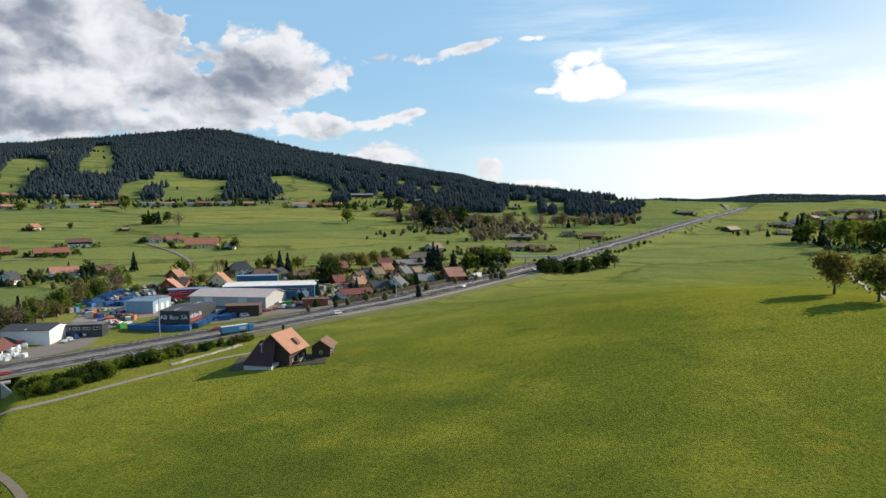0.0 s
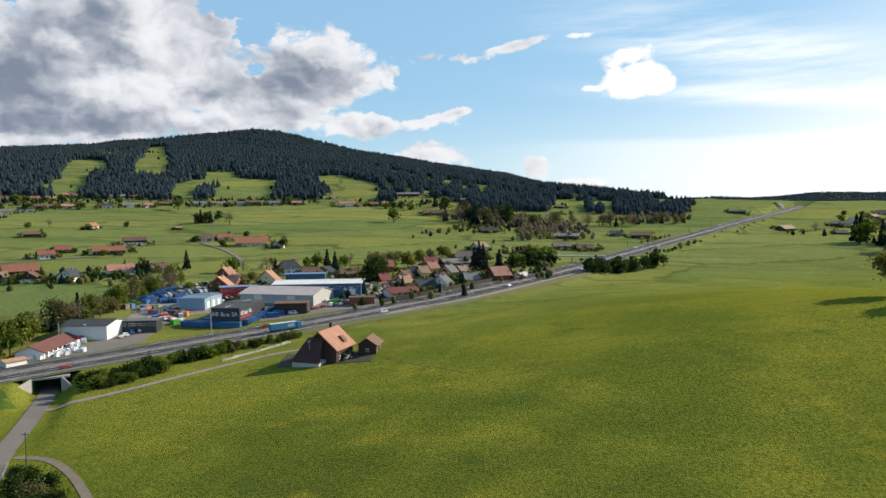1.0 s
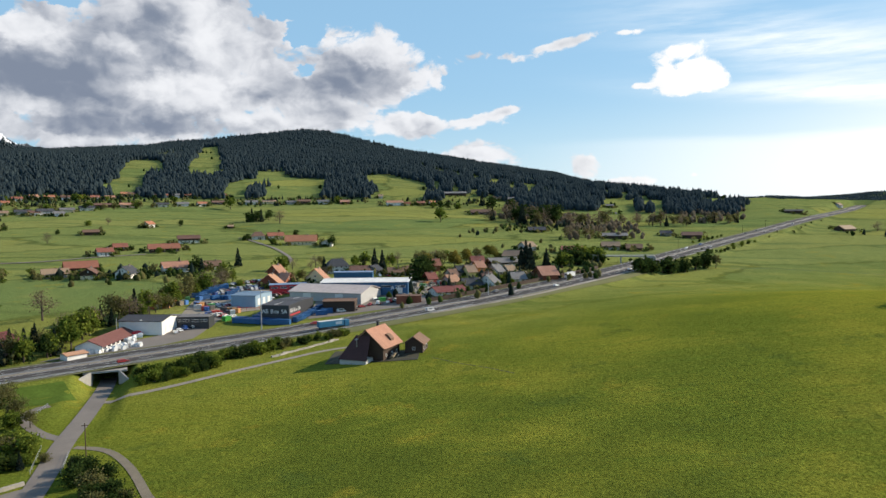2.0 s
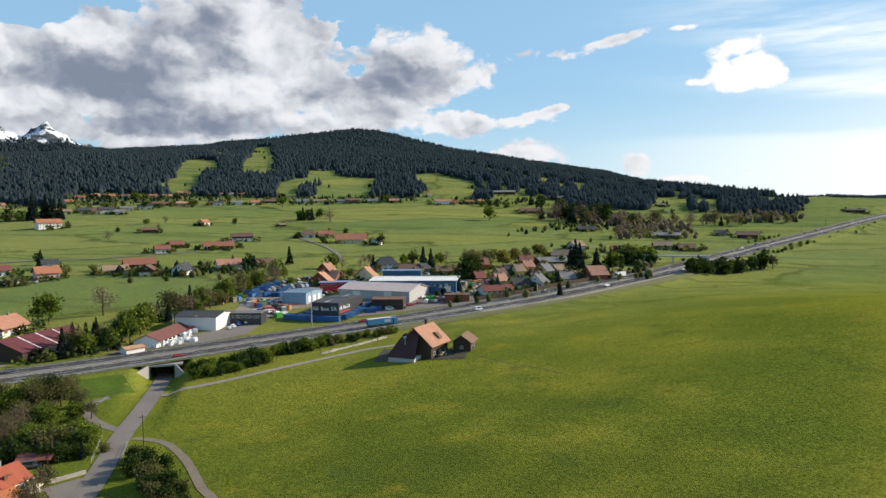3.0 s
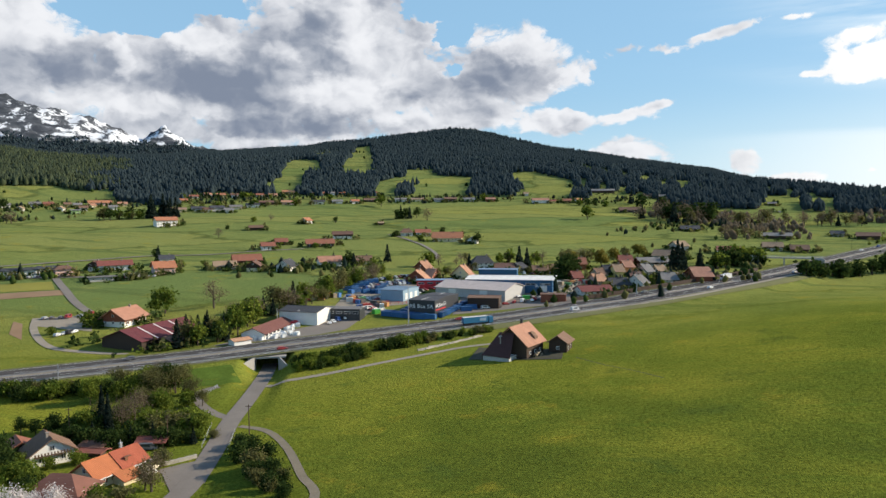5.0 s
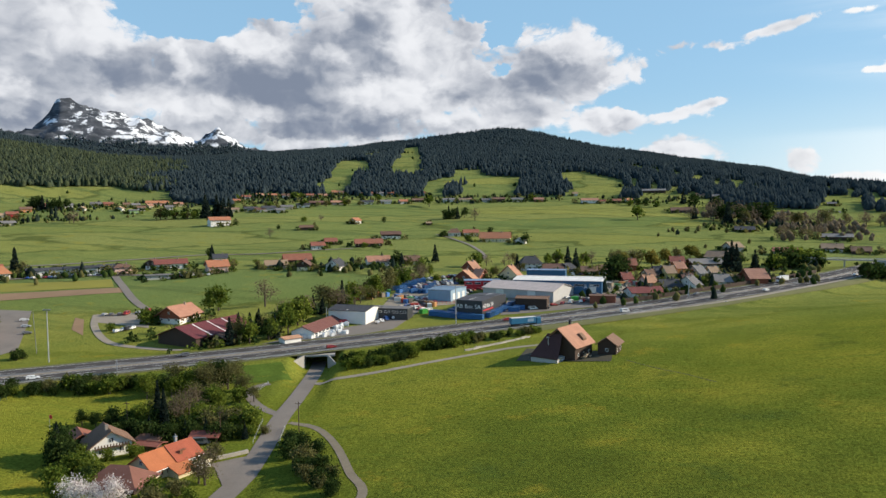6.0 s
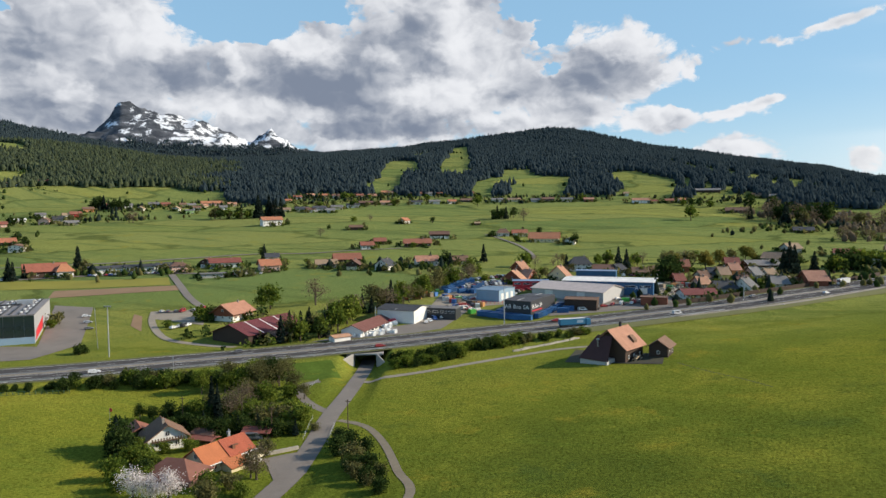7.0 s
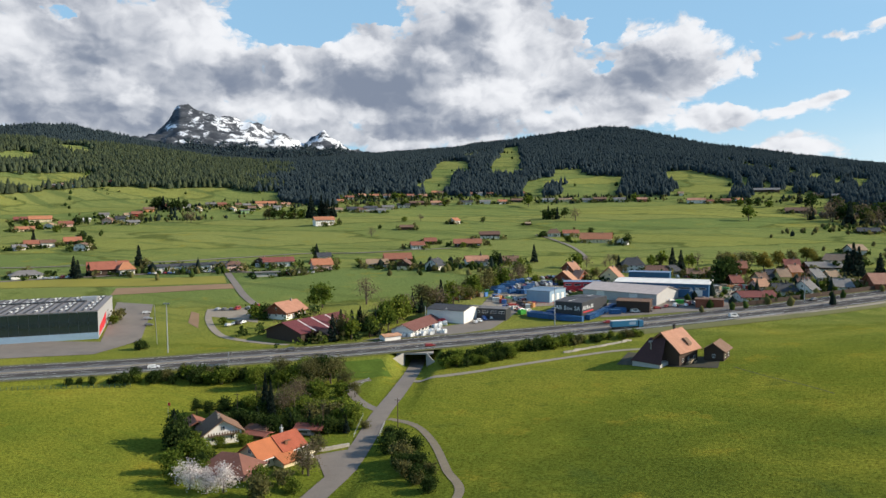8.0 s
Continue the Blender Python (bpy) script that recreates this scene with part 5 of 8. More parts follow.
marks = part("road_marks", road_marks(), PAINT_WHITE, road, "white lane lines")
marks["kind"] = "stuff"
strip("verge_south", FINE_ROAD, 13.4, 15.6, 0.03, VERGE, "short dry grass verge of the motorway", "verge")
strip("verge_north", FINE_ROAD, -15.6, -13.4, 0.03, VERGE, "short dry grass verge beyond the motorway", "verge")
NEAR_ROAD = FINE_ROAD[np.argmin(abs(FINE_ROAD[:, 0] + 105)):np.argmin(abs(FINE_ROAD[:, 0] - 62))]
strip("dry_bank", NEAR_ROAD, 15.6, 22.0, 0.22, VERGE, "dry brownish grass strip beside the motorway", "verge", drape=True, cols=6)
median = strip("median", FINE_ROAD, -1.3, 1.3, 0.06, GRAVEL, "narrow planted median of the motorway", "median", cols=3)


def guard_rail(offset, label, step=2):
    ob = thing("guard_rail", 0, 0, 0, 0, label, "guard rail", "guard rails")
    line = FINE_ROAD[:70]
    t = np.gradient(line[:, :2], axis=0)
    t /= np.linalg.norm(t, axis=1)[:, None]
    p = line.copy()
    p[:, 0] += t[:, 1] * offset
    p[:, 1] -= t[:, 0] * offset
    rail = Shape()
    for a, b in zip(p[:-1], p[1:]):
        u = Vector((b[0] - a[0], b[1] - a[1], 0)).normalized() * 0.04
        nx, ny = -u.y, u.x
        v = [(q[0] + k * nx, q[1] + k * ny, q[2] + z) for z in (0.45, 0.80) for q, k in ((a, -1), (b, -1), (b, 1), (a, 1))]
        rail.solid(v, BOXFACES)
    part("rail", rail, METAL, ob)
    post = Shape().box(-0.06, -0.06, -0.4, 0.06, 0.06, 0.78).mesh("post", METAL)
    for a in p[::step]:
        part("post", post, None, ob, at=pose(a[0], a[1], a[2]))


guard_rail(0.0, "galvanised steel guard rail on the median")
guard_rail(13.0, "galvanised steel guard rail on the verge")


def path(name, pts, width, mat, label, lift=0.1, z=None):
    line = spline([(x, y, 0.0) for x, y in pts], 2.5)
    far = np.hypot(line[:, 0], line[:, 1])
    return strip(name, line, -width / 2, width / 2, lift + np.clip(far - 250, 0, 600) * 0.0009, mat, label, "path", drape=True, cols=3)


def patch(name, corners, mat, label, lift=0.09, category="paving"):
    """A four-cornered sheet laid over the ground."""
    a, b, c, d = [np.array(p, float) for p in corners]
    n = max(4, int(np.linalg.norm(b - a) / 3))
    m = max(4, int(np.linalg.norm(d - a) / 3))
    u, v = np.meshgrid(np.linspace(0, 1, n), np.linspace(0, 1, m))
    p = a + (b - a) * u[..., None] + (d - a) * v[..., None] + (a - b + c - d) * (u * v)[..., None]
    x, y = p[..., 0].ravel(), p[..., 1].ravel()
    me = mesh_from(name, np.stack([x, y, height(x, y) + lift + np.clip(np.hypot(x, y) - 300, 0, 400) * 0.0006], 1), grid_faces(m, n), mat)
    return tagged(new(name, me), label, category, kind="structure")


path("farm_path", [(-149.7, 226.1), (-140.7, 227.1), (-129.1, 236.8), (-118.3, 249.0), (-102.8, 268.3), (-89.4, 284.2), (-78.7, 291.3)], 3.0, GRAVEL, "grey gravel track to the farmhouse")
path("field_track", [(-127.3, 181.1), (-120.9, 180.1), (-112.7, 176.0), (-100.8, 164.7), (-87.1, 147.9), (-75.0, 131.6), (-72.0, 96.0)], 2.2, EARTH_TRACK, "pale gravel track along the meadow edge")
path("roadside_path", [(-53.3, 362.9), (-26.4, 389.7), (-1.9, 419.1), (23.1, 454.6), (48.4, 493.0), (65.8, 523.5)], 3.2, GRAVEL, "pale gravel path beside the motorway")
# dark sheet: bare earth on one side, mostly the farmhouse's shadow painted in
patch("farm_yard", [(-80.0, 262.0), (-44.0, 262.0), (-46.0, 279.0), (-82.0, 284.0)], EARTH_DARK, "dark earth and painted shadow round the farmhouse", 0.16)
path("loop_lane", [(-134.9, 187.0), (-143.8, 190.7), (-153.5, 197.2), (-161.2, 205.5), (-162.1, 211.4), (-159.8, 215.7)], 3.2, ASPHALT_OLD, "short worn lane looping beside the underpass")
path("drive", [(-116.2, 152.5), (-119.9, 147.5), (-122.9, 141.9)], 6.0, ASPHALT_OLD, "asphalt drive of the villa")
path("village_lane", [(-403.8, 372.2), (-371.5, 347.3), (-333.8, 318.3), (-312.8, 304.3), (-300.7, 297.6)], 4.6, ASPHALT_OLD, "pale lane down from the village street")
path("barn_lane", [(-314.4, 276.8), (-297.7, 260.4), (-275.3, 244.2), (-258.1, 236.1), (-239.9, 236.1), (-222.3, 239.2)], 3.4, GRAVEL, "curving gravel lane to the barn")
patch("villa_forecourt", [(-105.7, 126.7), (-109.1, 141.2), (-118.2, 155.6), (-124.9, 143.8)], ASPHALT_OLD, "worn asphalt forecourt of the villa", 0.12)
patch("gravel_yard", [(-303.4, 264.7), (-267.9, 266.0), (-293.8, 293.3), (-313.5, 277.3)], GRAVEL, "brown gravel parking yard")
path("village_street", [(-523.6, 253.1), (-499.1, 285.0), (-475.4, 311.7), (-453.3, 341.5), (-408.7, 375.7), (-346.9, 392.5)], 5.0, ASPHALT_OLD, "grey village street in front of the houses")
path("upper_road", [(-609.1, 295.0), (-548.1, 340.4), (-495.6, 395.4), (-465.4, 440.9), (-422.7, 493.8), (-372.7, 527.3), (-326.9, 569.6)], 4.0, ASPHALT_OLD, "pale country road across the meadow")
path("farm_drive", [(-305.7, 712.3), (-271.7, 678.7), (-241.9, 639.3), (-218.1, 604.0), (-199.5, 566.0), (-192.4, 539.3)], 3.4, ASPHALT_OLD, "pale farm drive across the meadow")
path("meadow_track", [(392.9, 711.1), (359.7, 644.2), (325.8, 572.6), (284.5, 481.8), (171.9, 278.6), (159.5, 242.3)], 3.0, GRAVEL, "gravel track between the meadow trees")
path("field_boundary", [(148.8, 582.3), (194.1, 594.7), (240.6, 593.9), (277.8, 574.2), (306.7, 569.0)], 1.6, DARK_GRASS, "dark grassy ditch across the meadow")
path("meadow_trench", [(-39.2, 264.3), (-27.3, 251.3), (-16.7, 241.4), (-7.2, 230.7)], 0.34, EARTH_DARK, "narrow dark trench across the meadow", 0.05)
patch("yard_lane", [(-167.3, 286.4), (-155.7, 307.7), (-170.7, 430.9), (-199.1, 419.6)], ASPHALT_OLD, "worn asphalt lane through the works yard")
patch("works_yard", [(-117.0, 355.0), (-54.1, 396.9), (-73.5, 471.7), (-130.0, 418.3)], ASPHALT_OLD, "worn asphalt yard between the halls", 0.11)
patch("scrap_yard", [(-182.0, 344.2), (-143.9, 376.0), (-166.3, 444.5), (-204.8, 423.2)], GRAVEL, "gravel yard crowded with cars and containers", 0.13)
patch("garden_centre_yard", [(-83.0, 410.4), (-53.5, 440.0), (-70.2, 494.0), (-90.0, 470.2)], GRAVEL, "gravel yard of the stone works", 0.13)
patch("shop_yard", [(-196.7, 259.6), (-166.7, 289.6), (-171.5, 315.2), (-192.8, 281.0)], ASPHALT_OLD, "asphalt forecourt of the craft shop", 0.14)
patch("factory_yard", [(-317.9, 148.0), (-282.7, 185.3), (-301.2, 203.2), (-361.9, 168.9)], ASPHALT_OLD, "grey asphalt yard before the factory", 0.12)
patch("factory_parking", [(-282.7, 185.3), (-290.0, 213.6), (-353.4, 269.4), (-377.4, 263.1)], ASPHALT_OLD, "grey asphalt car park beside the factory", 0.14)
patch("ploughed_strip", [(-400.4, 275.0), (-346.4, 326.5), (-361.9, 338.2), (-419.7, 292.5)], EARTH, "strip of bare brown ploughed soil", 0.08, "field")
patch("yellow_strip", [(-496.6, 246.7), (-367.9, 338.0), (-396.0, 361.8), (-525.1, 261.0)], YELLOW_FIELD, "strip of yellow flowering field", 0.08, "field")
BANK_GRASS = weathered("bank_grass", (0.078, 0.120, 0.022), 0.95, 0.15, 0.45, 1.2, spec=0.0)
patch("motorway_bank", [(-204.0, 196.0), (-168.0, 234.5), (-157.0, 226.0), (-160.5, 217.5)], BANK_GRASS, "rough green grass on the motorway bank", 0.10, "bank")
patch("kitchen_garden", [(-300.4, 249.5), (-285.5, 243.2), (-311.5, 266.4), (-319.7, 268.1)], EARTH, "small vegetable bed", 0.08, "field")

# ---- underpass, bridge, noise wall ----
def underpass():
    """Concrete portal where the lane runs under the motorway: side walls through the bank, wing walls, deck edge."""
    a, b = Vector((-159.2, 245.5, 0)), Vector((-178.0, 279.0, 0))
    u = (b - a).normalized()
    yaw = math.degrees(math.atan2(u.y, u.x))
    ob = thing("underpass", a.x, a.y, -5.4, yaw, "weathered concrete underpass with splayed wing walls", "underpass")
    ln = (b - a).length
    for sgn in (1, -1):
        part("side_wall", Shape().box(3.0, sgn * 4.8 - 0.25, -1.0, ln, sgn * 4.8 + 0.25, 4.9), CONCRETE, ob)
        w = Shape()
        y0, y1, x1 = sgn * 4.8, sgn * (15.5 if sgn > 0 else 9.5), -7.5 if sgn > 0 else -2.5
        v = [(3.2, y0 - 0.25, -1), (3.2, y0 + 0.25, -1), (x1, y1 + 0.25, -1), (x1, y1 - 0.25, -1), (3.2, y0 - 0.25, 5.6), (3.2, y0 + 0.25, 5.6), (x1, y1 + 0.25, 1.4), (x1, y1 - 0.25, 1.4)]
        w.solid(v, BOXFACES if sgn < 0 else [tuple(reversed(f)) for f in BOXFACES])
        part("wing_wall", w, CONCRETE, ob, "pale concrete wing wall")
    part("deck", Shape().box(3.4, -7.5, 4.85, ln, 7.5, 5.3), CONCRETE, ob)
    part("parapet", Shape().box(3.0, -7.5, 4.85, 3.4, 7.5, 5.5), CONCRETE, ob)
    return ob


underpass()
bridge = thing("footbridge", 67.6, 593.5, 13.0, -6, "grey concrete bridge over the motorway with slim rails", "bridge")
part("deck", Shape().box(-26, -2.2, 5.2, 26, 2.2, 6.2), CONCRETE, bridge)
for sx in (-24, 24):
    part("abutment", Shape().box(sx - 3, -2.4, -2, sx + 3, 2.4, 5.2), CONCRETE, bridge)
part("pier", Shape().box(-0.5, -1.6, -1, 0.5, 1.6, 5.2), CONCRETE, bridge)
for sy in (-2.1, 2.1):
    part("railing", Shape().box(-26, sy - 0.04, 6.9, 26, sy + 0.04, 7.05), METAL, bridge)


def noise_wall():
    line = FINE_ROAD[np.argmin(abs(FINE_ROAD[:, 0] + 47)):np.argmin(abs(FINE_ROAD[:, 0] - 62))]
    t = np.gradient(line[:, :2], axis=0)
    t /= np.linalg.norm(t, axis=1)[:, None]
    p = line.copy()
    p[:, 0] -= t[:, 1] * 16.5
    p[:, 1] += t[:, 0] * 16.5
    ob = thing("noise_wall", 0, 0, 0, 0, "brown timber noise wall along the motorway", "noise wall")
    for a, b in zip(p[:-1], p[1:]):
        u = Vector((b[0] - a[0], b[1] - a[1], 0))
        yaw = math.degrees(math.atan2(u.y, u.x))
        part("panel", Shape().box(0.08, -0.08, -0.6, u.length - 0.08, 0.08, 2.3), WALLS["wood"], ob, at=pose(a[0], a[1], a[2], 0, 0, yaw))
        part("post", Shape().box(-0.1, -0.14, -0.8, 0.1, 0.14, 2.5), DARKWOOD, ob, at=pose(a[0], a[1], a[2], 0, 0, yaw))


noise_wall()

# ---- factory at the motorway ----
def factory():
    """Dark glazed factory: long front at 49 degrees, roof with rooflights and vents, red sign on its end."""
    w, d, h = 74.0, 62.0, 13.2
    c = Vector((-310.3, 206.0, 0))
    yaw = 49.5
    u = Vector((math.cos(radians(yaw)), math.sin(radians(yaw)), 0))
    v = Vector((-u.y, u.x, 0))
    ctr = c - u * w / 2 + v * d / 2
    ob = thing("factory", ctr.x, ctr.y, 0.4, yaw, "large factory with dark glass front and grey ribbed roof", "factory")
    part("wall", Shape().box(-w / 2, -d / 2 + 0.3, -3, w / 2, d / 2, h - 0.2), paint("grey_cladding", (0.34, 0.34, 0.35), 0.5), ob)
    glass = weathered("green_black_glass", (0.012, 0.024, 0.026), 0.12, 0.2, 0.3, spec=0.7, bump=0.0)
    n = 18
    pane = Shape().box(-w / n / 2 + 0.06, -0.15, 3.2, w / n / 2 - 0.06, 0.0, h - 0.5).mesh("glass_panel", glass)
    for i in range(n):
        part("glass_panel", pane, None, ob, at=pose(-w / 2 + w * (i + 0.5) / n, -d / 2 + 0.26, 0))
    part("plinth", Shape().box(-w / 2, -d / 2 + 0.1, -2, w / 2, -d / 2 + 0.28, 3.0), WALLS["lightblue"], ob)
    part("roof", Shape().box(-w / 2 - 0.2, -d / 2 - 0.1, h - 0.2, w / 2 + 0.2, d / 2 + 0.2, h + 0.25), paint("grey_membrane", (0.20, 0.19, 0.195), 0.8, per_object=0.0, amount=0.3), ob)
    rib = Shape().box(-0.22, -d / 2 + 1, h + 0.25, 0.35, d / 2 - 1, h + 0.7).mesh("roof_rib", WALLS["black"])
    lamp = Shape().box(-0.55, -0.75, h + 0.25, 0.55, 0.75, h + 0.85).mesh("rooflight", SIGN_WHITE)
    for i in range(21):
        part("roof_rib", rib, None, ob, at=pose(-w / 2 + 2 + i * 3.45, 0, 0))
    for i in range(7):
        for j in range(5):
            for k in range(2):
                part("rooflight", lamp, None, ob, at=pose(-w / 2 + 5.6 + i * 10.4 + 2.2 * k, -d / 2 + 7 + j * 12.0 + k * 1.5, 0))
    part("cable_tray", Shape().box(-w / 2, 6, h + 0.3, w / 2 - 10, 8, h + 1.0), WALLS["black"], ob)
    part("ventilator", Shape().box(w / 2 - 12, 8, h + 0.25, w / 2 - 5, 13, h + 2.4).box(w / 2 - 10, 15, h + 0.25, w / 2 - 7, 18, h + 1.6), METAL, ob)
    part("sign_panel", Shape().solid([(w / 2 + 0.02, -d / 2 + 3, 1.2), (w / 2 + 0.02, -d / 2 + 27, 3.2), (w / 2 + 0.02, -d / 2 + 32, 8.6), (w / 2 + 0.02, -d / 2 + 5, 5.2), (w / 2 + 0.12, -d / 2 + 3, 1.2), (w / 2 + 0.12, -d / 2 + 27, 3.2), (w / 2 + 0.12, -d / 2 + 32, 8.6), (w / 2 + 0.12, -d / 2 + 5, 5.2)], [tuple(reversed(f)) for f in BOXFACES]), WALLS["red"], ob, "slanted red sign panel")


factory()

# ---- plants ----
def leaf_material(name, c, c2, spread=0.5):
    m, n = material(name)
    g = n.add("ShaderNodeNewGeometry")
    isl = g.outputs["Random Per Island"]
    rnd = n.add("ShaderNodeObjectInfo").outputs["Random"]
    k = n.math("ADD", n.math("MULTIPLY", isl, 0.75), n.math("MULTIPLY", rnd, 0.45))
    col = n.mix(n.math("MULTIPLY", k, 0.85, clamp=True), rgb(c), rgb(c2))
    v = n.math("ADD", 1.0 - spread / 2, n.math("MULTIPLY", n.math("FRACT", n.math("MULTIPLY", isl, 37.0)), spread))
    col = n.add("ShaderNodeHueSaturation", {"Value": v, "Color": col}).outputs[0]
    d = n.add("ShaderNodeBsdfDiffuse", {"Color": col})
    t = n.add("ShaderNodeBsdfTranslucent", {"Color": col})
    mix = n.add("ShaderNodeMixShader", {0: 0.4, 1: d.outputs[0], 2: t.outputs[0]})
    n.add("ShaderNodeOutputMaterial", {"Surface": mix.outputs[0]})
    return m


LEAVES = {
    "spring": leaf_material("spring_leaves", (0.058, 0.100, 0.016), (0.185, 0.220, 0.036), 0.7),
    "dark": leaf_material("dark_leaves", (0.020, 0.040, 0.012), (0.062, 0.090, 0.024), 0.7),
    "olive": leaf_material("budding_leaves", (0.090, 0.092, 0.036), (0.190, 0.178, 0.068), 0.6),
    # forest and far: bluish, flatter tones put distance haze into the needles
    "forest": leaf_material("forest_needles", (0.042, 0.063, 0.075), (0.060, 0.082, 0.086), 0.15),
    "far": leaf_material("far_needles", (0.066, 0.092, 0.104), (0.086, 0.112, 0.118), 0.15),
    "mixed": leaf_material("mixed_forest", (0.040, 0.060, 0.055), (0.100, 0.122, 0.062), 0.45),
    "bare": leaf_material("bare_twigs", (0.117, 0.088, 0.058), (0.240, 0.189, 0.127)),
    "conifer": leaf_material("spruce_needles", (0.014, 0.024, 0.020), (0.036, 0.052, 0.040), 0.5),
    "blossom": leaf_material("blossom", (0.55, 0.47, 0.45), (0.80, 0.75, 0.73), 0.3),
    "rust": leaf_material("rusty_leaves", (0.124, 0.137, 0.029), (0.247, 0.195, 0.047)),
}
NEEDLES = ("conifer", "forest", "far", "mixed")
BARK = weathered("bark", (0.085, 0.065, 0.048), 0.95, 2.0, 0.4, 12.0)


def scatter_cards(centres, sizes, rng):
    """Small bent leaf cards (two triangles each), turned at random."""
    n = len(centres)
    a = rng.normal(size=(n, 3))
    a /= np.linalg.norm(a, axis=1)[:, None]
    b = np.cross(a, rng.normal(size=(n, 3)))
    b /= np.linalg.norm(b, axis=1)[:, None]
    a, b = a * sizes[:, None], b * (sizes * 0.75)[:, None]
    up = np.cross(a, b) / np.maximum(sizes, 0.01)[:, None] * 0.35
    v = np.stack([centres - a, centres - b + up, centres + a, centres + b + up], 1).reshape(-1, 3)
    return v, np.arange(4 * n).reshape(-1, 4)


LOD = (2.6, 1.0, 0.4)


def broadleaf_meshes(seed, wide, leaf, lod, cards=620, card=0.62):
    """A tree 10 m high: tapered trunk with limbs, crown of leaf clumps with gaps."""
    rng = np.random.default_rng(seed)
    s = Shape()
    s.tube((0, 0, -0.6), (0.1, 0.0, 2.2), 0.34, 0.25, 7)
    s.tube((0.1, 0, 2.2), (0.0, 0.15, 5.4), 0.25, 0.14, 6)
    s.tube((0.0, 0.15, 5.4), (0.15, 0.0, 8.6), 0.14, 0.04, 5)
    heads = [(0, 0, 8.4)]
    for i in range(9):
        an = i * 2.4 + rng.uniform(-0.4, 0.4)
        z0 = rng.uniform(1.2, 5.4)
        r = wide * rng.uniform(0.55, 0.95)
        end = (r * math.cos(an), r * math.sin(an), min(8.8, z0 + rng.uniform(0.9, 2.6)))
        mid = (end[0] * 0.5, end[1] * 0.5, z0 + (end[2] - z0) * 0.35)
        s.tube((0.05, 0.05, z0), mid, 0.11, 0.07, 5)
        s.tube(mid, end, 0.07, 0.02, 4)
        heads.append(end)
        heads.append((end[0] * 0.55, end[1] * 0.55, end[2] + 0.8))
    heads = np.array(heads)
    cards, card = int(cards * LOD[lod]), card * LOD[lod] ** -0.45
    k = rng.integers(0, len(heads), cards)
    off = rng.normal(size=(cards, 3)) * np.array([0.85, 0.85, 0.7]) * (0.62 + 0.16 * wide)
    c = heads[k] + off
    c[:, 2] = np.clip(c[:, 2], 1.1, 10.0)
    v, f = scatter_cards(c, rng.uniform(0.5, 1.1, cards) * card, rng)
    return s.mesh("trunk", BARK), mesh_from("crown", v, f, LEAVES[leaf])


def conifer_meshes(seed, wide, lod, cards=520):
    rng = np.random.default_rng(seed)
    cards = int(cards * LOD[lod])
    s = Shape().tube((0, 0, -0.5), (0, 0, 9.6), 0.24, 0.03, 6)
    z = 1.0 + 9.0 * rng.uniform(0, 1, cards) ** 1.25
    r = wide * (1 - (z - 1.0) / 9.3) * (0.55 + 0.45 * rng.uniform(0, 1, cards) ** 0.5) * (0.86 + 0.14 * np.sin(z * 5.5))
    an = rng.uniform(0, 6.283, cards)
    c = np.stack([r * np.cos(an), r * np.sin(an), z - r * 0.25], 1)
    v, f = scatter_cards(c, (0.22 + 0.34 * (1 - z / 10.5)) * rng.uniform(0.8, 1.5, cards) * LOD[lod] ** -0.4, rng)
    return s.mesh("trunk", BARK), mesh_from("crown", v, f, LEAVES["conifer"])


def bush_meshes(seed, leaf, lod, cards=420):
    """A shrub 10 m high before scaling, leafy to the ground."""
    rng = np.random.default_rng(seed)
    cards = int(cards * LOD[lod])
    s = Shape()
    for i in range(5):
        an = i * 1.3
        s.tube((0, 0, -0.5), (2.4 * math.cos(an), 2.4 * math.sin(an), 6.0), 0.3, 0.08, 4)
    heads = np.array([(3.0 * math.cos(i * 2.4) * (i % 3) / 2, 3.0 * math.sin(i * 2.4) * (i % 3) / 2, rng.uniform(2, 7.2)) for i in range(12)])
    c = heads[rng.integers(0, 12, cards)] + rng.normal(size=(cards, 3)) * np.array([1.5, 1.5, 1.4])
    c[:, 2] = np.clip(c[:, 2], 0.2, 10)
    v, f = scatter_cards(c, rng.uniform(0.6, 1.3, cards) * 0.85 * LOD[lod] ** -0.45, rng)
    return s.mesh("stem", BARK), mesh_from("crown", v, f, LEAVES[leaf])


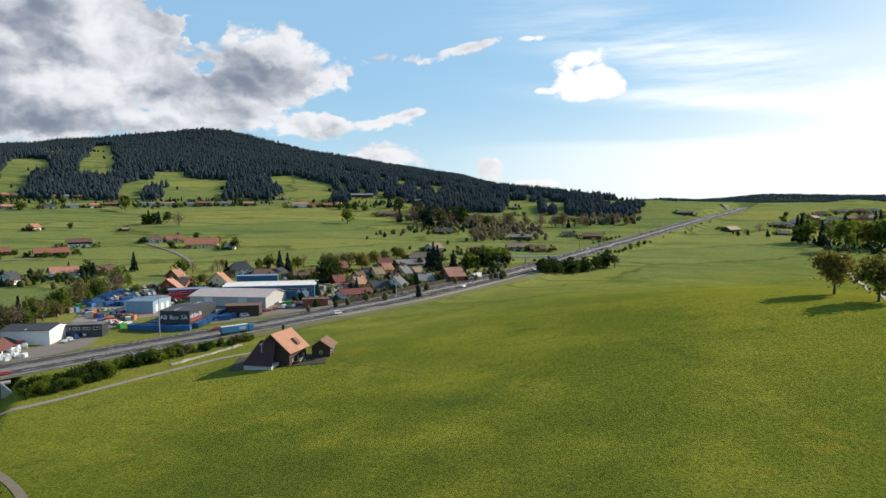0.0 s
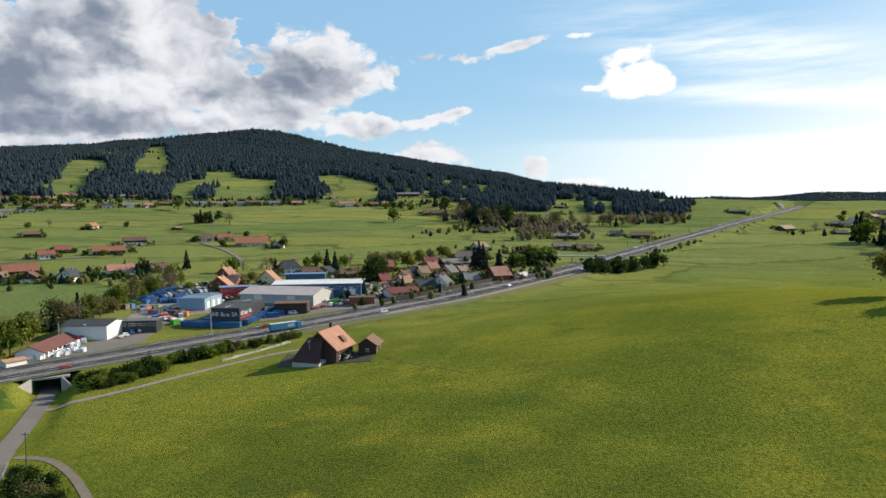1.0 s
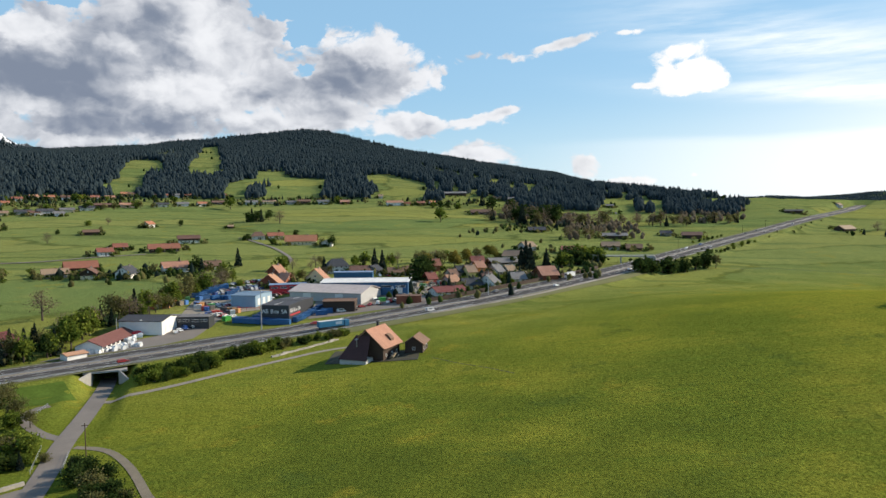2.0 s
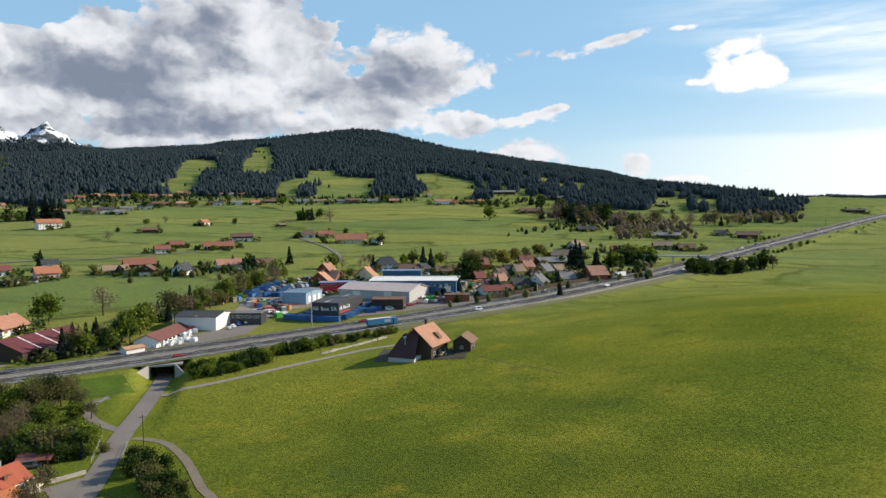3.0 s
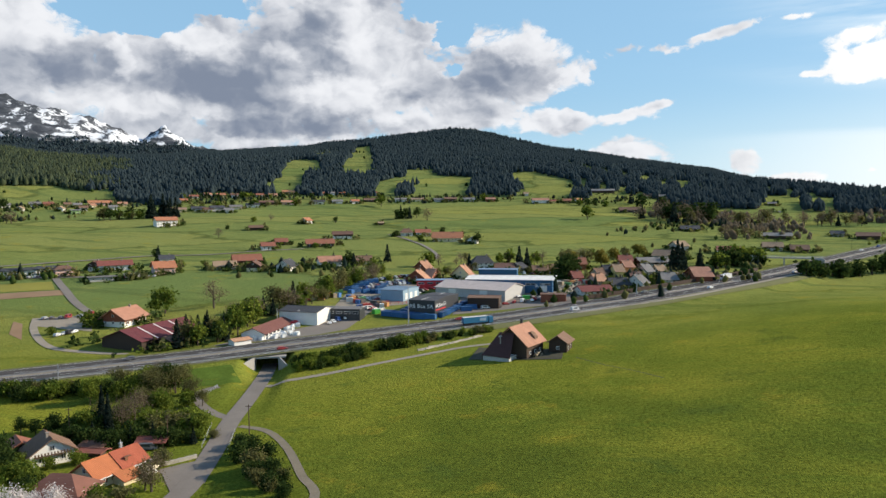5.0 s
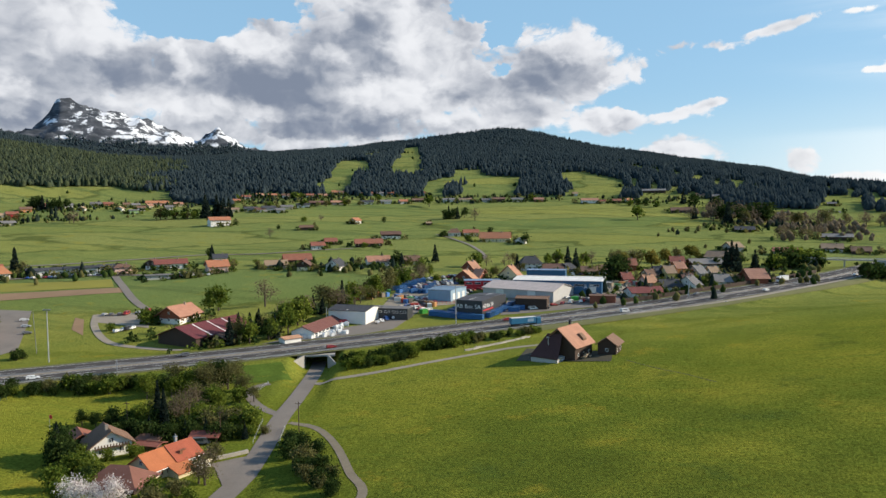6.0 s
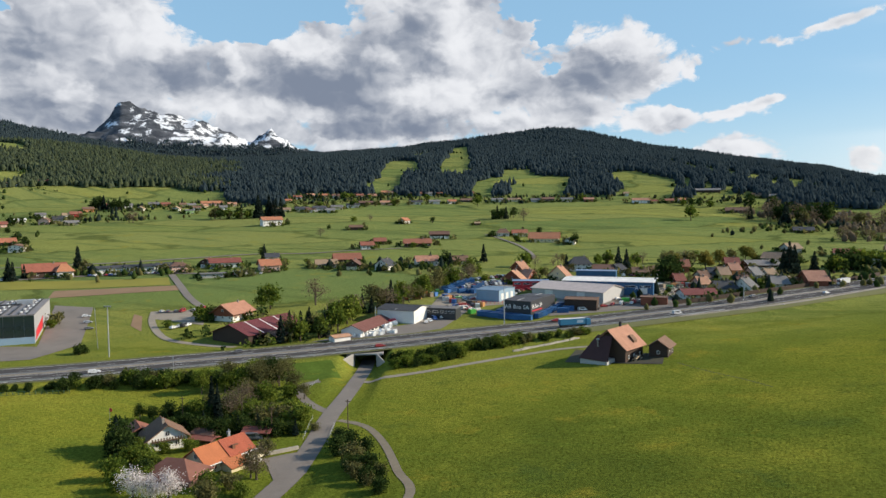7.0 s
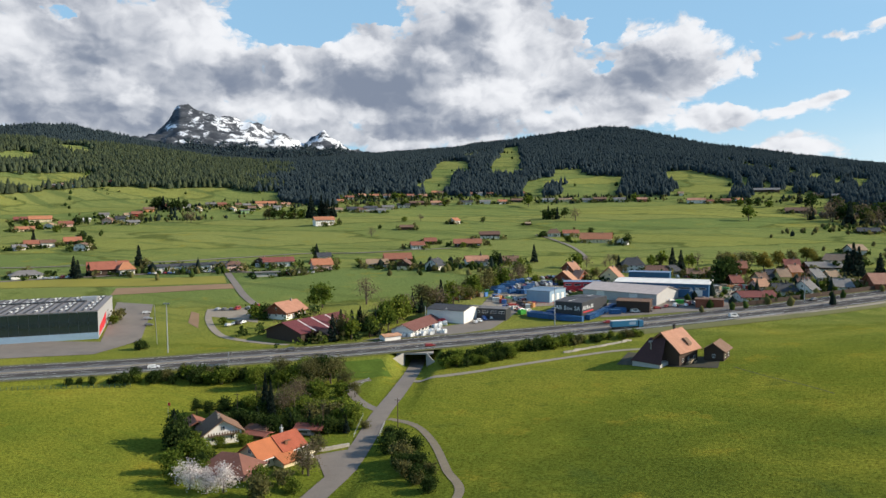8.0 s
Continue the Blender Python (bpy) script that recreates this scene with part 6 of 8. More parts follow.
PLANTS = {}
KINDS = {
    "broad": (lambda i, q: broadleaf_meshes(10 + i, 3.6, "spring", q), "tree", "broad green tree in fresh spring leaf", "tree"),
    "tall": (lambda i, q: broadleaf_meshes(20 + i, 2.5, "spring", q), "tree", "slender green tree in spring leaf", "tree"),
    "olive": (lambda i, q: broadleaf_meshes(30 + i, 3.1, "olive", q, 600, 0.48), "tree", "tree with thin budding olive leaves", "tree"),
    "bare": (lambda i, q: broadleaf_meshes(40 + i, 3.6, "bare", q, 700, 0.26), "tree", "almost bare tree with brown twigs", "tree"),
    "darkbroad": (lambda i, q: broadleaf_meshes(50 + i, 3.2, "dark", q), "tree", "dense dark green tree", "tree"),
    "rust": (lambda i, q: broadleaf_meshes(60 + i, 3.7, "rust", q, 1900, 0.50), "tree", "wide tree with rusty young leaves", "tree"),
    "blossom": (lambda i, q: broadleaf_meshes(70 + i, 4.0, "blossom", q, 700, 0.42), "tree", "fruit tree covered in pale pink blossom", "tree"),
    "conifer": (lambda i, q: conifer_meshes(80 + i, 2.3, q), "conifer", "dark green spruce", "conifer"),
    "column": (lambda i, q: conifer_meshes(90 + i, 1.3, q), "conifer", "narrow dark columnar conifer", "conifer"),
    "bush": (lambda i, q: bush_meshes(100 + i, "spring", q), "bush", "rounded green shrub on the bank", "bush"),
    "darkbush": (lambda i, q: bush_meshes(110 + i, "dark", q), "bush", "dense dark green shrub", "bush"),
    "olivebush": (lambda i, q: bush_meshes(120 + i, "olive", q), "bush", "sparse olive brown shrub", "bush"),
}
LABELS = {"conifer": "dark green spruce with drooping branches", "bush": "rounded green shrub on the grassy bank", "darkbush": "dense dark green shrub in a hedge", "olivebush": "sparse olive brown shrub in a hedge", "darkbroad": "dense dark green leafy tree", "tall": "slender green tree in spring leaf"}


def plant(kind, x, y, h, group="", wide=1.0):
    r = math.hypot(x, y)
    i = random.randrange(3) + 3 * (0 if r < 290 else 1 if r < 520 else 2)
    z = ground_at(x, y)
    m = pose(x, y, z, 0, 0, random.uniform(0, 360)) @ Matrix.Diagonal((h / 10 * wide, h / 10 * wide, h / 10, 1))
    if (kind, i) not in PLANTS:
        make, name, label, cat = KINDS[kind]
        stem, crown = make(i % 3, i // 3)
        ob = new(name)
        tagged(ob, LABELS.get(kind, label), cat, group or "trees and shrubs")
        part(stem.name, stem, None, ob)
        part("crown", crown, None, ob)
        PLANTS[kind, i] = ob
        ob.matrix_basis = m
        return ob
    src = PLANTS[kind, i]
    keep = src.matrix_basis.copy()
    src.matrix_basis = Matrix()
    ob = copy_thing(src, m)
    src.matrix_basis = keep
    return ob


def row(kinds, a, b, n, h, jitter=2.0, wide=1.0):
    """Plants in a loose line from a to b."""
    for i in range(n):
        k = (i + random.uniform(-0.3, 0.3)) / max(1, n - 1)
        x = a[0] + (b[0] - a[0]) * k + random.uniform(-jitter, jitter)
        y = a[1] + (b[1] - a[1]) * k + random.uniform(-jitter, jitter)
        plant(random.choice(kinds), x, y, h * random.uniform(0.7, 1.2), wide=wide)


# the two meadow trees, the group behind them, the hedge clump at the bend
plant("rust", 155.5, 285.3, 16.9)
plant("rust", 159.4, 262.4, 17.0)
plant("broad", 414.4, 740.7, 34.7)
plant("broad", 417.8, 824.5, 30.5)
plant("conifer", 413.7, 839.9, 32.3)
plant("conifer", 419.4, 840.8, 33.9)
plant("conifer", 422.0, 800.6, 28.4)
plant("olive", 447.6, 831.7, 29.7)
plant("broad", 477.3, 874.4, 28.2)
plant("rust", 454.5, 784.9, 31.3)
plant("olive", 468.5, 789.7, 33.2)
plant("broad", 477.3, 783.7, 36.0)
plant("bare", 463.3, 811.2, 29.3)
plant("conifer", 537.8, 895.2, 36.1)
plant("broad", 482.8, 772.8, 37.2)
plant("conifer", 600.4, 1075.9, 21.3)
plant("conifer", 652.9, 1073.6, 25.6)
plant("bare", 441.0, 1002.9, 15.5)
plant("bush", 519.0, 1096.7, 11.4)
plant("olive", 558.1, 1102.6, 15.5)
plant("darkbroad", 133.8, 586.9, 15.2)
plant("darkbush", 129.8, 583.4, 11.3)
plant("olive", 139.2, 584.1, 12.3)
row(("darkbush", "darkbroad", "darkbush"), (73.0, 524.7), (120.3, 573.3), 18, 10.5, 4.0)
row(("olive", "darkbroad", "bush"), (556.7, 1083.0), (683.7, 1112.9), 10, 8.9, 10)
row(("olive", "darkbroad"), (581.2, 1204.5), (800.2, 1303.2), 14, 9.0, 20)
# hedge on the south bank of the motorway, both sides of the underpass
row(("bush", "darkbush", "darkbush"), (-144.9, 244.8), (-126.2, 268.3), 22, 5.0, 2.5)
row(("darkbush", "bush"), (-139.1, 241.4), (-123.9, 260.8), 14, 4.4, 2.0)
row(("bush", "darkbush", "bush"), (-127.4, 270.9), (-108.8, 290.8), 20, 4.5, 2.0)
row(("bush", "darkbush", "olivebush"), (-109.0, 291.5), (-85.5, 316.4), 20, 3.5, 2.0)
row(("darkbush", "darkbush", "olivebush"), (-227.9, 163.1), (-200.9, 188.7), 22, 4.6, 2.5)
row(("darkbush", "darkbush", "bush"), (-212.7, 175.3), (-179.6, 208.3), 28, 5.4, 3.0)
row(("darkbush", "bush"), (-242.1, 148.6), (-225.8, 163.9), 8, 3.1, 1.5)
row(("tall", "olive", "darkbroad", "broad"), (-183.3, 188.0), (-170.4, 210.4), 16, 9.2, 5.0)
row(("tall", "olive", "bush"), (-166.1, 175.4), (-158.0, 194.9), 10, 7.7, 5.0)
row(("olive", "tall"), (-181.8, 210.9), (-158.0, 194.9), 4, 7.5, 4)
row(("bush", "bush", "olivebush"), (-150.5, 168.8), (-134.8, 174.3), 14, 6.0, 4.0)
row(("bush", "olivebush"), (-140.4, 162.4), (-128.4, 168.6), 5, 3.3, 3)
row(("darkbush", "darkbush", "bush"), (-171.5, 160.7), (-147.4, 170.5), 14, 6.1, 4)
row(("darkbush", "darkbroad"), (-181.6, 153.6), (-167.2, 168.8), 8, 4.8, 3)
# stream side along the field track
row(("olivebush", "darkbush", "darkbush"), (-117.7, 167.9), (-87.1, 135.1), 14, 4.9, 2.5)
row(("darkbush", "olivebush"), (-101.8, 156.8), (-81.0, 131.3), 7, 4.0, 2)
plant("column", -161.1, 162.5, 14.6)
plant("column", -157.9, 161.6, 12.9)
plant("bare", -158.6, 172.6, 11.8)
plant("bare", -159.6, 168.4, 9.5)
plant("darkbroad", -163.4, 130.6, 9.6, wide=0.8)
plant("darkbroad", -161.0, 127.6, 8.8, wide=0.8)
plant("conifer", -162.4, 129.2, 10.4)
plant("darkbush", -164.8, 132.6, 8.6, wide=0.8)
plant("darkbush", -159.8, 126.0, 6.8, wide=0.8)
plant("darkbush", -157.3, 127.1, 7.3)
plant("bush", -151.6, 124.3, 5.5)
plant("bush", -149.0, 126.0, 5.8)
plant("bush", -146.0, 114.5, 6.2)
row(("darkbush", "darkbroad", "darkbush"), (-166.5, 149.0), (-147.0, 157.5), 12, 5.2, 1.5)
row(("darkbush", "conifer", "darkbush"), (-149.0, 158.0), (-131.0, 164.0), 10, 5.5, 1.8)
row(("darkbush", "bush"), (-146.5, 127.0), (-137.5, 116.0), 6, 4.2, 1.2)
row(("bush", "darkbush", "olivebush"), (-147.0, 141.0), (-137.0, 146.0), 6, 2.6, 1.2)
plant("blossom", -133.1, 109.6, 7.2)
plant("blossom", -124.8, 112.0, 7.6)
plant("blossom", -127.5, 109.6, 6.2)
plant("bush", -139.0, 110.4, 5.3)
plant("bare", -116.9, 131.7, 9.1)
plant("olive", -118.6, 131.6, 7.7)
plant("olivebush", -126.5, 146.1, 5.1)
plant("olivebush", -117.3, 123.2, 4.6)
plant("bush", -121.3, 119.8, 4.8)
plant("bush", -112.5, 121.5, 4.0)
plant("olivebush", -115.9, 113.7, 5.5)
plant("conifer", -155.6, 153.4, 7.2)
plant("darkbush", -148.9, 152.4, 6.3)
plant("bush", -148.4, 156.5, 4.6)
plant("bush", -147.3, 139.8, 4.0)
plant("bush", -151.7, 135.7, 3.4)
plant("bush", -158.1, 132.5, 4.1)
plant("broad", -262.1, 310.0, 14.8)
plant("tall", -263.6, 304.6, 11.5)
plant("bare", -244.4, 327.4, 16.8)
plant("darkbush", -275.5, 279.8, 7.5)
plant("olivebush", -269.6, 280.0, 6.8)
plant("bush", -275.9, 271.9, 8.0)
plant("bush", -280.5, 255.1, 4.2)
plant("bush", -262.2, 287.0, 3.7)
plant("darkbush", -273.9, 200.7, 4.9)
plant("darkbush", -273.6, 203.4, 3.8)
plant("olivebush", -337.3, 235.4, 7.2)
plant("bush", -331.4, 228.6, 5.1)
# belt of trees between the farm and the works
row(("olive", "tall", "darkbroad", "conifer"), (-211.5, 257.6), (-197.7, 278.7), 10, 12.7, 3.5)
row(("conifer", "tall", "broad", "olive"), (-213.8, 273.4), (-202.0, 304.8), 12, 11.2, 4.5)
row(("olive", "tall", "bare", "conifer"), (-211.1, 302.7), (-199.8, 347.5), 14, 12.7, 4.5)
row(("olive", "tall", "bare", "olive"), (-202.6, 346.0), (-199.1, 446.4), 20, 12.6, 4.5)
row(("olive", "bare", "tall"), (-211.0, 341.6), (-201.6, 425.0), 12, 9.6, 4.5)
# hedges and gardens of the village
row(("bush", "olivebush"), (-354.8, 448.0), (-314.7, 460.1), 6, 4.4, 5)
row(("darkbush", "olive", "bush"), (-275.8, 463.2), (-234.2, 503.8), 8, 6.0, 6)
row(("olive", "bare", "bush"), (-188.8, 432.3), (-145.9, 488.5), 12, 6.2, 8)
row(("olive", "bare", "tall", "bush"), (-176.4, 506.3), (-76.3, 592.3), 24, 9.8, 9)
row(("bush", "olive"), (-110.5, 500.3), (-69.6, 514.2), 8, 5.7, 6)
row(("olive", "rust"), (-83.6, 535.2), (-67.0, 549.0), 4, 15.5, 4)
row(("bare", "olive", "rust"), (-60.7, 593.7), (-35.9, 623.5), 6, 10.5, 6)
row(("olive", "bare", "darkbroad"), (-18.8, 573.7), (11.3, 596.0), 6, 10.1, 6)
row(("bush", "darkbush"), (-51.3, 473.8), (-16.1, 498.7), 9, 4.6, 6)
row(("bush", "darkbush"), (-36.9, 449.0), (7.7, 514.1), 10, 3.8, 2)
row(("darkbroad", "darkbush", "broad"), (15.4, 562.7), (56.8, 602.3), 10, 11.9, 6)
row(("darkbroad", "tall"), (20.7, 586.9), (45.2, 605.6), 5, 14.1, 5)
plant("conifer", -223.3, 516.8, 14.2)
plant("conifer", -118.7, 519.5, 17.6)
plant("conifer", -114.7, 527.8, 15.3)
plant("darkbroad", -242.3, 486.1, 12.8)
plant("conifer", -235.8, 482.5, 11.0)
plant("conifer", -152.0, 502.1, 11.6)
plant("darkbroad", -78.2, 490.3, 17.2)
plant("darkbroad", -75.8, 496.7, 16.6)
plant("darkbush", -80.5, 483.8, 14.7)
plant("conifer", -8.0, 552.4, 22.6)
plant("conifer", -4.8, 554.0, 20.1)
plant("conifer", -11.4, 555.9, 17.5)
plant("conifer", 7.7, 571.6, 14.4)
plant("conifer", -395.5, 461.9, 13.4)
plant("darkbroad", -406.3, 473.2, 9.8)
plant("conifer", -480.1, 354.4, 18.8)
plant("olive", -473.5, 354.9, 10.2)
plant("conifer", -483.1, 303.8, 15.3)
plant("conifer", -476.2, 302.4, 13.3)
plant("conifer", -479.0, 312.3, 9.9)
plant("conifer", -274.4, 524.7, 5.6)
# lone trees on the meadows
plant("bare", -452.4, 616.9, 10.8)
plant("darkbush", -486.3, 678.7, 5.2)
plant("darkbroad", -410.4, 791.3, 8.4)
plant("broad", -126.5, 951.8, 21.1)
plant("bare", -318.4, 867.3, 18.8)
plant("conifer", -362.5, 885.9, 16.5)
plant("darkbroad", -351.0, 873.0, 14.8)
plant("conifer", -345.5, 874.6, 16.2)
plant("darkbroad", -341.0, 889.0, 14.9)
plant("darkbush", -360.2, 870.7, 13.3)
plant("broad", -464.3, 1052.8, 19.9)
plant("bare", -773.8, 652.5, 19.1)
plant("olive", -778.2, 649.7, 14.3)
plant("bare", -494.4, 780.7, 10.1)
plant("bush", -506.0, 760.2, 7.2)
plant("darkbroad", -254.8, 740.6, 8.6)
plant("darkbroad", -193.2, 662.9, 11.9)
plant("olive", -224.9, 719.7, 8.3)
plant("darkbush", -290.6, 694.7, 7.1)
plant("bush", -254.2, 671.8, 6.8)
plant("bush", -321.4, 581.0, 5.2)
plant("darkbroad", -680.3, 437.1, 12.7)
plant("darkbroad", -644.7, 422.7, 10.9)
plant("conifer", -744.9, 425.8, 13.5)
plant("conifer", -87.9, 1182.5, 24.2)
plant("conifer", -435.8, 1152.1, 13.5)
plant("bush", -166.7, 1163.2, 11.1)
plant("darkbush", -143.2, 1163.3, 11.0)
plant("bush", -124.8, 1150.1, 10.9)
plant("darkbush", -157.1, 1179.6, 11.2)
row(("conifer", "darkbroad", "conifer"), (-973.7, 739.8), (-926.7, 763.6), 12, 19.0, 10)
row(("darkbroad", "olive", "bush"), (-703.3, 718.8), (-664.6, 778.1), 14, 14.3, 12)
row(("conifer",), (-665.9, 761.9), (-647.7, 788.3), 9, 27.1, 10)
row(("olive", "bush", "darkbroad"), (-703.7, 877.0), (-578.1, 1008.6), 16, 10.8, 12)
row(("conifer", "bush", "darkbroad"), (-823.8, 1011.3), (-538.6, 1137.1), 18, 10.0, 16)
row(("bush", "conifer", "olive"), (-529.6, 1118.0), (-303.7, 1205.8), 14, 9.7, 14)
row(("darkbush", "darkbroad", "olive"), (-895.2, 566.0), (-835.5, 623.6), 9, 9.9, 10)
row(("darkbush", "bush"), (-948.0, 515.2), (-811.0, 512.3), 8, 8.0, 8)
row(("bare", "conifer", "darkbroad"), (-65.2, 1009.2), (17.7, 987.3), 12, 23.5, 18)
row(("conifer", "bare", "darkbroad"), (-56.2, 1118.3), (12.3, 1003.4), 14, 23.3, 18)
row(("bare", "olive", "bare"), (11.9, 969.6), (168.7, 997.8), 26, 18.7, 16)
row(("bare", "olive"), (28.1, 788.3), (76.2, 841.3), 8, 14.1, 10)
row(("bare", "olive", "conifer"), (166.1, 982.2), (281.9, 1040.4), 16, 16.3, 18)
row(("darkbush", "bush"), (161.1, 788.1), (213.0, 860.5), 7, 3.3, 3)
row(("darkbush", "bush"), (145.0, 661.0), (229.9, 801.6), 14, 3.6, 2)
row(("darkbush", "olive"), (262.8, 857.7), (402.8, 1080.1), 7, 4.0, 4)

# ---- vehicles ----
def ramp_paint(name, stops, rough=0.35):
    """Car paint that differs from thing to thing."""
    m, n = material(name)
    rnd = n.add("ShaderNodeObjectInfo").outputs["Random"]
    r = n.add("ShaderNodeValToRGB", {0: rnd})
    r.color_ramp.interpolation = "CONSTANT"
    while len(r.color_ramp.elements) < len(stops):
        r.color_ramp.elements.new(0.5)
    for i, c in enumerate(stops):
        r.color_ramp.elements[i].position = i / len(stops)
        r.color_ramp.elements[i].color = rgb(c)
    pos = n.add("ShaderNodeTexCoord").outputs["Object"]
    dirt = n.noise(pos, 1.5, 4, 0.6)
    col = n.add("ShaderNodeHueSaturation", {"Value": n.math("ADD", 0.8, n.math("MULTIPLY", dirt, 0.4)), "Color": r.outputs[0]}).outputs[0]
    finish(n, col, rough, None, metal=0.1)
    return m


CAR_PAINT = ramp_paint("car_paint", [(0.6, 0.6, 0.6), (0.35, 0.36, 0.38), (0.03, 0.03, 0.035), (0.75, 0.75, 0.74), (0.30, 0.03, 0.03), (0.03, 0.08, 0.25), (0.12, 0.12, 0.13), (0.55, 0.55, 0.52)])
BOX_PAINT = ramp_paint("container_paint", [(0.014, 0.085, 0.23), (0.010, 0.070, 0.19), (0.022, 0.11, 0.28)], 0.5)
MIXED_PAINT = ramp_paint("crate_paint", [(0.45, 0.06, 0.04), (0.05, 0.16, 0.40), (0.55, 0.53, 0.50), (0.10, 0.09, 0.08), (0.45, 0.22, 0.08), (0.30, 0.24, 0.17), (0.10, 0.28, 0.10), (0.62, 0.60, 0.56)], 0.6)
HEADLIGHT = weathered("headlight_glass", (0.7, 0.7, 0.68), 0.2)
TAILLIGHT = weathered("red_lens", (0.4, 0.01, 0.01), 0.25)


def car_meshes(van):
    l, w = (4.9, 1.9) if van else (4.3, 1.75)
    h = 2.0 if van else 1.45
    s = Shape()
    # body: side outline drawn across the width
    side = [(-l / 2, 0.35), (l / 2, 0.35), (l / 2, 0.75), (l / 2 - 1.0, 0.95), (l / 2 - 1.7, h - 0.05), (-l / 2 + 0.5, h), (-l / 2 + 0.05, 0.95)]
    if van:
        side = [(-l / 2, 0.35), (l / 2, 0.35), (l / 2, 0.9), (l / 2 - 0.6, 1.1), (l / 2 - 1.2, h), (-l / 2 + 0.1, h), (-l / 2, 1.0)]
    k = len(side)
    v = [(x, -w / 2 + (0.16 if z > 1.0 else 0), z) for x, z in side] + [(x, w / 2 - (0.16 if z > 1.0 else 0), z) for x, z in side]
    s.solid(v, [tuple(range(k)), tuple(range(2 * k - 1, k - 1, -1))] + [(i, k + i, k + (i + 1) % k, (i + 1) % k) for i in range(k)])
    g = Shape()
    for sy in (-1, 1):
        g.box(-l / 2 + 0.7, sy * (w / 2 - 0.10) - 0.03, 0.98, l / 2 - 1.75, sy * (w / 2 - 0.10) + 0.03, h - 0.22)
    g.slab((l / 2 - 1.62, -w / 2 + 0.25, h - 0.12), (l / 2 - 1.04, -w / 2 + 0.15, 1.02), (l / 2 - 1.04, w / 2 - 0.15, 1.02), (l / 2 - 1.62, w / 2 - 0.25, h - 0.12), 0.05)
    wheel = Shape().tube((0, -0.11, 0), (0, 0.11, 0), 0.33, 0.33, 10)
    return s.mesh("body", CAR_PAINT), g.mesh("glazing", GLASS), wheel.mesh("wheel", BLACKIRON), l, w


CARS = {}


def car(x, y, yaw, van=False, group="parked cars", z=None, label=""):
    if van not in CARS:
        b, g, wh, l, w = car_meshes(van)
        ob = new("van" if van else "car")
        tagged(ob, "parked van with dark windows" if van else "parked car with dark windows", "van" if van else "car", group)
        part("body", b, None, ob)
        part("glazing", g, None, ob)
        for sx in (-1, 1):
            for sy in (-1, 1):
                part("wheel", wh, None, ob, at=pose(sx * l * 0.31, sy * (w / 2 - 0.1), 0.33))
        for sy in (-1, 1):
            part("headlight", Shape().box(l / 2 - 0.06, sy * 0.6 - 0.18, 0.62, l / 2 + 0.02, sy * 0.6 + 0.18, 0.76), HEADLIGHT, ob)
            part("tail_light", Shape().box(-l / 2 - 0.02, sy * 0.66 - 0.12, 0.7, -l / 2 + 0.06, sy * 0.66 + 0.12, 0.9), TAILLIGHT, ob)
        CARS[van] = ob
        new_one = ob
        ob.matrix_basis = pose(x, y, (ground_at(x, y) + 0.14) if z is None else z, 0, 0, yaw)
    else:
        new_one = copy_thing(CARS[van], pose(x, y, (ground_at(x, y) + 0.14) if z is None else z, 0, 0, yaw))
    if label:
        tagged(new_one, label, group=group)
    return new_one


def on_road(k, offset):
    """A place on the motorway: k metres' index along it, offset to its right; with the heading."""
    i = int(np.argmin(np.abs(FINE_ROAD[:, 0] - k)))
    p, q = FINE_ROAD[i], FINE_ROAD[i + 1]
    u = Vector((q[0] - p[0], q[1] - p[1])).normalized()
    return p[0] + u.y * offset, p[1] - u.x * offset, p[2] + 0.05, math.degrees(math.atan2(u.y, u.x))


def lorry(k, offset, turn, trailer, label, length=13.0):
    x, y, z, yaw = on_road(k, offset)
    ob = thing("lorry", x, y, z, yaw + turn, label, "lorry", "traffic")
    s = Shape().box(-length / 2, -1.25, 1.2, length / 2, 1.25, 3.95)
    part("trailer", s, trailer, ob)
    part("trailer_roof", Shape().box(-length / 2 - 0.02, -1.27, 3.95, length / 2 + 0.02, 1.27, 4.0), WHITE_TARP, ob, "pale trailer roof")
    part("chassis", Shape().box(-length / 2 + 0.5, -0.9, 0.8, length / 2 + 2.2, 0.9, 1.15), BLACKIRON, ob)
    part("emblem", Shape().box(length / 2 - 4.5, -1.30, 1.9, length / 2 - 1.2, -1.26, 3.3), WALLS["lightblue"], ob, "pale blue swirl shape on the trailer side")
    cab = Shape()
    x0 = length / 2 + 0.6
    cab.prism([(-1.2, 0.6), (1.2, 0.6), (1.2, 3.4), (1.0, 3.7), (-1.0, 3.7), (-1.2, 3.4)], x0, x0 + 2.1)
    c = part("cab", cab, trailer, ob)
    part("windscreen", Shape().box(x0 + 2.1, -1.05, 2.0, x0 + 2.14, 1.05, 3.1), GLASS, c)
    wheel = Shape().tube((0, -0.15, 0), (0, 0.15, 0), 0.5, 0.5, 12).mesh("wheel", BLACKIRON)
    for wx in (-length / 2 + 1.2, -length / 2 + 2.5, -length / 2 + 3.8, length / 2 - 0.4, x0 + 1.2):
        for wy in (-1.05, 1.05):
            part("wheel", wheel, None, ob, at=pose(wx, wy, 0.5))
    return ob


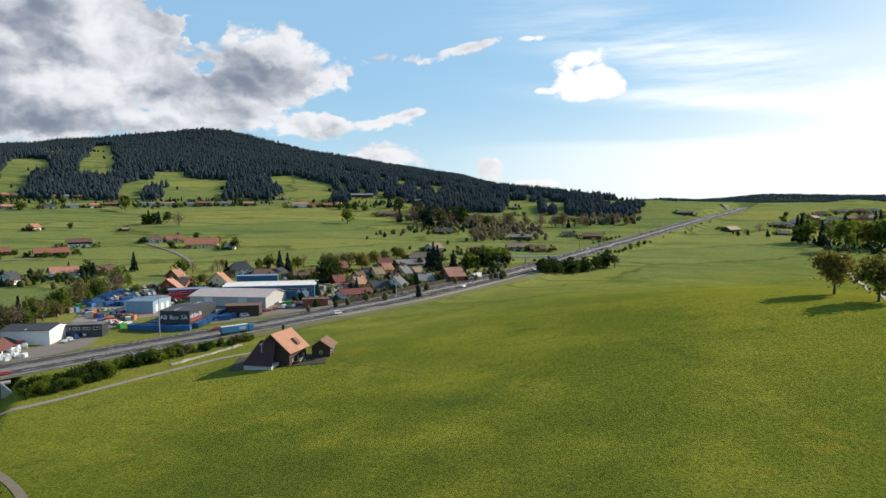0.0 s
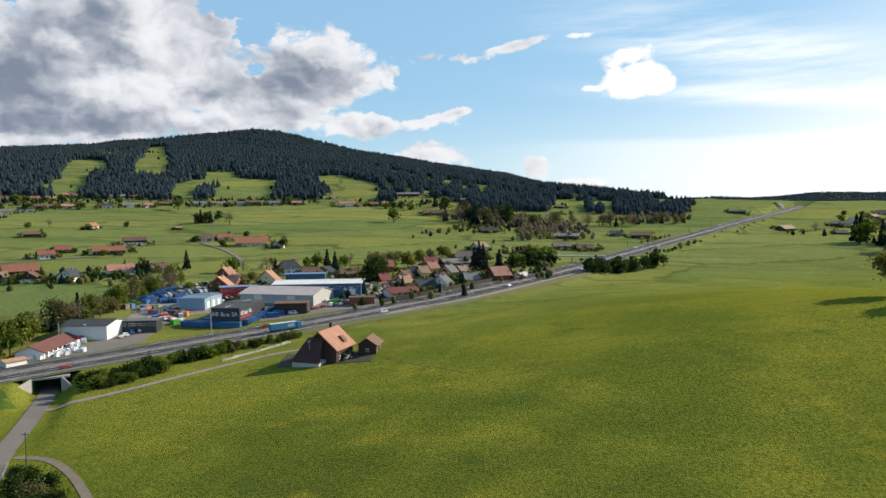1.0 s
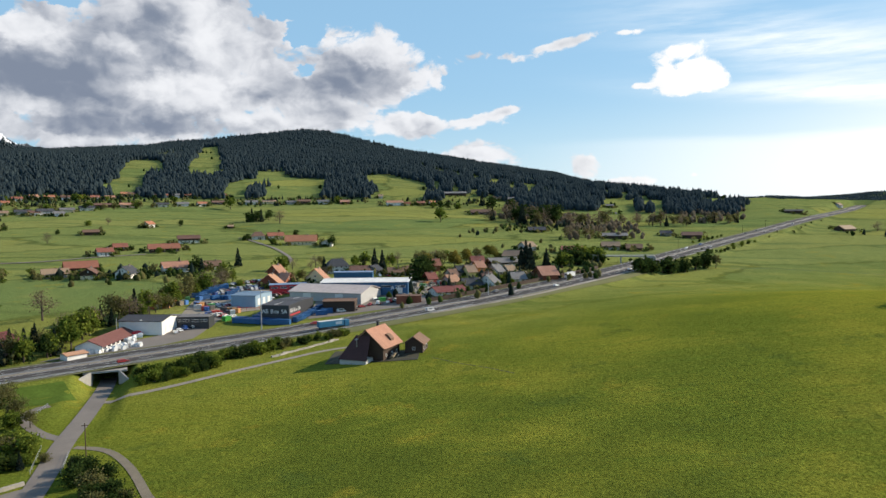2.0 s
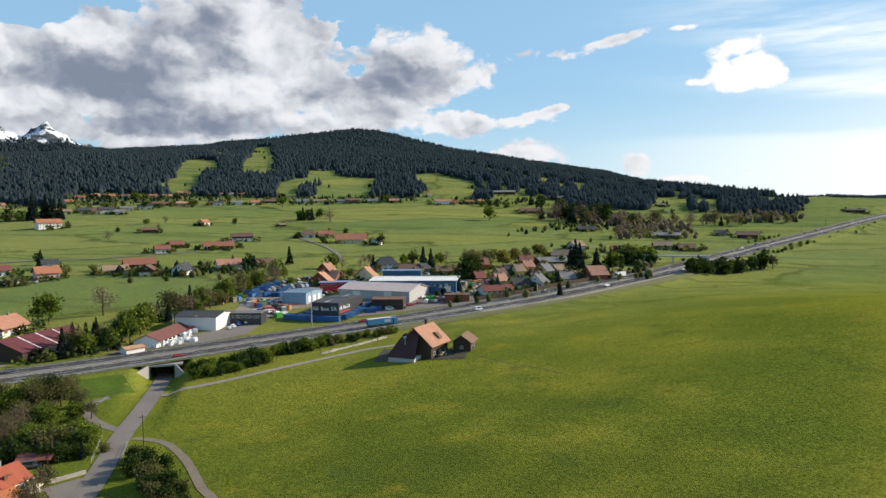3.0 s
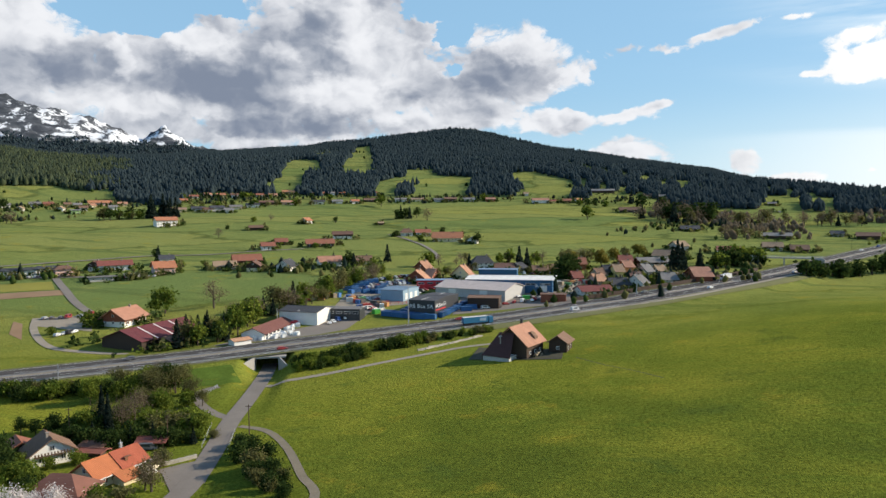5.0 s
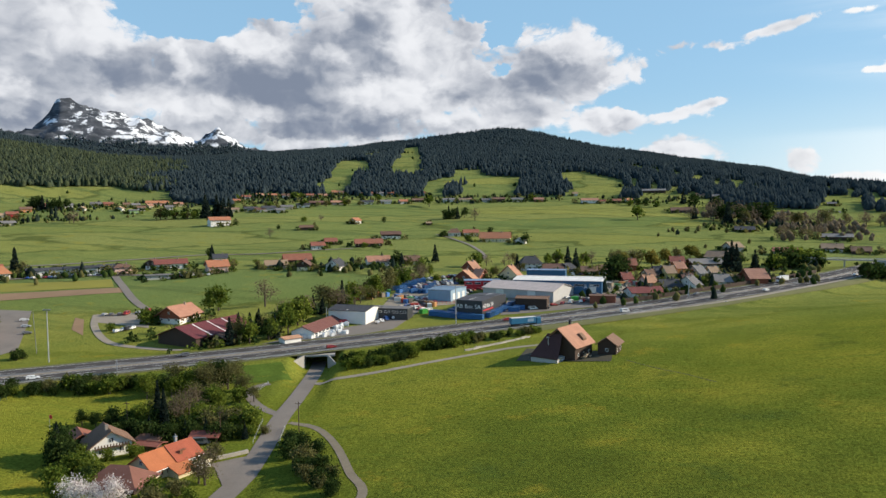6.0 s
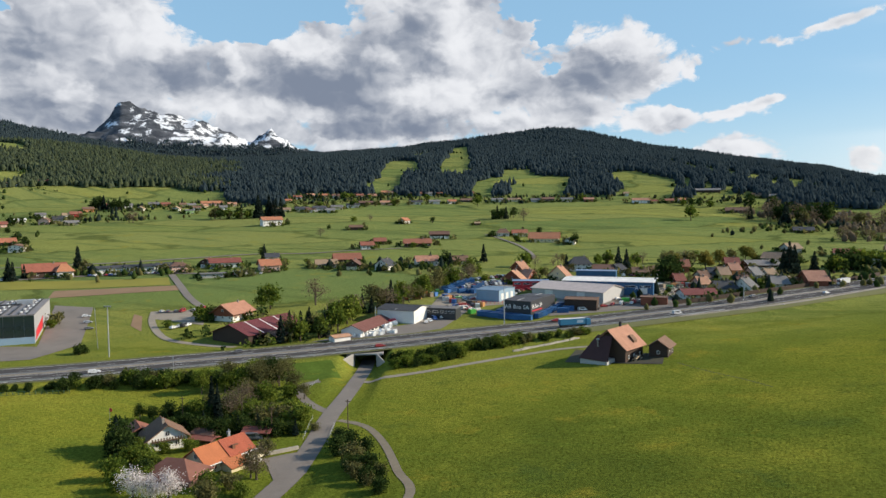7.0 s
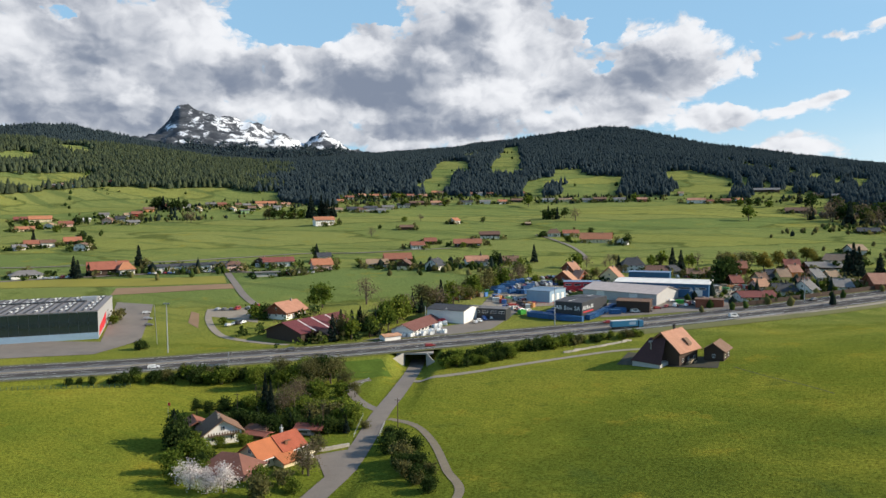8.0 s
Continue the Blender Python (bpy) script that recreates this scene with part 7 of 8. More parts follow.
TEAL = weathered("teal_tarpaulin", (0.02, 0.14, 0.26), 0.5)
WHITE_TARP = weathered("white_tarpaulin", (0.68, 0.68, 0.66), 0.6)
lorry(-100.5, 8.8, 0, TEAL, "articulated lorry with a blue tarpaulin trailer on the motorway")
lorry(30, -7.5, 180, WHITE_TARP, "white box lorry on the far carriageway", 7.0)
for k, off, turn, van in ((-168, 8.8, 0, False), (-205, -7.5, 180, False), (-60, 8.6, 0, True), (-18, -8.6, 180, False), (5, 8.6, 0, False), (-100, -8.4, 180, False), (-240, 8.6, 0, False), (60, 8.4, 0, False),
                          (150, -8, 180, False), (162, 8, 0, False), (172, -8, 180, True), (250, -8, 180, False), (262, 8, 0, False), (275, -8, 180, False), (330, 8, 0, True)):
    x, y, z, yaw = on_road(k, off)
    car(x, y, yaw + turn, van, "traffic", z, "car driving along the motorway")


# ---- works yard: containers, crates, parked cars ----
def container_mesh(mat, l=6.06):
    """One closed box whose long sides fold in and out."""
    n = int(l / 0.28)
    top, x = [], -l / 2
    for i in range(n):
        a = -l / 2 + l * i / n
        b = l / n
        top += [(a, -1.22), (a + b * 0.45, -1.22), (a + b * 0.5, -1.17), (a + b * 0.95, -1.17)]
    ring = top + [(-px, -py) for px, py in top]
    m = len(ring)
    v = [(px, py, 0.1) for px, py in ring] + [(px, py, 2.6) for px, py in ring]
    f = [(i, (i + 1) % m, m + (i + 1) % m, m + i) for i in range(m)] + [tuple(range(m - 1, -1, -1)), tuple(range(m, 2 * m))]
    return Shape().solid(v, f).mesh("box", mat)


CONTAINER = container_mesh(BOX_PAINT)
CRATE = container_mesh(MIXED_PAINT, 4.0)


def container(x, y, yaw, z=0.0, mesh=CONTAINER, label="blue corrugated steel storage container", group="storage containers"):
    ob = thing("container", x, y, ground_at(x, y) + z, yaw, label, "container", group)
    part("box", mesh, None, ob)
    part("door_bars", Shape().box(3.03 if mesh is CONTAINER else 2.0, -0.5, 0.2, 3.08 if mesh is CONTAINER else 2.05, -0.42, 2.4), METAL, ob)
    return ob


cy, sy_ = math.cos(radians(-4)), math.sin(radians(-4))


def by_store(lx, ly):
    return -129.6 + lx * cy - ly * sy_, 361.9 + lx * sy_ + ly * cy


for i in range(5):
    container(*by_store(-17.5 + i * 6.12, -20.6), -4, 0.05)
for i in range(4):
    container(*by_store(-17.5 + i * 6.12, -18.1), -4, 0.1)
for i in range(6):
    container(*by_store(10.9, -14.0 + i * 6.12), 86, 0.35 if i < 3 else 0.1)
for i in range(4):
    container(*by_store(-9.2, -12.0 + i * 6.12), 86, 0.1)
    container(*by_store(-11.8, -12.0 + i * 6.12), 86, 0.1)
for x, y, yaw in ((-198.8, 396.2, 40), (-197.3, 401.1, 42), (-196.3, 408.0, 40), (-195.7, 414.8, 44), (-194.5, 419.9, 40), (-193.6, 424.9, 40), (-141.6, 380.3, 5), (-111.3, 370.9, 20), (-112.7, 365.8, 20), (-176.8, 396.1, 80)):
    container(x, y, yaw)
random.seed(4)
SPOTS = [(-207.6, 364.4), (-191.7, 388.1), (-160.7, 360.0), (-187.2, 371.6), (-85.8, 448.5), (-63.2, 467.7), (-180.9, 432.1), (-171.8, 448.7)]
for i in range(42):
    a, b = (SPOTS[0], SPOTS[1]) if i % 3 == 0 else ((SPOTS[3], SPOTS[2]) if i % 3 == 1 else (SPOTS[4], SPOTS[5]))
    k = random.random()
    container(a[0] + (b[0] - a[0]) * k + random.uniform(-5, 5), a[1] + (b[1] - a[1]) * k + random.uniform(-5, 5), random.uniform(0, 180), -0.2, CRATE, "coloured steel skip in the works yard", "skips in the yard")

for i, (x, y, yaw) in enumerate(((-181.8, 407.7, 65), (-182.2, 415.4, 65), (-184.4, 393.7, 65), (-190.5, 393.4, 70), (-195.9, 400.7, 70), (-197.3, 409.9, 65), (-198.7, 419.4, 65), (-197.0, 424.2, 65), (-195.6, 429.0, 65), (-179.3, 395.4, 65))):
    container(x, y, yaw, 0.0)
GREEN_SKIP = container_mesh(weathered("green_skip_paint", (0.06, 0.34, 0.05), 0.5), 4.0)
for x, y, yaw in ((-88.4, 404.5, 20), (-156.7, 346.4, 70)):
    container(x, y, yaw, -0.4, GREEN_SKIP, "bright green steel skip in the yard", "skips in the yard")


def park(a, b, n, turn, jitter=0.4, van_share=0.2):
    ang = math.degrees(math.atan2(b[1] - a[1], b[0] - a[0]))
    for i in range(n):
        k = i / max(1, n - 1)
        car(a[0] + (b[0] - a[0]) * k + random.uniform(-jitter, jitter), a[1] + (b[1] - a[1]) * k + random.uniform(-jitter, jitter), ang + turn + random.uniform(-6, 6) + random.choice((0, 180)), random.random() < van_share)


park((-169.1, 316.5), (-165.9, 332.3), 5, 60)
park((-173.0, 353.7), (-155.5, 352.1), 9, 70, 1.0)
park((-177.3, 366.1), (-166.8, 385.8), 9, 60, 1.0)
park((-187.2, 379.0), (-170.0, 376.9), 8, 80, 1.0)
park((-190.3, 405.0), (-167.3, 437.1), 14, 80, 1.2)
park((-191.9, 417.0), (-171.0, 446.8), 13, 80, 1.2)
park((-154.4, 403.4), (-150.1, 425.8), 6, 80, 1.0)
park((-94.9, 429.8), (-82.0, 428.4), 5, 80)
park((-113.8, 371.3), (-96.6, 385.0), 5, 10, 2.0)
park((-92.3, 391.6), (-79.1, 405.8), 6, 40, 2.0)
park((-109.4, 495.0), (-80.4, 515.3), 10, 80, 1.0)
park((-337.9, 253.0), (-312.6, 235.2), 3, 80, 0.3)
park((-308.6, 276.8), (-300.0, 283.2), 4, 80, 0.5)
park((-296.6, 288.3), (-297.5, 294.4), 2, 80, 0.5)
park((-276.0, 254.6), (-273.4, 261.6), 4, 30, 1.0)
park((-451.5, 342.6), (-412.8, 376.8), 16, 75, 0.6)
park((-363.0, 386.6), (-347.6, 400.7), 6, 75, 0.6, 0.6)
park((-497.7, 288.1), (-484.2, 300.3), 6, 80, 0.6)
park((-29.5, 468.0), (-18.5, 482.8), 3, 20, 0.6)

park((-121.8, 368.3), (-97.6, 378.7), 7, 20, 2.5)
park((-167.3, 355.4), (-160.2, 369.4), 7, 60, 1.5)
park((-193.9, 438.7), (-180.4, 460.3), 16, 80, 1.5)
park((-184.0, 425.0), (-169.0, 441.1), 14, 80, 1.5)
park((-107.3, 409.6), (-81.5, 408.2), 8, 60, 1.5)


# ---- stone works, forecourt goods, sheets ----
STONE = weathered("stacked_stone", (0.38, 0.34, 0.29), 0.9, 0.8, 0.35)
PALLET = [Shape().box(-0.9, -0.6, 0, 0.9, 0.6, 0.14).box(-0.8, -0.5, 0.14, 0.8, 0.5, 0.9 + 0.3 * i).mesh("stack", STONE) for i in range(3)]
WRAP = [Shape().prism([(-0.8, 0), (0.8, 0), (0.8, 1.2 + 0.3 * i), (0.4, 1.6 + 0.3 * i), (-0.5, 1.5 + 0.3 * i), (-0.8, 1.1)], -1.0, 1.0).mesh("wrap", WHITE_TARP) for i in range(2)]


def goods(name, meshes, a, b, n, spread, label, category):
    for i in range(n):
        k = random.random()
        x = a[0] + (b[0] - a[0]) * k + random.uniform(-spread, spread)
        y = a[1] + (b[1] - a[1]) * k + random.uniform(-spread, spread)
        ob = thing(name, x, y, ground_at(x, y) + 0.1, random.uniform(0, 180), label, category, name + "s in the yard")
        part(meshes[0].name, random.choice(meshes), None, ob)


goods("stone_stack", PALLET, (-81.1, 440.5), (-60.3, 469.2), 46, 7, "pallet of stacked brown stone slabs", "stone stack")
goods("wrapped_bale", WRAP, (-188.0, 274.1), (-169.6, 294.7), 22, 2.5, "goods wrapped in white plastic sheet", "wrapped goods")
goods("wrapped_bale", WRAP, (-178.5, 283.0), (-181.5, 307.0), 14, 1.3, "goods wrapped in white plastic sheet", "wrapped goods")
TRACK_A, TRACK_B = (-105.8, 277.4), (-88.3, 305.8)
TRACK_YAW = math.degrees(math.atan2(TRACK_B[1] - TRACK_A[1], TRACK_B[0] - TRACK_A[0]))
# stone slabs and boards laid along the track
LOWSTONE = [Shape().prism([(-0.5, 0), (0.5, 0), (0.45, 0.5 + 0.12 * i), (-0.3, 0.62 + 0.1 * i)], -1.2 - 0.4 * i, 1.2 + 0.4 * i).mesh("stone", STONE) for i in range(3)]
for i in range(20):
    k = i / 19 + random.uniform(-0.02, 0.02)
    x, y = TRACK_A[0] + (TRACK_B[0] - TRACK_A[0]) * k + random.uniform(-0.5, 0.5), TRACK_A[1] + (TRACK_B[1] - TRACK_A[1]) * k + random.uniform(-0.7, 0.7)
    ob = thing("stone_block", x, y, ground_at(x, y), TRACK_YAW + random.uniform(-14, 14), "long pale stone slabs lying beside the track", "stone blocks", "stone blocks along the track")
    part("stone", random.choice(LOWSTONE), None, ob)
goods("timber_stack", PALLET, (-79.3, 422.5), (-71.8, 422.9), 10, 2.0, "low stack of pale sawn timber", "timber stack")


# ---- poles, sign, small fixtures ----
def mast(x, y, h, label, arm=True):
    ob = thing("mast", x, y, None, random.uniform(0, 30), label, "mast", "masts")
    part("pole", Shape().tube((0, 0, -0.5), (0, 0, h), 0.28, 0.16, 8), METAL, ob)
    if arm:
        part("crossbar", Shape().box(-1.5, -0.1, h - 0.3, 1.5, 0.1, h), METAL, ob)
        for k in (-1.2, 0, 1.2):
            part("lamp_head", Shape().box(k - 0.25, -0.35, h - 0.55, k + 0.25, 0.1, h - 0.3), BLACKIRON, ob)
    return ob


mast(-257.9, 203.1, 21.5, "tall grey steel lighting mast beside the motorway")
mast(-130.3, 326.6, 19.5, "tall grey steel mast before the storage hall", False)
mast(-28.3, 423.9, 13.0, "grey steel lamp post beside the noise wall", False)
mast(-192.5, 307.5, 8.0, "pale flue pipe behind the craft shop", False)
for x, y in ((138.6, 731.7), (195.0, 841.1), (244.0, 897.4), (293.7, 976.2), (82.0, 672.6), (-119.4, 174.5), (-135.7, 159.8), (-167.0, 156.4)):
    p = thing("utility_pole", x, y, None, 20, "brown wooden utility pole with a short crossarm", "utility pole", "utility poles")
    part("pole", Shape().tube((0, 0, -0.5), (0, 0, 9.0), 0.16, 0.11, 6), DARKWOOD, p)
    part("crossarm", Shape().box(-0.9, -0.07, 8.3, 0.9, 0.07, 8.45), DARKWOOD, p)
x, y, z, yaw = on_road(-222, 14.6)
sign = thing("road_sign", x, y, z, yaw + 90, "grey back of a large motorway sign on posts", "road sign")
part("panel", Shape().box(-1.6, -0.04, 2.0, 1.6, 0.04, 5.2), weathered("sign_back", (0.42, 0.45, 0.52), 0.5), sign)
for k in (-1.1, 1.1):
    part("post", Shape().tube((k, 0.1, -0.6), (k, 0.1, 5.0), 0.07, 0.07), METAL, sign)
slab_mat = weathered("gutter_concrete", (0.50, 0.48, 0.44), 0.85)
for k in (-135, -232, -20):
    x, y, z, yaw = on_road(k, 17.5)
    ob = thing("concrete_kerb", x, y, z - 0.9, yaw, "pale concrete drain edge beside the verge", "drain edge", "drain edges")
    part("block", Shape().box(-3.5, -0.6, -0.5, 3.5, 0.6, 0.7).box(-3.5, -0.6, 0.7, -3.0, 0.6, 1.1), slab_mat, ob)
# flag by the chalet, water tank and vehicles in the gardens
flag = thing("flagpole", -186.4, 146.2, None, 0, "short flagpole with a red flag in the garden", "flagpole")
part("pole", Shape().tube((0, 0, -0.3), (0, 0, 5.0), 0.05, 0.04, 6), METAL, flag)
part("flag", Shape().box(0.05, -0.02, 3.9, 1.1, 0.02, 4.9), WALLS["red"], flag)
car(-138.9, 155.7, 30, True, label="grey van parked behind the villa")
tank = thing("garden_shelter", -123.7, 139.7, None, 20, "pale garden parasol beside the drive", "parasol")
part("canopy", Shape().solid([(-1.4, -1.4, 2.2), (1.4, -1.4, 2.2), (1.4, 1.4, 2.2), (-1.4, 1.4, 2.2), (0, 0, 2.9)], [(0, 1, 4), (1, 2, 4), (2, 3, 4), (3, 0, 4), (3, 2, 1, 0)]), WALLS["cream"], tank)
part("pole", Shape().tube((0, 0, 0), (0, 0, 2.8), 0.04, 0.04), METAL, tank)


# ---- lane railings, fences, retaining wall ----
def fence(a, b, n, h, mat, label, rails=2):
    """Posts with rails between two places, following the ground."""
    ob = thing("fence", a[0], a[1], 0, 0, label, "fence", "fences")
    ob.matrix_world = Matrix()
    pts = [(a[0] + (b[0] - a[0]) * i / n, a[1] + (b[1] - a[1]) * i / n) for i in range(n + 1)]
    pts = [Vector((x, y, ground_at(x, y))) for x, y in pts]
    pm = Shape().box(-0.06, -0.06, -0.3, 0.06, 0.06, h).mesh("post", mat)
    for p in pts:
        part("post", pm, None, ob, at=pose(p.x, p.y, p.z))
    for k in range(rails):
        r = Shape()
        zz = Vector((0, 0, h * (0.95 - 0.45 * k)))
        for p, q in zip(pts[:-1], pts[1:]):
            r.tube(p + zz, q + zz, 0.04, 0.04, 4)
        part("rail", r, mat, ob)
    return ob


fence((-125.5, 161.1), (-135.9, 179.2), 6, 1.1, METAL, "grey steel railing along the lane bridge")
fence((-117.5, 161.5), (-125.1, 175.6), 6, 1.1, METAL, "grey steel railing along the lane bridge")
fence((-158.4, 206.9), (-160.4, 215.5), 5, 1.0, METAL, "grey steel railing beside the loop lane")
fence((-255.6, 132.6), (-224.7, 160.7), 24, 1.2, weathered("fence_green", (0.035, 0.085, 0.045), 0.6), "green wire fence below the motorway bank", 3)
fence((-276.3, 212.0), (-346.8, 265.0), 12, 1.6, METAL, "wire fence beside the car park", 3)
fence((-171.9, 362.2), (-143.9, 376.0), 14, 1.6, WALLS["red"], "red steel fence before the paint shop", 3)
wall = thing("retaining_wall", -124.2, 150.5, None, 60, "low dry stone wall beside the drive", "stone wall")
for i in range(9):
    part("block", Shape().box(-4.5 + i, -0.4, -0.4, -3.55 + i, 0.4, 0.9 - 0.05 * (i % 2)), STONE, wall)

# ---- forest on the hills ----
FOREST_EDGE = [(-75.0, 1452), (-61.9, 1452), (-58.7, 1476), (-55.1, 1485), (-51.3, 1479), (-47.3, 1467), (-44.4, 1425), (-40.5, 1398), (-36.5, 1329), (-32.5, 1314), (-29.8, 1320), (-26.4, 1330), (-21.6, 1357), (-16.6, 1370), (-12.9, 1363), (-9.3, 1400), (-9.2, 1434), (-7.7, 1370), (-5.0, 1348), (-3.6, 1269), (-0.1, 1220), (0.3, 1129), (4.6, 1141), (5.0, 1265), (5.3, 1363), (6.9, 1345), (9.7, 1390), (10.8, 1317), (12.4, 1286), (13.5, 1286)]
# plan outlines: bearing in degrees, distance in metres
CLEARINGS = (
    ((-33.0, 1400), (-31.8, 1500), (-30.8, 1790), (-28.2, 1800), (-27.9, 1600), (-29.0, 1530), (-29.6, 1420), (-31.2, 1250)),
    ((-26.8, 1540), (-26.4, 1770), (-26.0, 2430), (-24.6, 2430), (-24.2, 1824), (-24.2, 1570), (-25.4, 1500)),
    ((-29.2, 2250), (-26.8, 2440), (-26.8, 2050), (-28.6, 1850)),
    ((-24.3, 1434), (-21.9, 1530), (-21.7, 1623), (-19.8, 1632), (-19.2, 1557), (-16.7, 1518), (-16.5, 1401), (-16.9, 1240), (-19.0, 1240), (-21.5, 1240), (-23.4, 1260)),
    ((-39.4, 1365), (-38.6, 1434), (-37.7, 1443), (-37.3, 1300), (-38.6, 1240)),
    ((-13.9, 1620), (-12.0, 1638), (-9.9, 1533), (-8.7, 1452), (-8.1, 1300), (-12.1, 1280), (-12.9, 1398)),
    ((-7.7, 1845), (-6.2, 1839), (-6.1, 1731), (-7.5, 1740)),
    ((-3.7, 1701), (-2.3, 1674), (-2.4, 1593), (-3.6, 1596)),
    ((-1.5, 1626), (0.1, 1611), (0.2, 1443), (-1.1, 1515)),
    ((-5.3, 1434), (-4.1, 1440), (-4.2, 1356), (-5.2, 1371)),
    ((-63.0, 1560), (-58.4, 1610), (-56.4, 1600), (-56.2, 1554), (-58.0, 1515), (-60.5, 1491), (-63.0, 1467)),
    ((-59.4, 1872), (-58.0, 1960), (-56.0, 1850), (-56.0, 1797), (-57.9, 1743), (-59.2, 1797)),
    ((-63.0, 1740), (-61.0, 1750), (-59.7, 1690), (-60.4, 1653), (-63.0, 1640)),
    ((1.8, 1465), (4.2, 1358), (4.7, 1263), (1.9, 1309)),
    ((1.8, 1523), (4.1, 1378), (5.1, 1325), (3.7, 1309), (1.8, 1394)),
)
WOODS = (
    ((-29.9, 1556), (-28.0, 1569), (-27.3, 1507), (-24.2, 1563), (-24.0, 1297), (-30.0, 1320)),
    ((-16.3, 1636), (-14.2, 1658), (-13.0, 1452), (-12.9, 1297), (-16.8, 1302), (-16.6, 1506)),
    ((-28.4, 1848), (-26.4, 1925), (-26.9, 1529), (-28.3, 1571)),
    ((-24.1, 1602), (-21.9, 1639), (-21.9, 1549), (-23.8, 1486)),
    ((-22.2, 1394), (-21.2, 1397), (-21.2, 1307), (-22.2, 1301)),
    ((-8.6, 1323), (-7.2, 1347), (-7.2, 1278), (-8.6, 1284)),
    ((0.5, 1358), (3.7, 1406), (4.9, 1323), (4.8, 1207), (1.8, 1107), (0.5, 1120)),
    ((9.7, 1377), (10.8, 1400), (10.8, 1094), (9.8, 1078)),
    ((-2.2, 1161), (0.4, 1193), (0.4, 1068), (-1.7, 1035)),
    ((7.4, 1294), (8.0, 1300), (8.0, 1126), (7.4, 1122)),
    ((10.8, 1286), (13.5, 1286), (15.0, 1254), (15.0, 1202), (10.8, 1153)),
    ((13.9, 1345), (15.2, 1383), (15.4, 1304), (13.9, 1274)),
    ((8.4, 1215), (9.0, 1217), (9.0, 1040), (8.5, 1040)),
    ((0.7, 1101), (2.7, 1099), (4.6, 1045), (4.6, 953), (0.8, 979)),
    ((-43.0, 1647), (-39.4, 1577), (-37.8, 1403), (-39.7, 1125), (-43.1, 1339)),
)


def in_spots(az, d, spots, ragged):
    """Whether places lie in one of the outlines, with a ragged edge."""
    hit = np.zeros(len(az), bool)
    a, r = az + 0.45 * ragged, d + 45 * ragged
    for spot in spots:
        odd = np.zeros(len(az), bool)
        for (a0, r0), (a1, r1) in zip(spot, spot[1:] + spot[:1]):
            cross = (r0 > r) != (r1 > r)
            odd ^= cross & (a < a0 + (a1 - a0) * (r - r0) / ((r1 - r0) or 1e-6))
        hit |= odd
    return hit


def forest(name, label, count, near, far, lo, hi, leaf, seed, keep, size=1.0):
    """Simple spruces and round crowns, joined: tens of thousands that nobody could count."""
    rng = np.random.default_rng(seed)
    az = rng.uniform(lo, hi, count)
    d = np.sqrt(rng.uniform(near ** 2, far ** 2, count))
    x, y = d * np.sin(np.radians(az)), d * np.cos(np.radians(az))
    ragged = 0.4 * np.sin(x / 31) * np.sin(y / 37) + 0.55 * np.sin(x / 83 + 1) * np.sin(y / 71 + x / 190) + 0.3 * rng.normal(size=count) * 0.6
    edge = np.interp(az, [e[0] for e in FOREST_EDGE], [e[1] for e in FOREST_EDGE])
    ok = keep(az, d, edge, ragged)
    x, y = x[ok], y[ok]
    z = height(x, y)
    n = len(x)
    h = rng.uniform(0.62, 1.0, n) * (20.0 if leaf in NEEDLES else 14.0) * size
    r = h * rng.uniform(0.20, 0.30, n)
    round_top = rng.uniform(0, 1, n) < (0.45 if leaf in NEEDLES else 1.0)
    h = np.where(round_top, h * 0.75, h)
    r = np.where(round_top, h * 0.40, r)
    sides = 5
    an = np.arange(sides) * 2 * math.pi / sides
    rings = [(0.06, 1.0, 0.75), (0.5, 0.62, 1.0)]
    verts = []
    for k, (hz, rc, rb) in enumerate(rings):
        rr = np.where(round_top, rb, rc)[:, None] * r[:, None] * rng.uniform(0.7, 1.3, (n, sides))
        a2 = an[None, :] + rng.uniform(0, 1, (n, 1))
        verts.append(np.stack([x[:, None] + rr * np.cos(a2), y[:, None] + rr * np.sin(a2), np.repeat((z + h * hz)[:, None], sides, 1) + rng.normal(size=(n, sides)) * 0.5], -1))
    top = np.stack([x, y, z + h], -1)[:, None, :]
    v = np.concatenate(verts + [top], 1)
    m = 2 * sides + 1
    f = []
    for k in range(1):
        for i in range(sides):
            j = (i + 1) % sides
            f += [(k * sides + i, k * sides + j, (k + 1) * sides + j), (k * sides + i, (k + 1) * sides + j, (k + 1) * sides + i)]
    f += [(sides + i, sides + (i + 1) % sides, m - 1) for i in range(sides)]
    f = np.array(f)[None] + (np.arange(n) * m)[:, None, None]
    ob = new(name, mesh_from(name, v.reshape(-1, 3), f.reshape(-1, 3), LEAVES[leaf], True))
    return tagged(ob, label, "forest", kind="stuff")


def hill_woods(az, d, edge, ragged):
    # on the long eastern slope glades break the forest up
    glade = (az > -9) & (d < 1950) & (np.sin(az * 2.6 + d / 118) * np.sin(d / 88 - az * 1.7) + 0.25 * ragged > 0.42)
    return ((d > edge * (1 + 0.012 * ragged)) & ~glade & (az < 12.5 + 1.5 * ragged) & ~in_spots(az, d, CLEARINGS, ragged)) | in_spots(az, d, WOODS, ragged)


def on_knoll(az, d, ragged):
    return (az < -44 + 4 * ragged) & (d < 1980 + 60 * ragged) & (d > 1440)


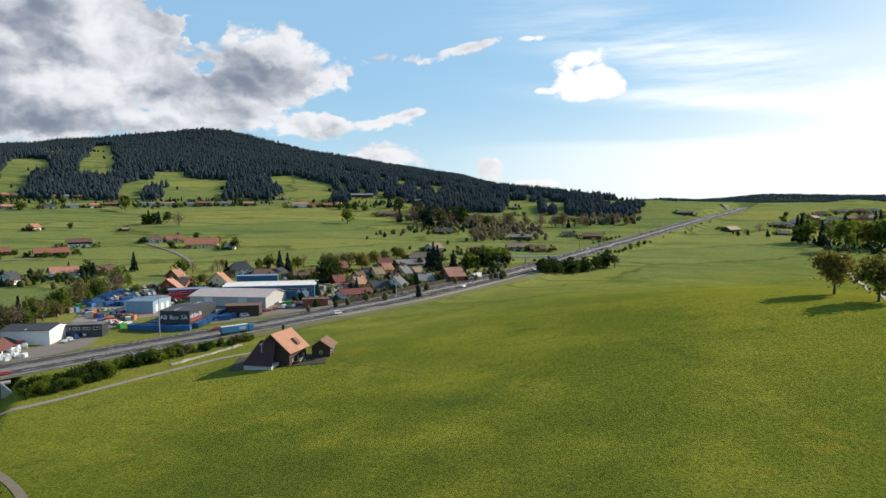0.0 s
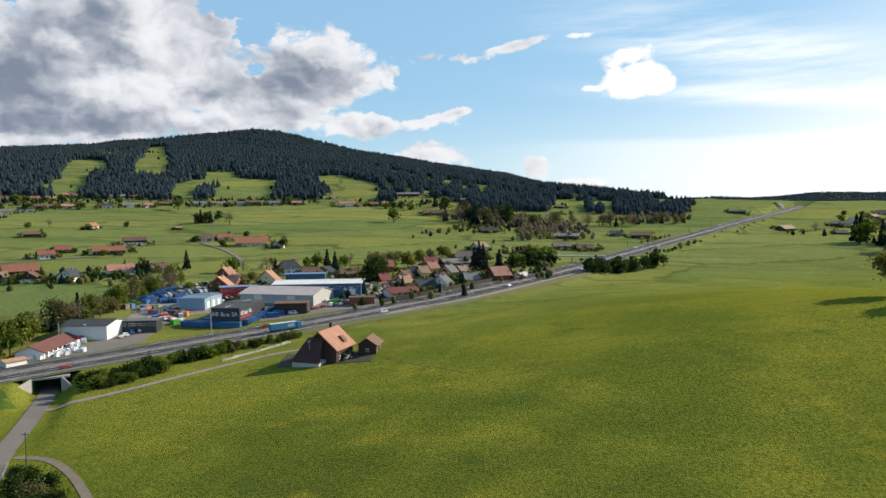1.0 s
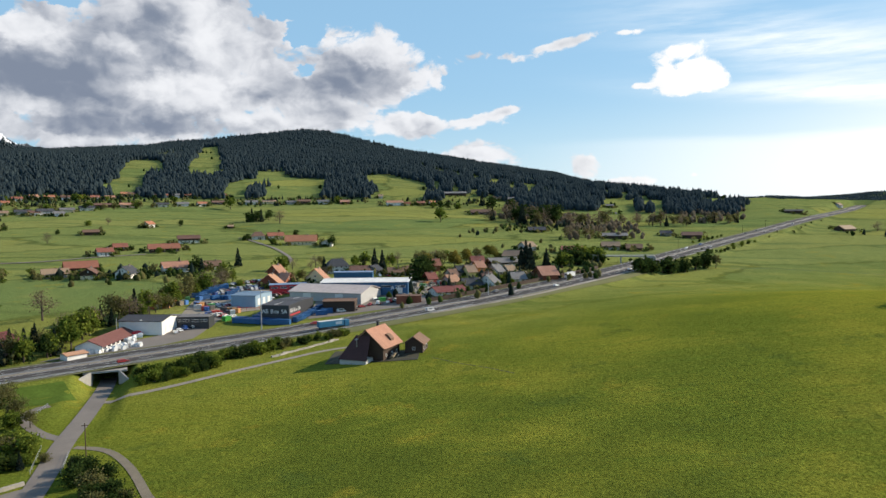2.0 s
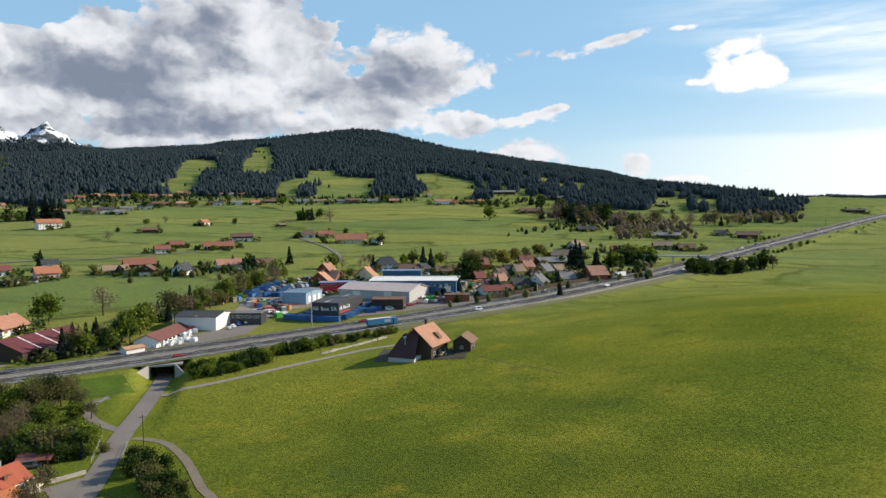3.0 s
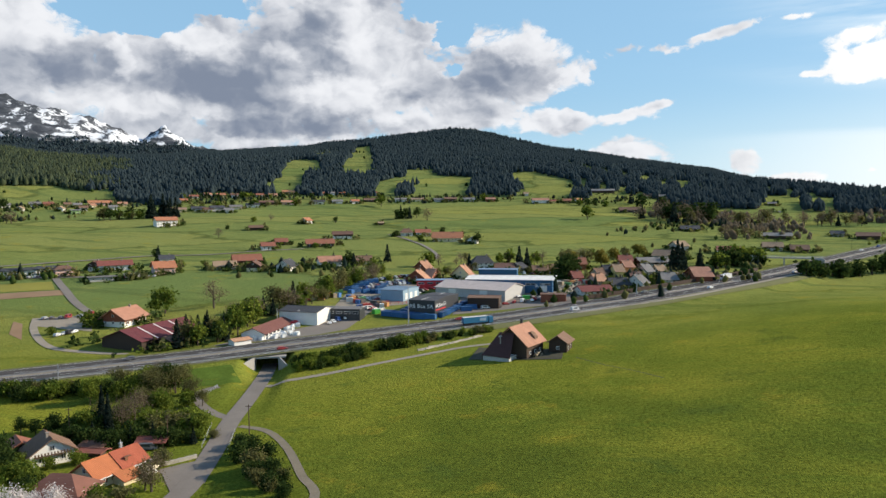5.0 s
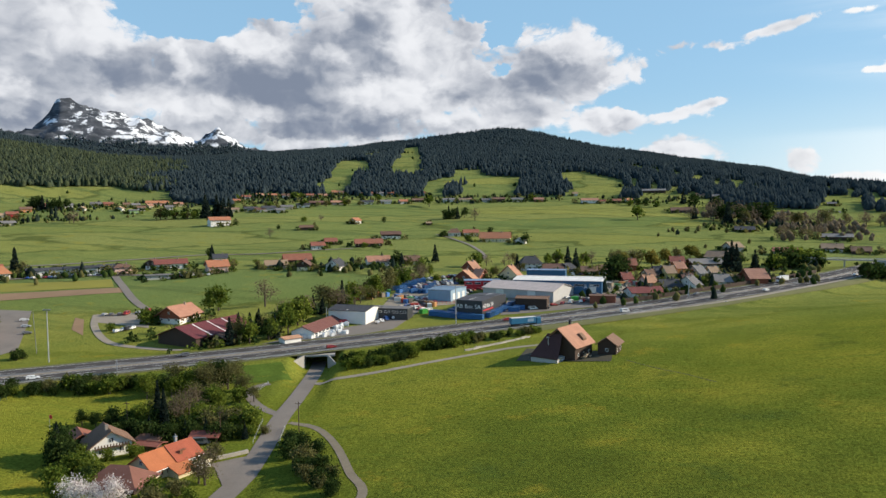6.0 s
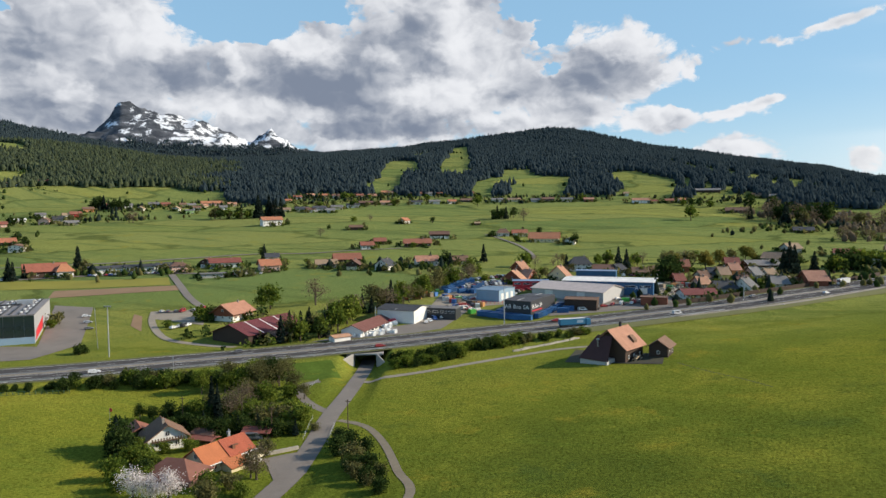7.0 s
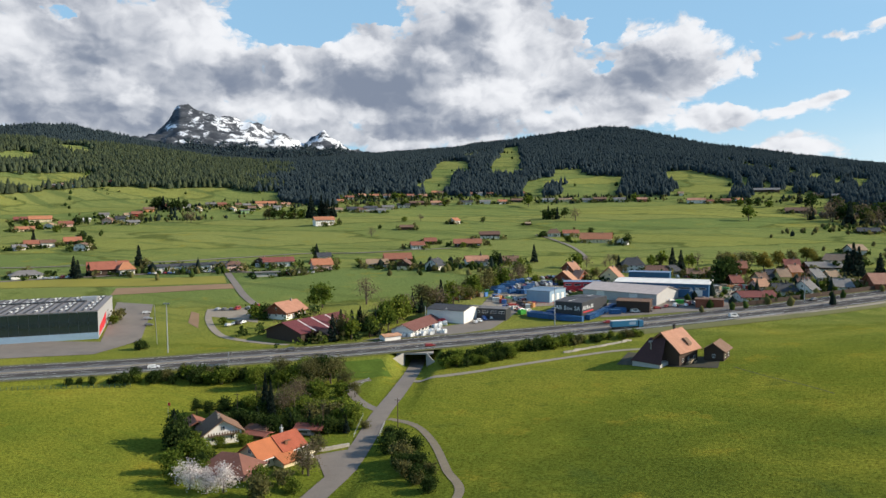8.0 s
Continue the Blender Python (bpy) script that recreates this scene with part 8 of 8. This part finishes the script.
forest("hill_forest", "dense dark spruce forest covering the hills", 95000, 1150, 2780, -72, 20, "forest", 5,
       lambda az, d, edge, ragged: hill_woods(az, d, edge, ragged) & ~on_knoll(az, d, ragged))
forest("knoll_forest", "mixed forest of spruce and fresh broadleaf trees on the low hill", 26000, 1400, 2080, -72, -38, "mixed", 15,
       lambda az, d, edge, ragged: hill_woods(az, d, edge, ragged) & on_knoll(az, d, ragged))
forest("mixed_wood", "young green broadleaf trees along the forest edge", 9000, 1150, 2780, -72, 14, "dark", 6,
       lambda az, d, edge, ragged: (np.sin(az * 1.7 + d / 190) + ragged > 0.9) & (d > edge * 1.01) & ~in_spots(az, d, CLEARINGS, ragged))
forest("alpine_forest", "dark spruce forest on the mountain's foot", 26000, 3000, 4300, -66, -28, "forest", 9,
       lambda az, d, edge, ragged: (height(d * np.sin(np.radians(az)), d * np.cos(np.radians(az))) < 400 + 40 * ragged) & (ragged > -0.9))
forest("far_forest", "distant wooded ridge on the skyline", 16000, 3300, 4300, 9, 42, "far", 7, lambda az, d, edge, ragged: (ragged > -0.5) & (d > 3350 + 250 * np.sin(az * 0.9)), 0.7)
forest("scattered_trees", "scattered trees on the hillside meadows", 1500, 1180, 2300, -62, 16, "dark", 8,
       lambda az, d, edge, ragged: (d > edge * 0.9) & (np.sin(az * 2.3) * np.sin(d / 60) > 0.45), 0.8)
BARE_WOODS = (
    ((2.2, 1020), (5.1, 1046), (8.3, 924), (8.1, 793), (2.5, 780)),
    ((10.8, 1212), (15.5, 1264), (15.5, 1115), (10.8, 1003)),
    ((-3.4, 1141), (0.4, 1162), (0.4, 1057), (-2.7, 1012)),
    ((0.8, 1101), (3.7, 1099), (4.6, 1010), (3.6, 951), (0.8, 979)),
)
forest("bare_wood", "brown leafless trees in the dips of the hillside", 9000, 700, 2300, -12, 20, "bare", 31, lambda az, d, edge, ragged: in_spots(az, d, BARE_WOODS, ragged) & (ragged > -0.2), 0.9)
# plan outlines of the village gardens
GARDENS = (
    ((-62.1, 1197), (-54.0, 1231), (-50.1, 1273), (-42.2, 1371), (-29.8, 1321), (-29.8, 1237), (-40.5, 1162), (-46.5, 1071), (-54.0, 1049), (-62.1, 1042)),
    ((-62.2, 889), (-55.9, 914), (-55.9, 834), (-62.2, 813)),
    ((-29.8, 1321), (0.7, 1263), (0.7, 1209), (-29.8, 1229)),
    ((-54.1, 603), (-25.4, 575), (-25.4, 531), (-54.2, 556)),
    ((-12.7, 460), (-1.1, 523), (3.4, 591), (5.4, 633), (5.4, 537), (-1.2, 429), (-10.1, 380)),
    ((-6.5, 800), (-1.1, 980), (5.2, 1038), (5.2, 855), (-1.1, 694), (-6.5, 728)),
    ((18.1, 1057), (31.6, 1018), (31.6, 765), (23.6, 995), (18.1, 964)),
)
for leaf, number, label in (("dark", 6000, "dark shrubs and trees in the village gardens"), ("olive", 5000, "budding garden trees between the houses"), ("conifer", 2500, "small garden spruces between the houses")):
    forest("garden_trees", label, number, 380, 1400, -58, 34, leaf, 20 + number, lambda az, d, edge, ragged: in_spots(az, d, GARDENS, ragged) & (ragged > 0.05), 0.55)


def garden_shrubs(name, leaf, label, per_house, tall, seed):
    """Shrubs, hedges and small trees crowded round the village houses, each a clump of leaf cards."""
    rng = np.random.default_rng(seed)
    places = []
    for x, y, yaw, w, d in PLOTS:
        if math.hypot(x, y) < 330:
            continue
        for k in range(per_house):
            an, reach = rng.uniform(0, 6.283), (w * 0.62 + 2.5) * rng.uniform(0.68, 1.38)
            ox, oy = math.cos(an) * reach, math.sin(an) * reach
            lx = ox * math.cos(radians(yaw)) + oy * math.sin(radians(yaw))
            ly = -ox * math.sin(radians(yaw)) + oy * math.cos(radians(yaw))
            if abs(lx) > w / 2 + 1.6 or abs(ly) > d / 2 + 1.6:
                places.append((x + ox, y + oy, tall * rng.uniform(0.5, 1.25)))
    places = np.array(places)
    feet = height(places[:, 0], places[:, 1])
    centres, sizes = [], []
    for (px, py, h), pz in zip(places, feet):
        near = math.hypot(px, py) < 620
        cards = 22 if near else 12
        c = rng.normal(size=(cards, 3)) * np.array([0.30, 0.30, 0.24]) * h
        c[:, 2] = np.clip(c[:, 2] + 0.45 * h, 0.1, h)
        centres.append(c + np.array([px, py, pz]))
        sizes.append(rng.uniform(0.16, 0.30, cards) * h * (1.0 if near else 1.35))
    v, f = scatter_cards(np.concatenate(centres), np.concatenate(sizes), rng)
    return tagged(new(name, mesh_from(name, v, f, LEAVES[leaf])), label, "garden shrubs", kind="stuff")


garden_shrubs("garden_hedges", "dark", "dark hedges and shrubs round the village houses", 13, 3.8, 61)
garden_shrubs("garden_shrubs", "spring", "fresh green shrubs in the village gardens", 5, 3.0, 62)
garden_shrubs("garden_fruit_trees", "olive", "small budding fruit trees in the village gardens", 4, 5.5, 63)
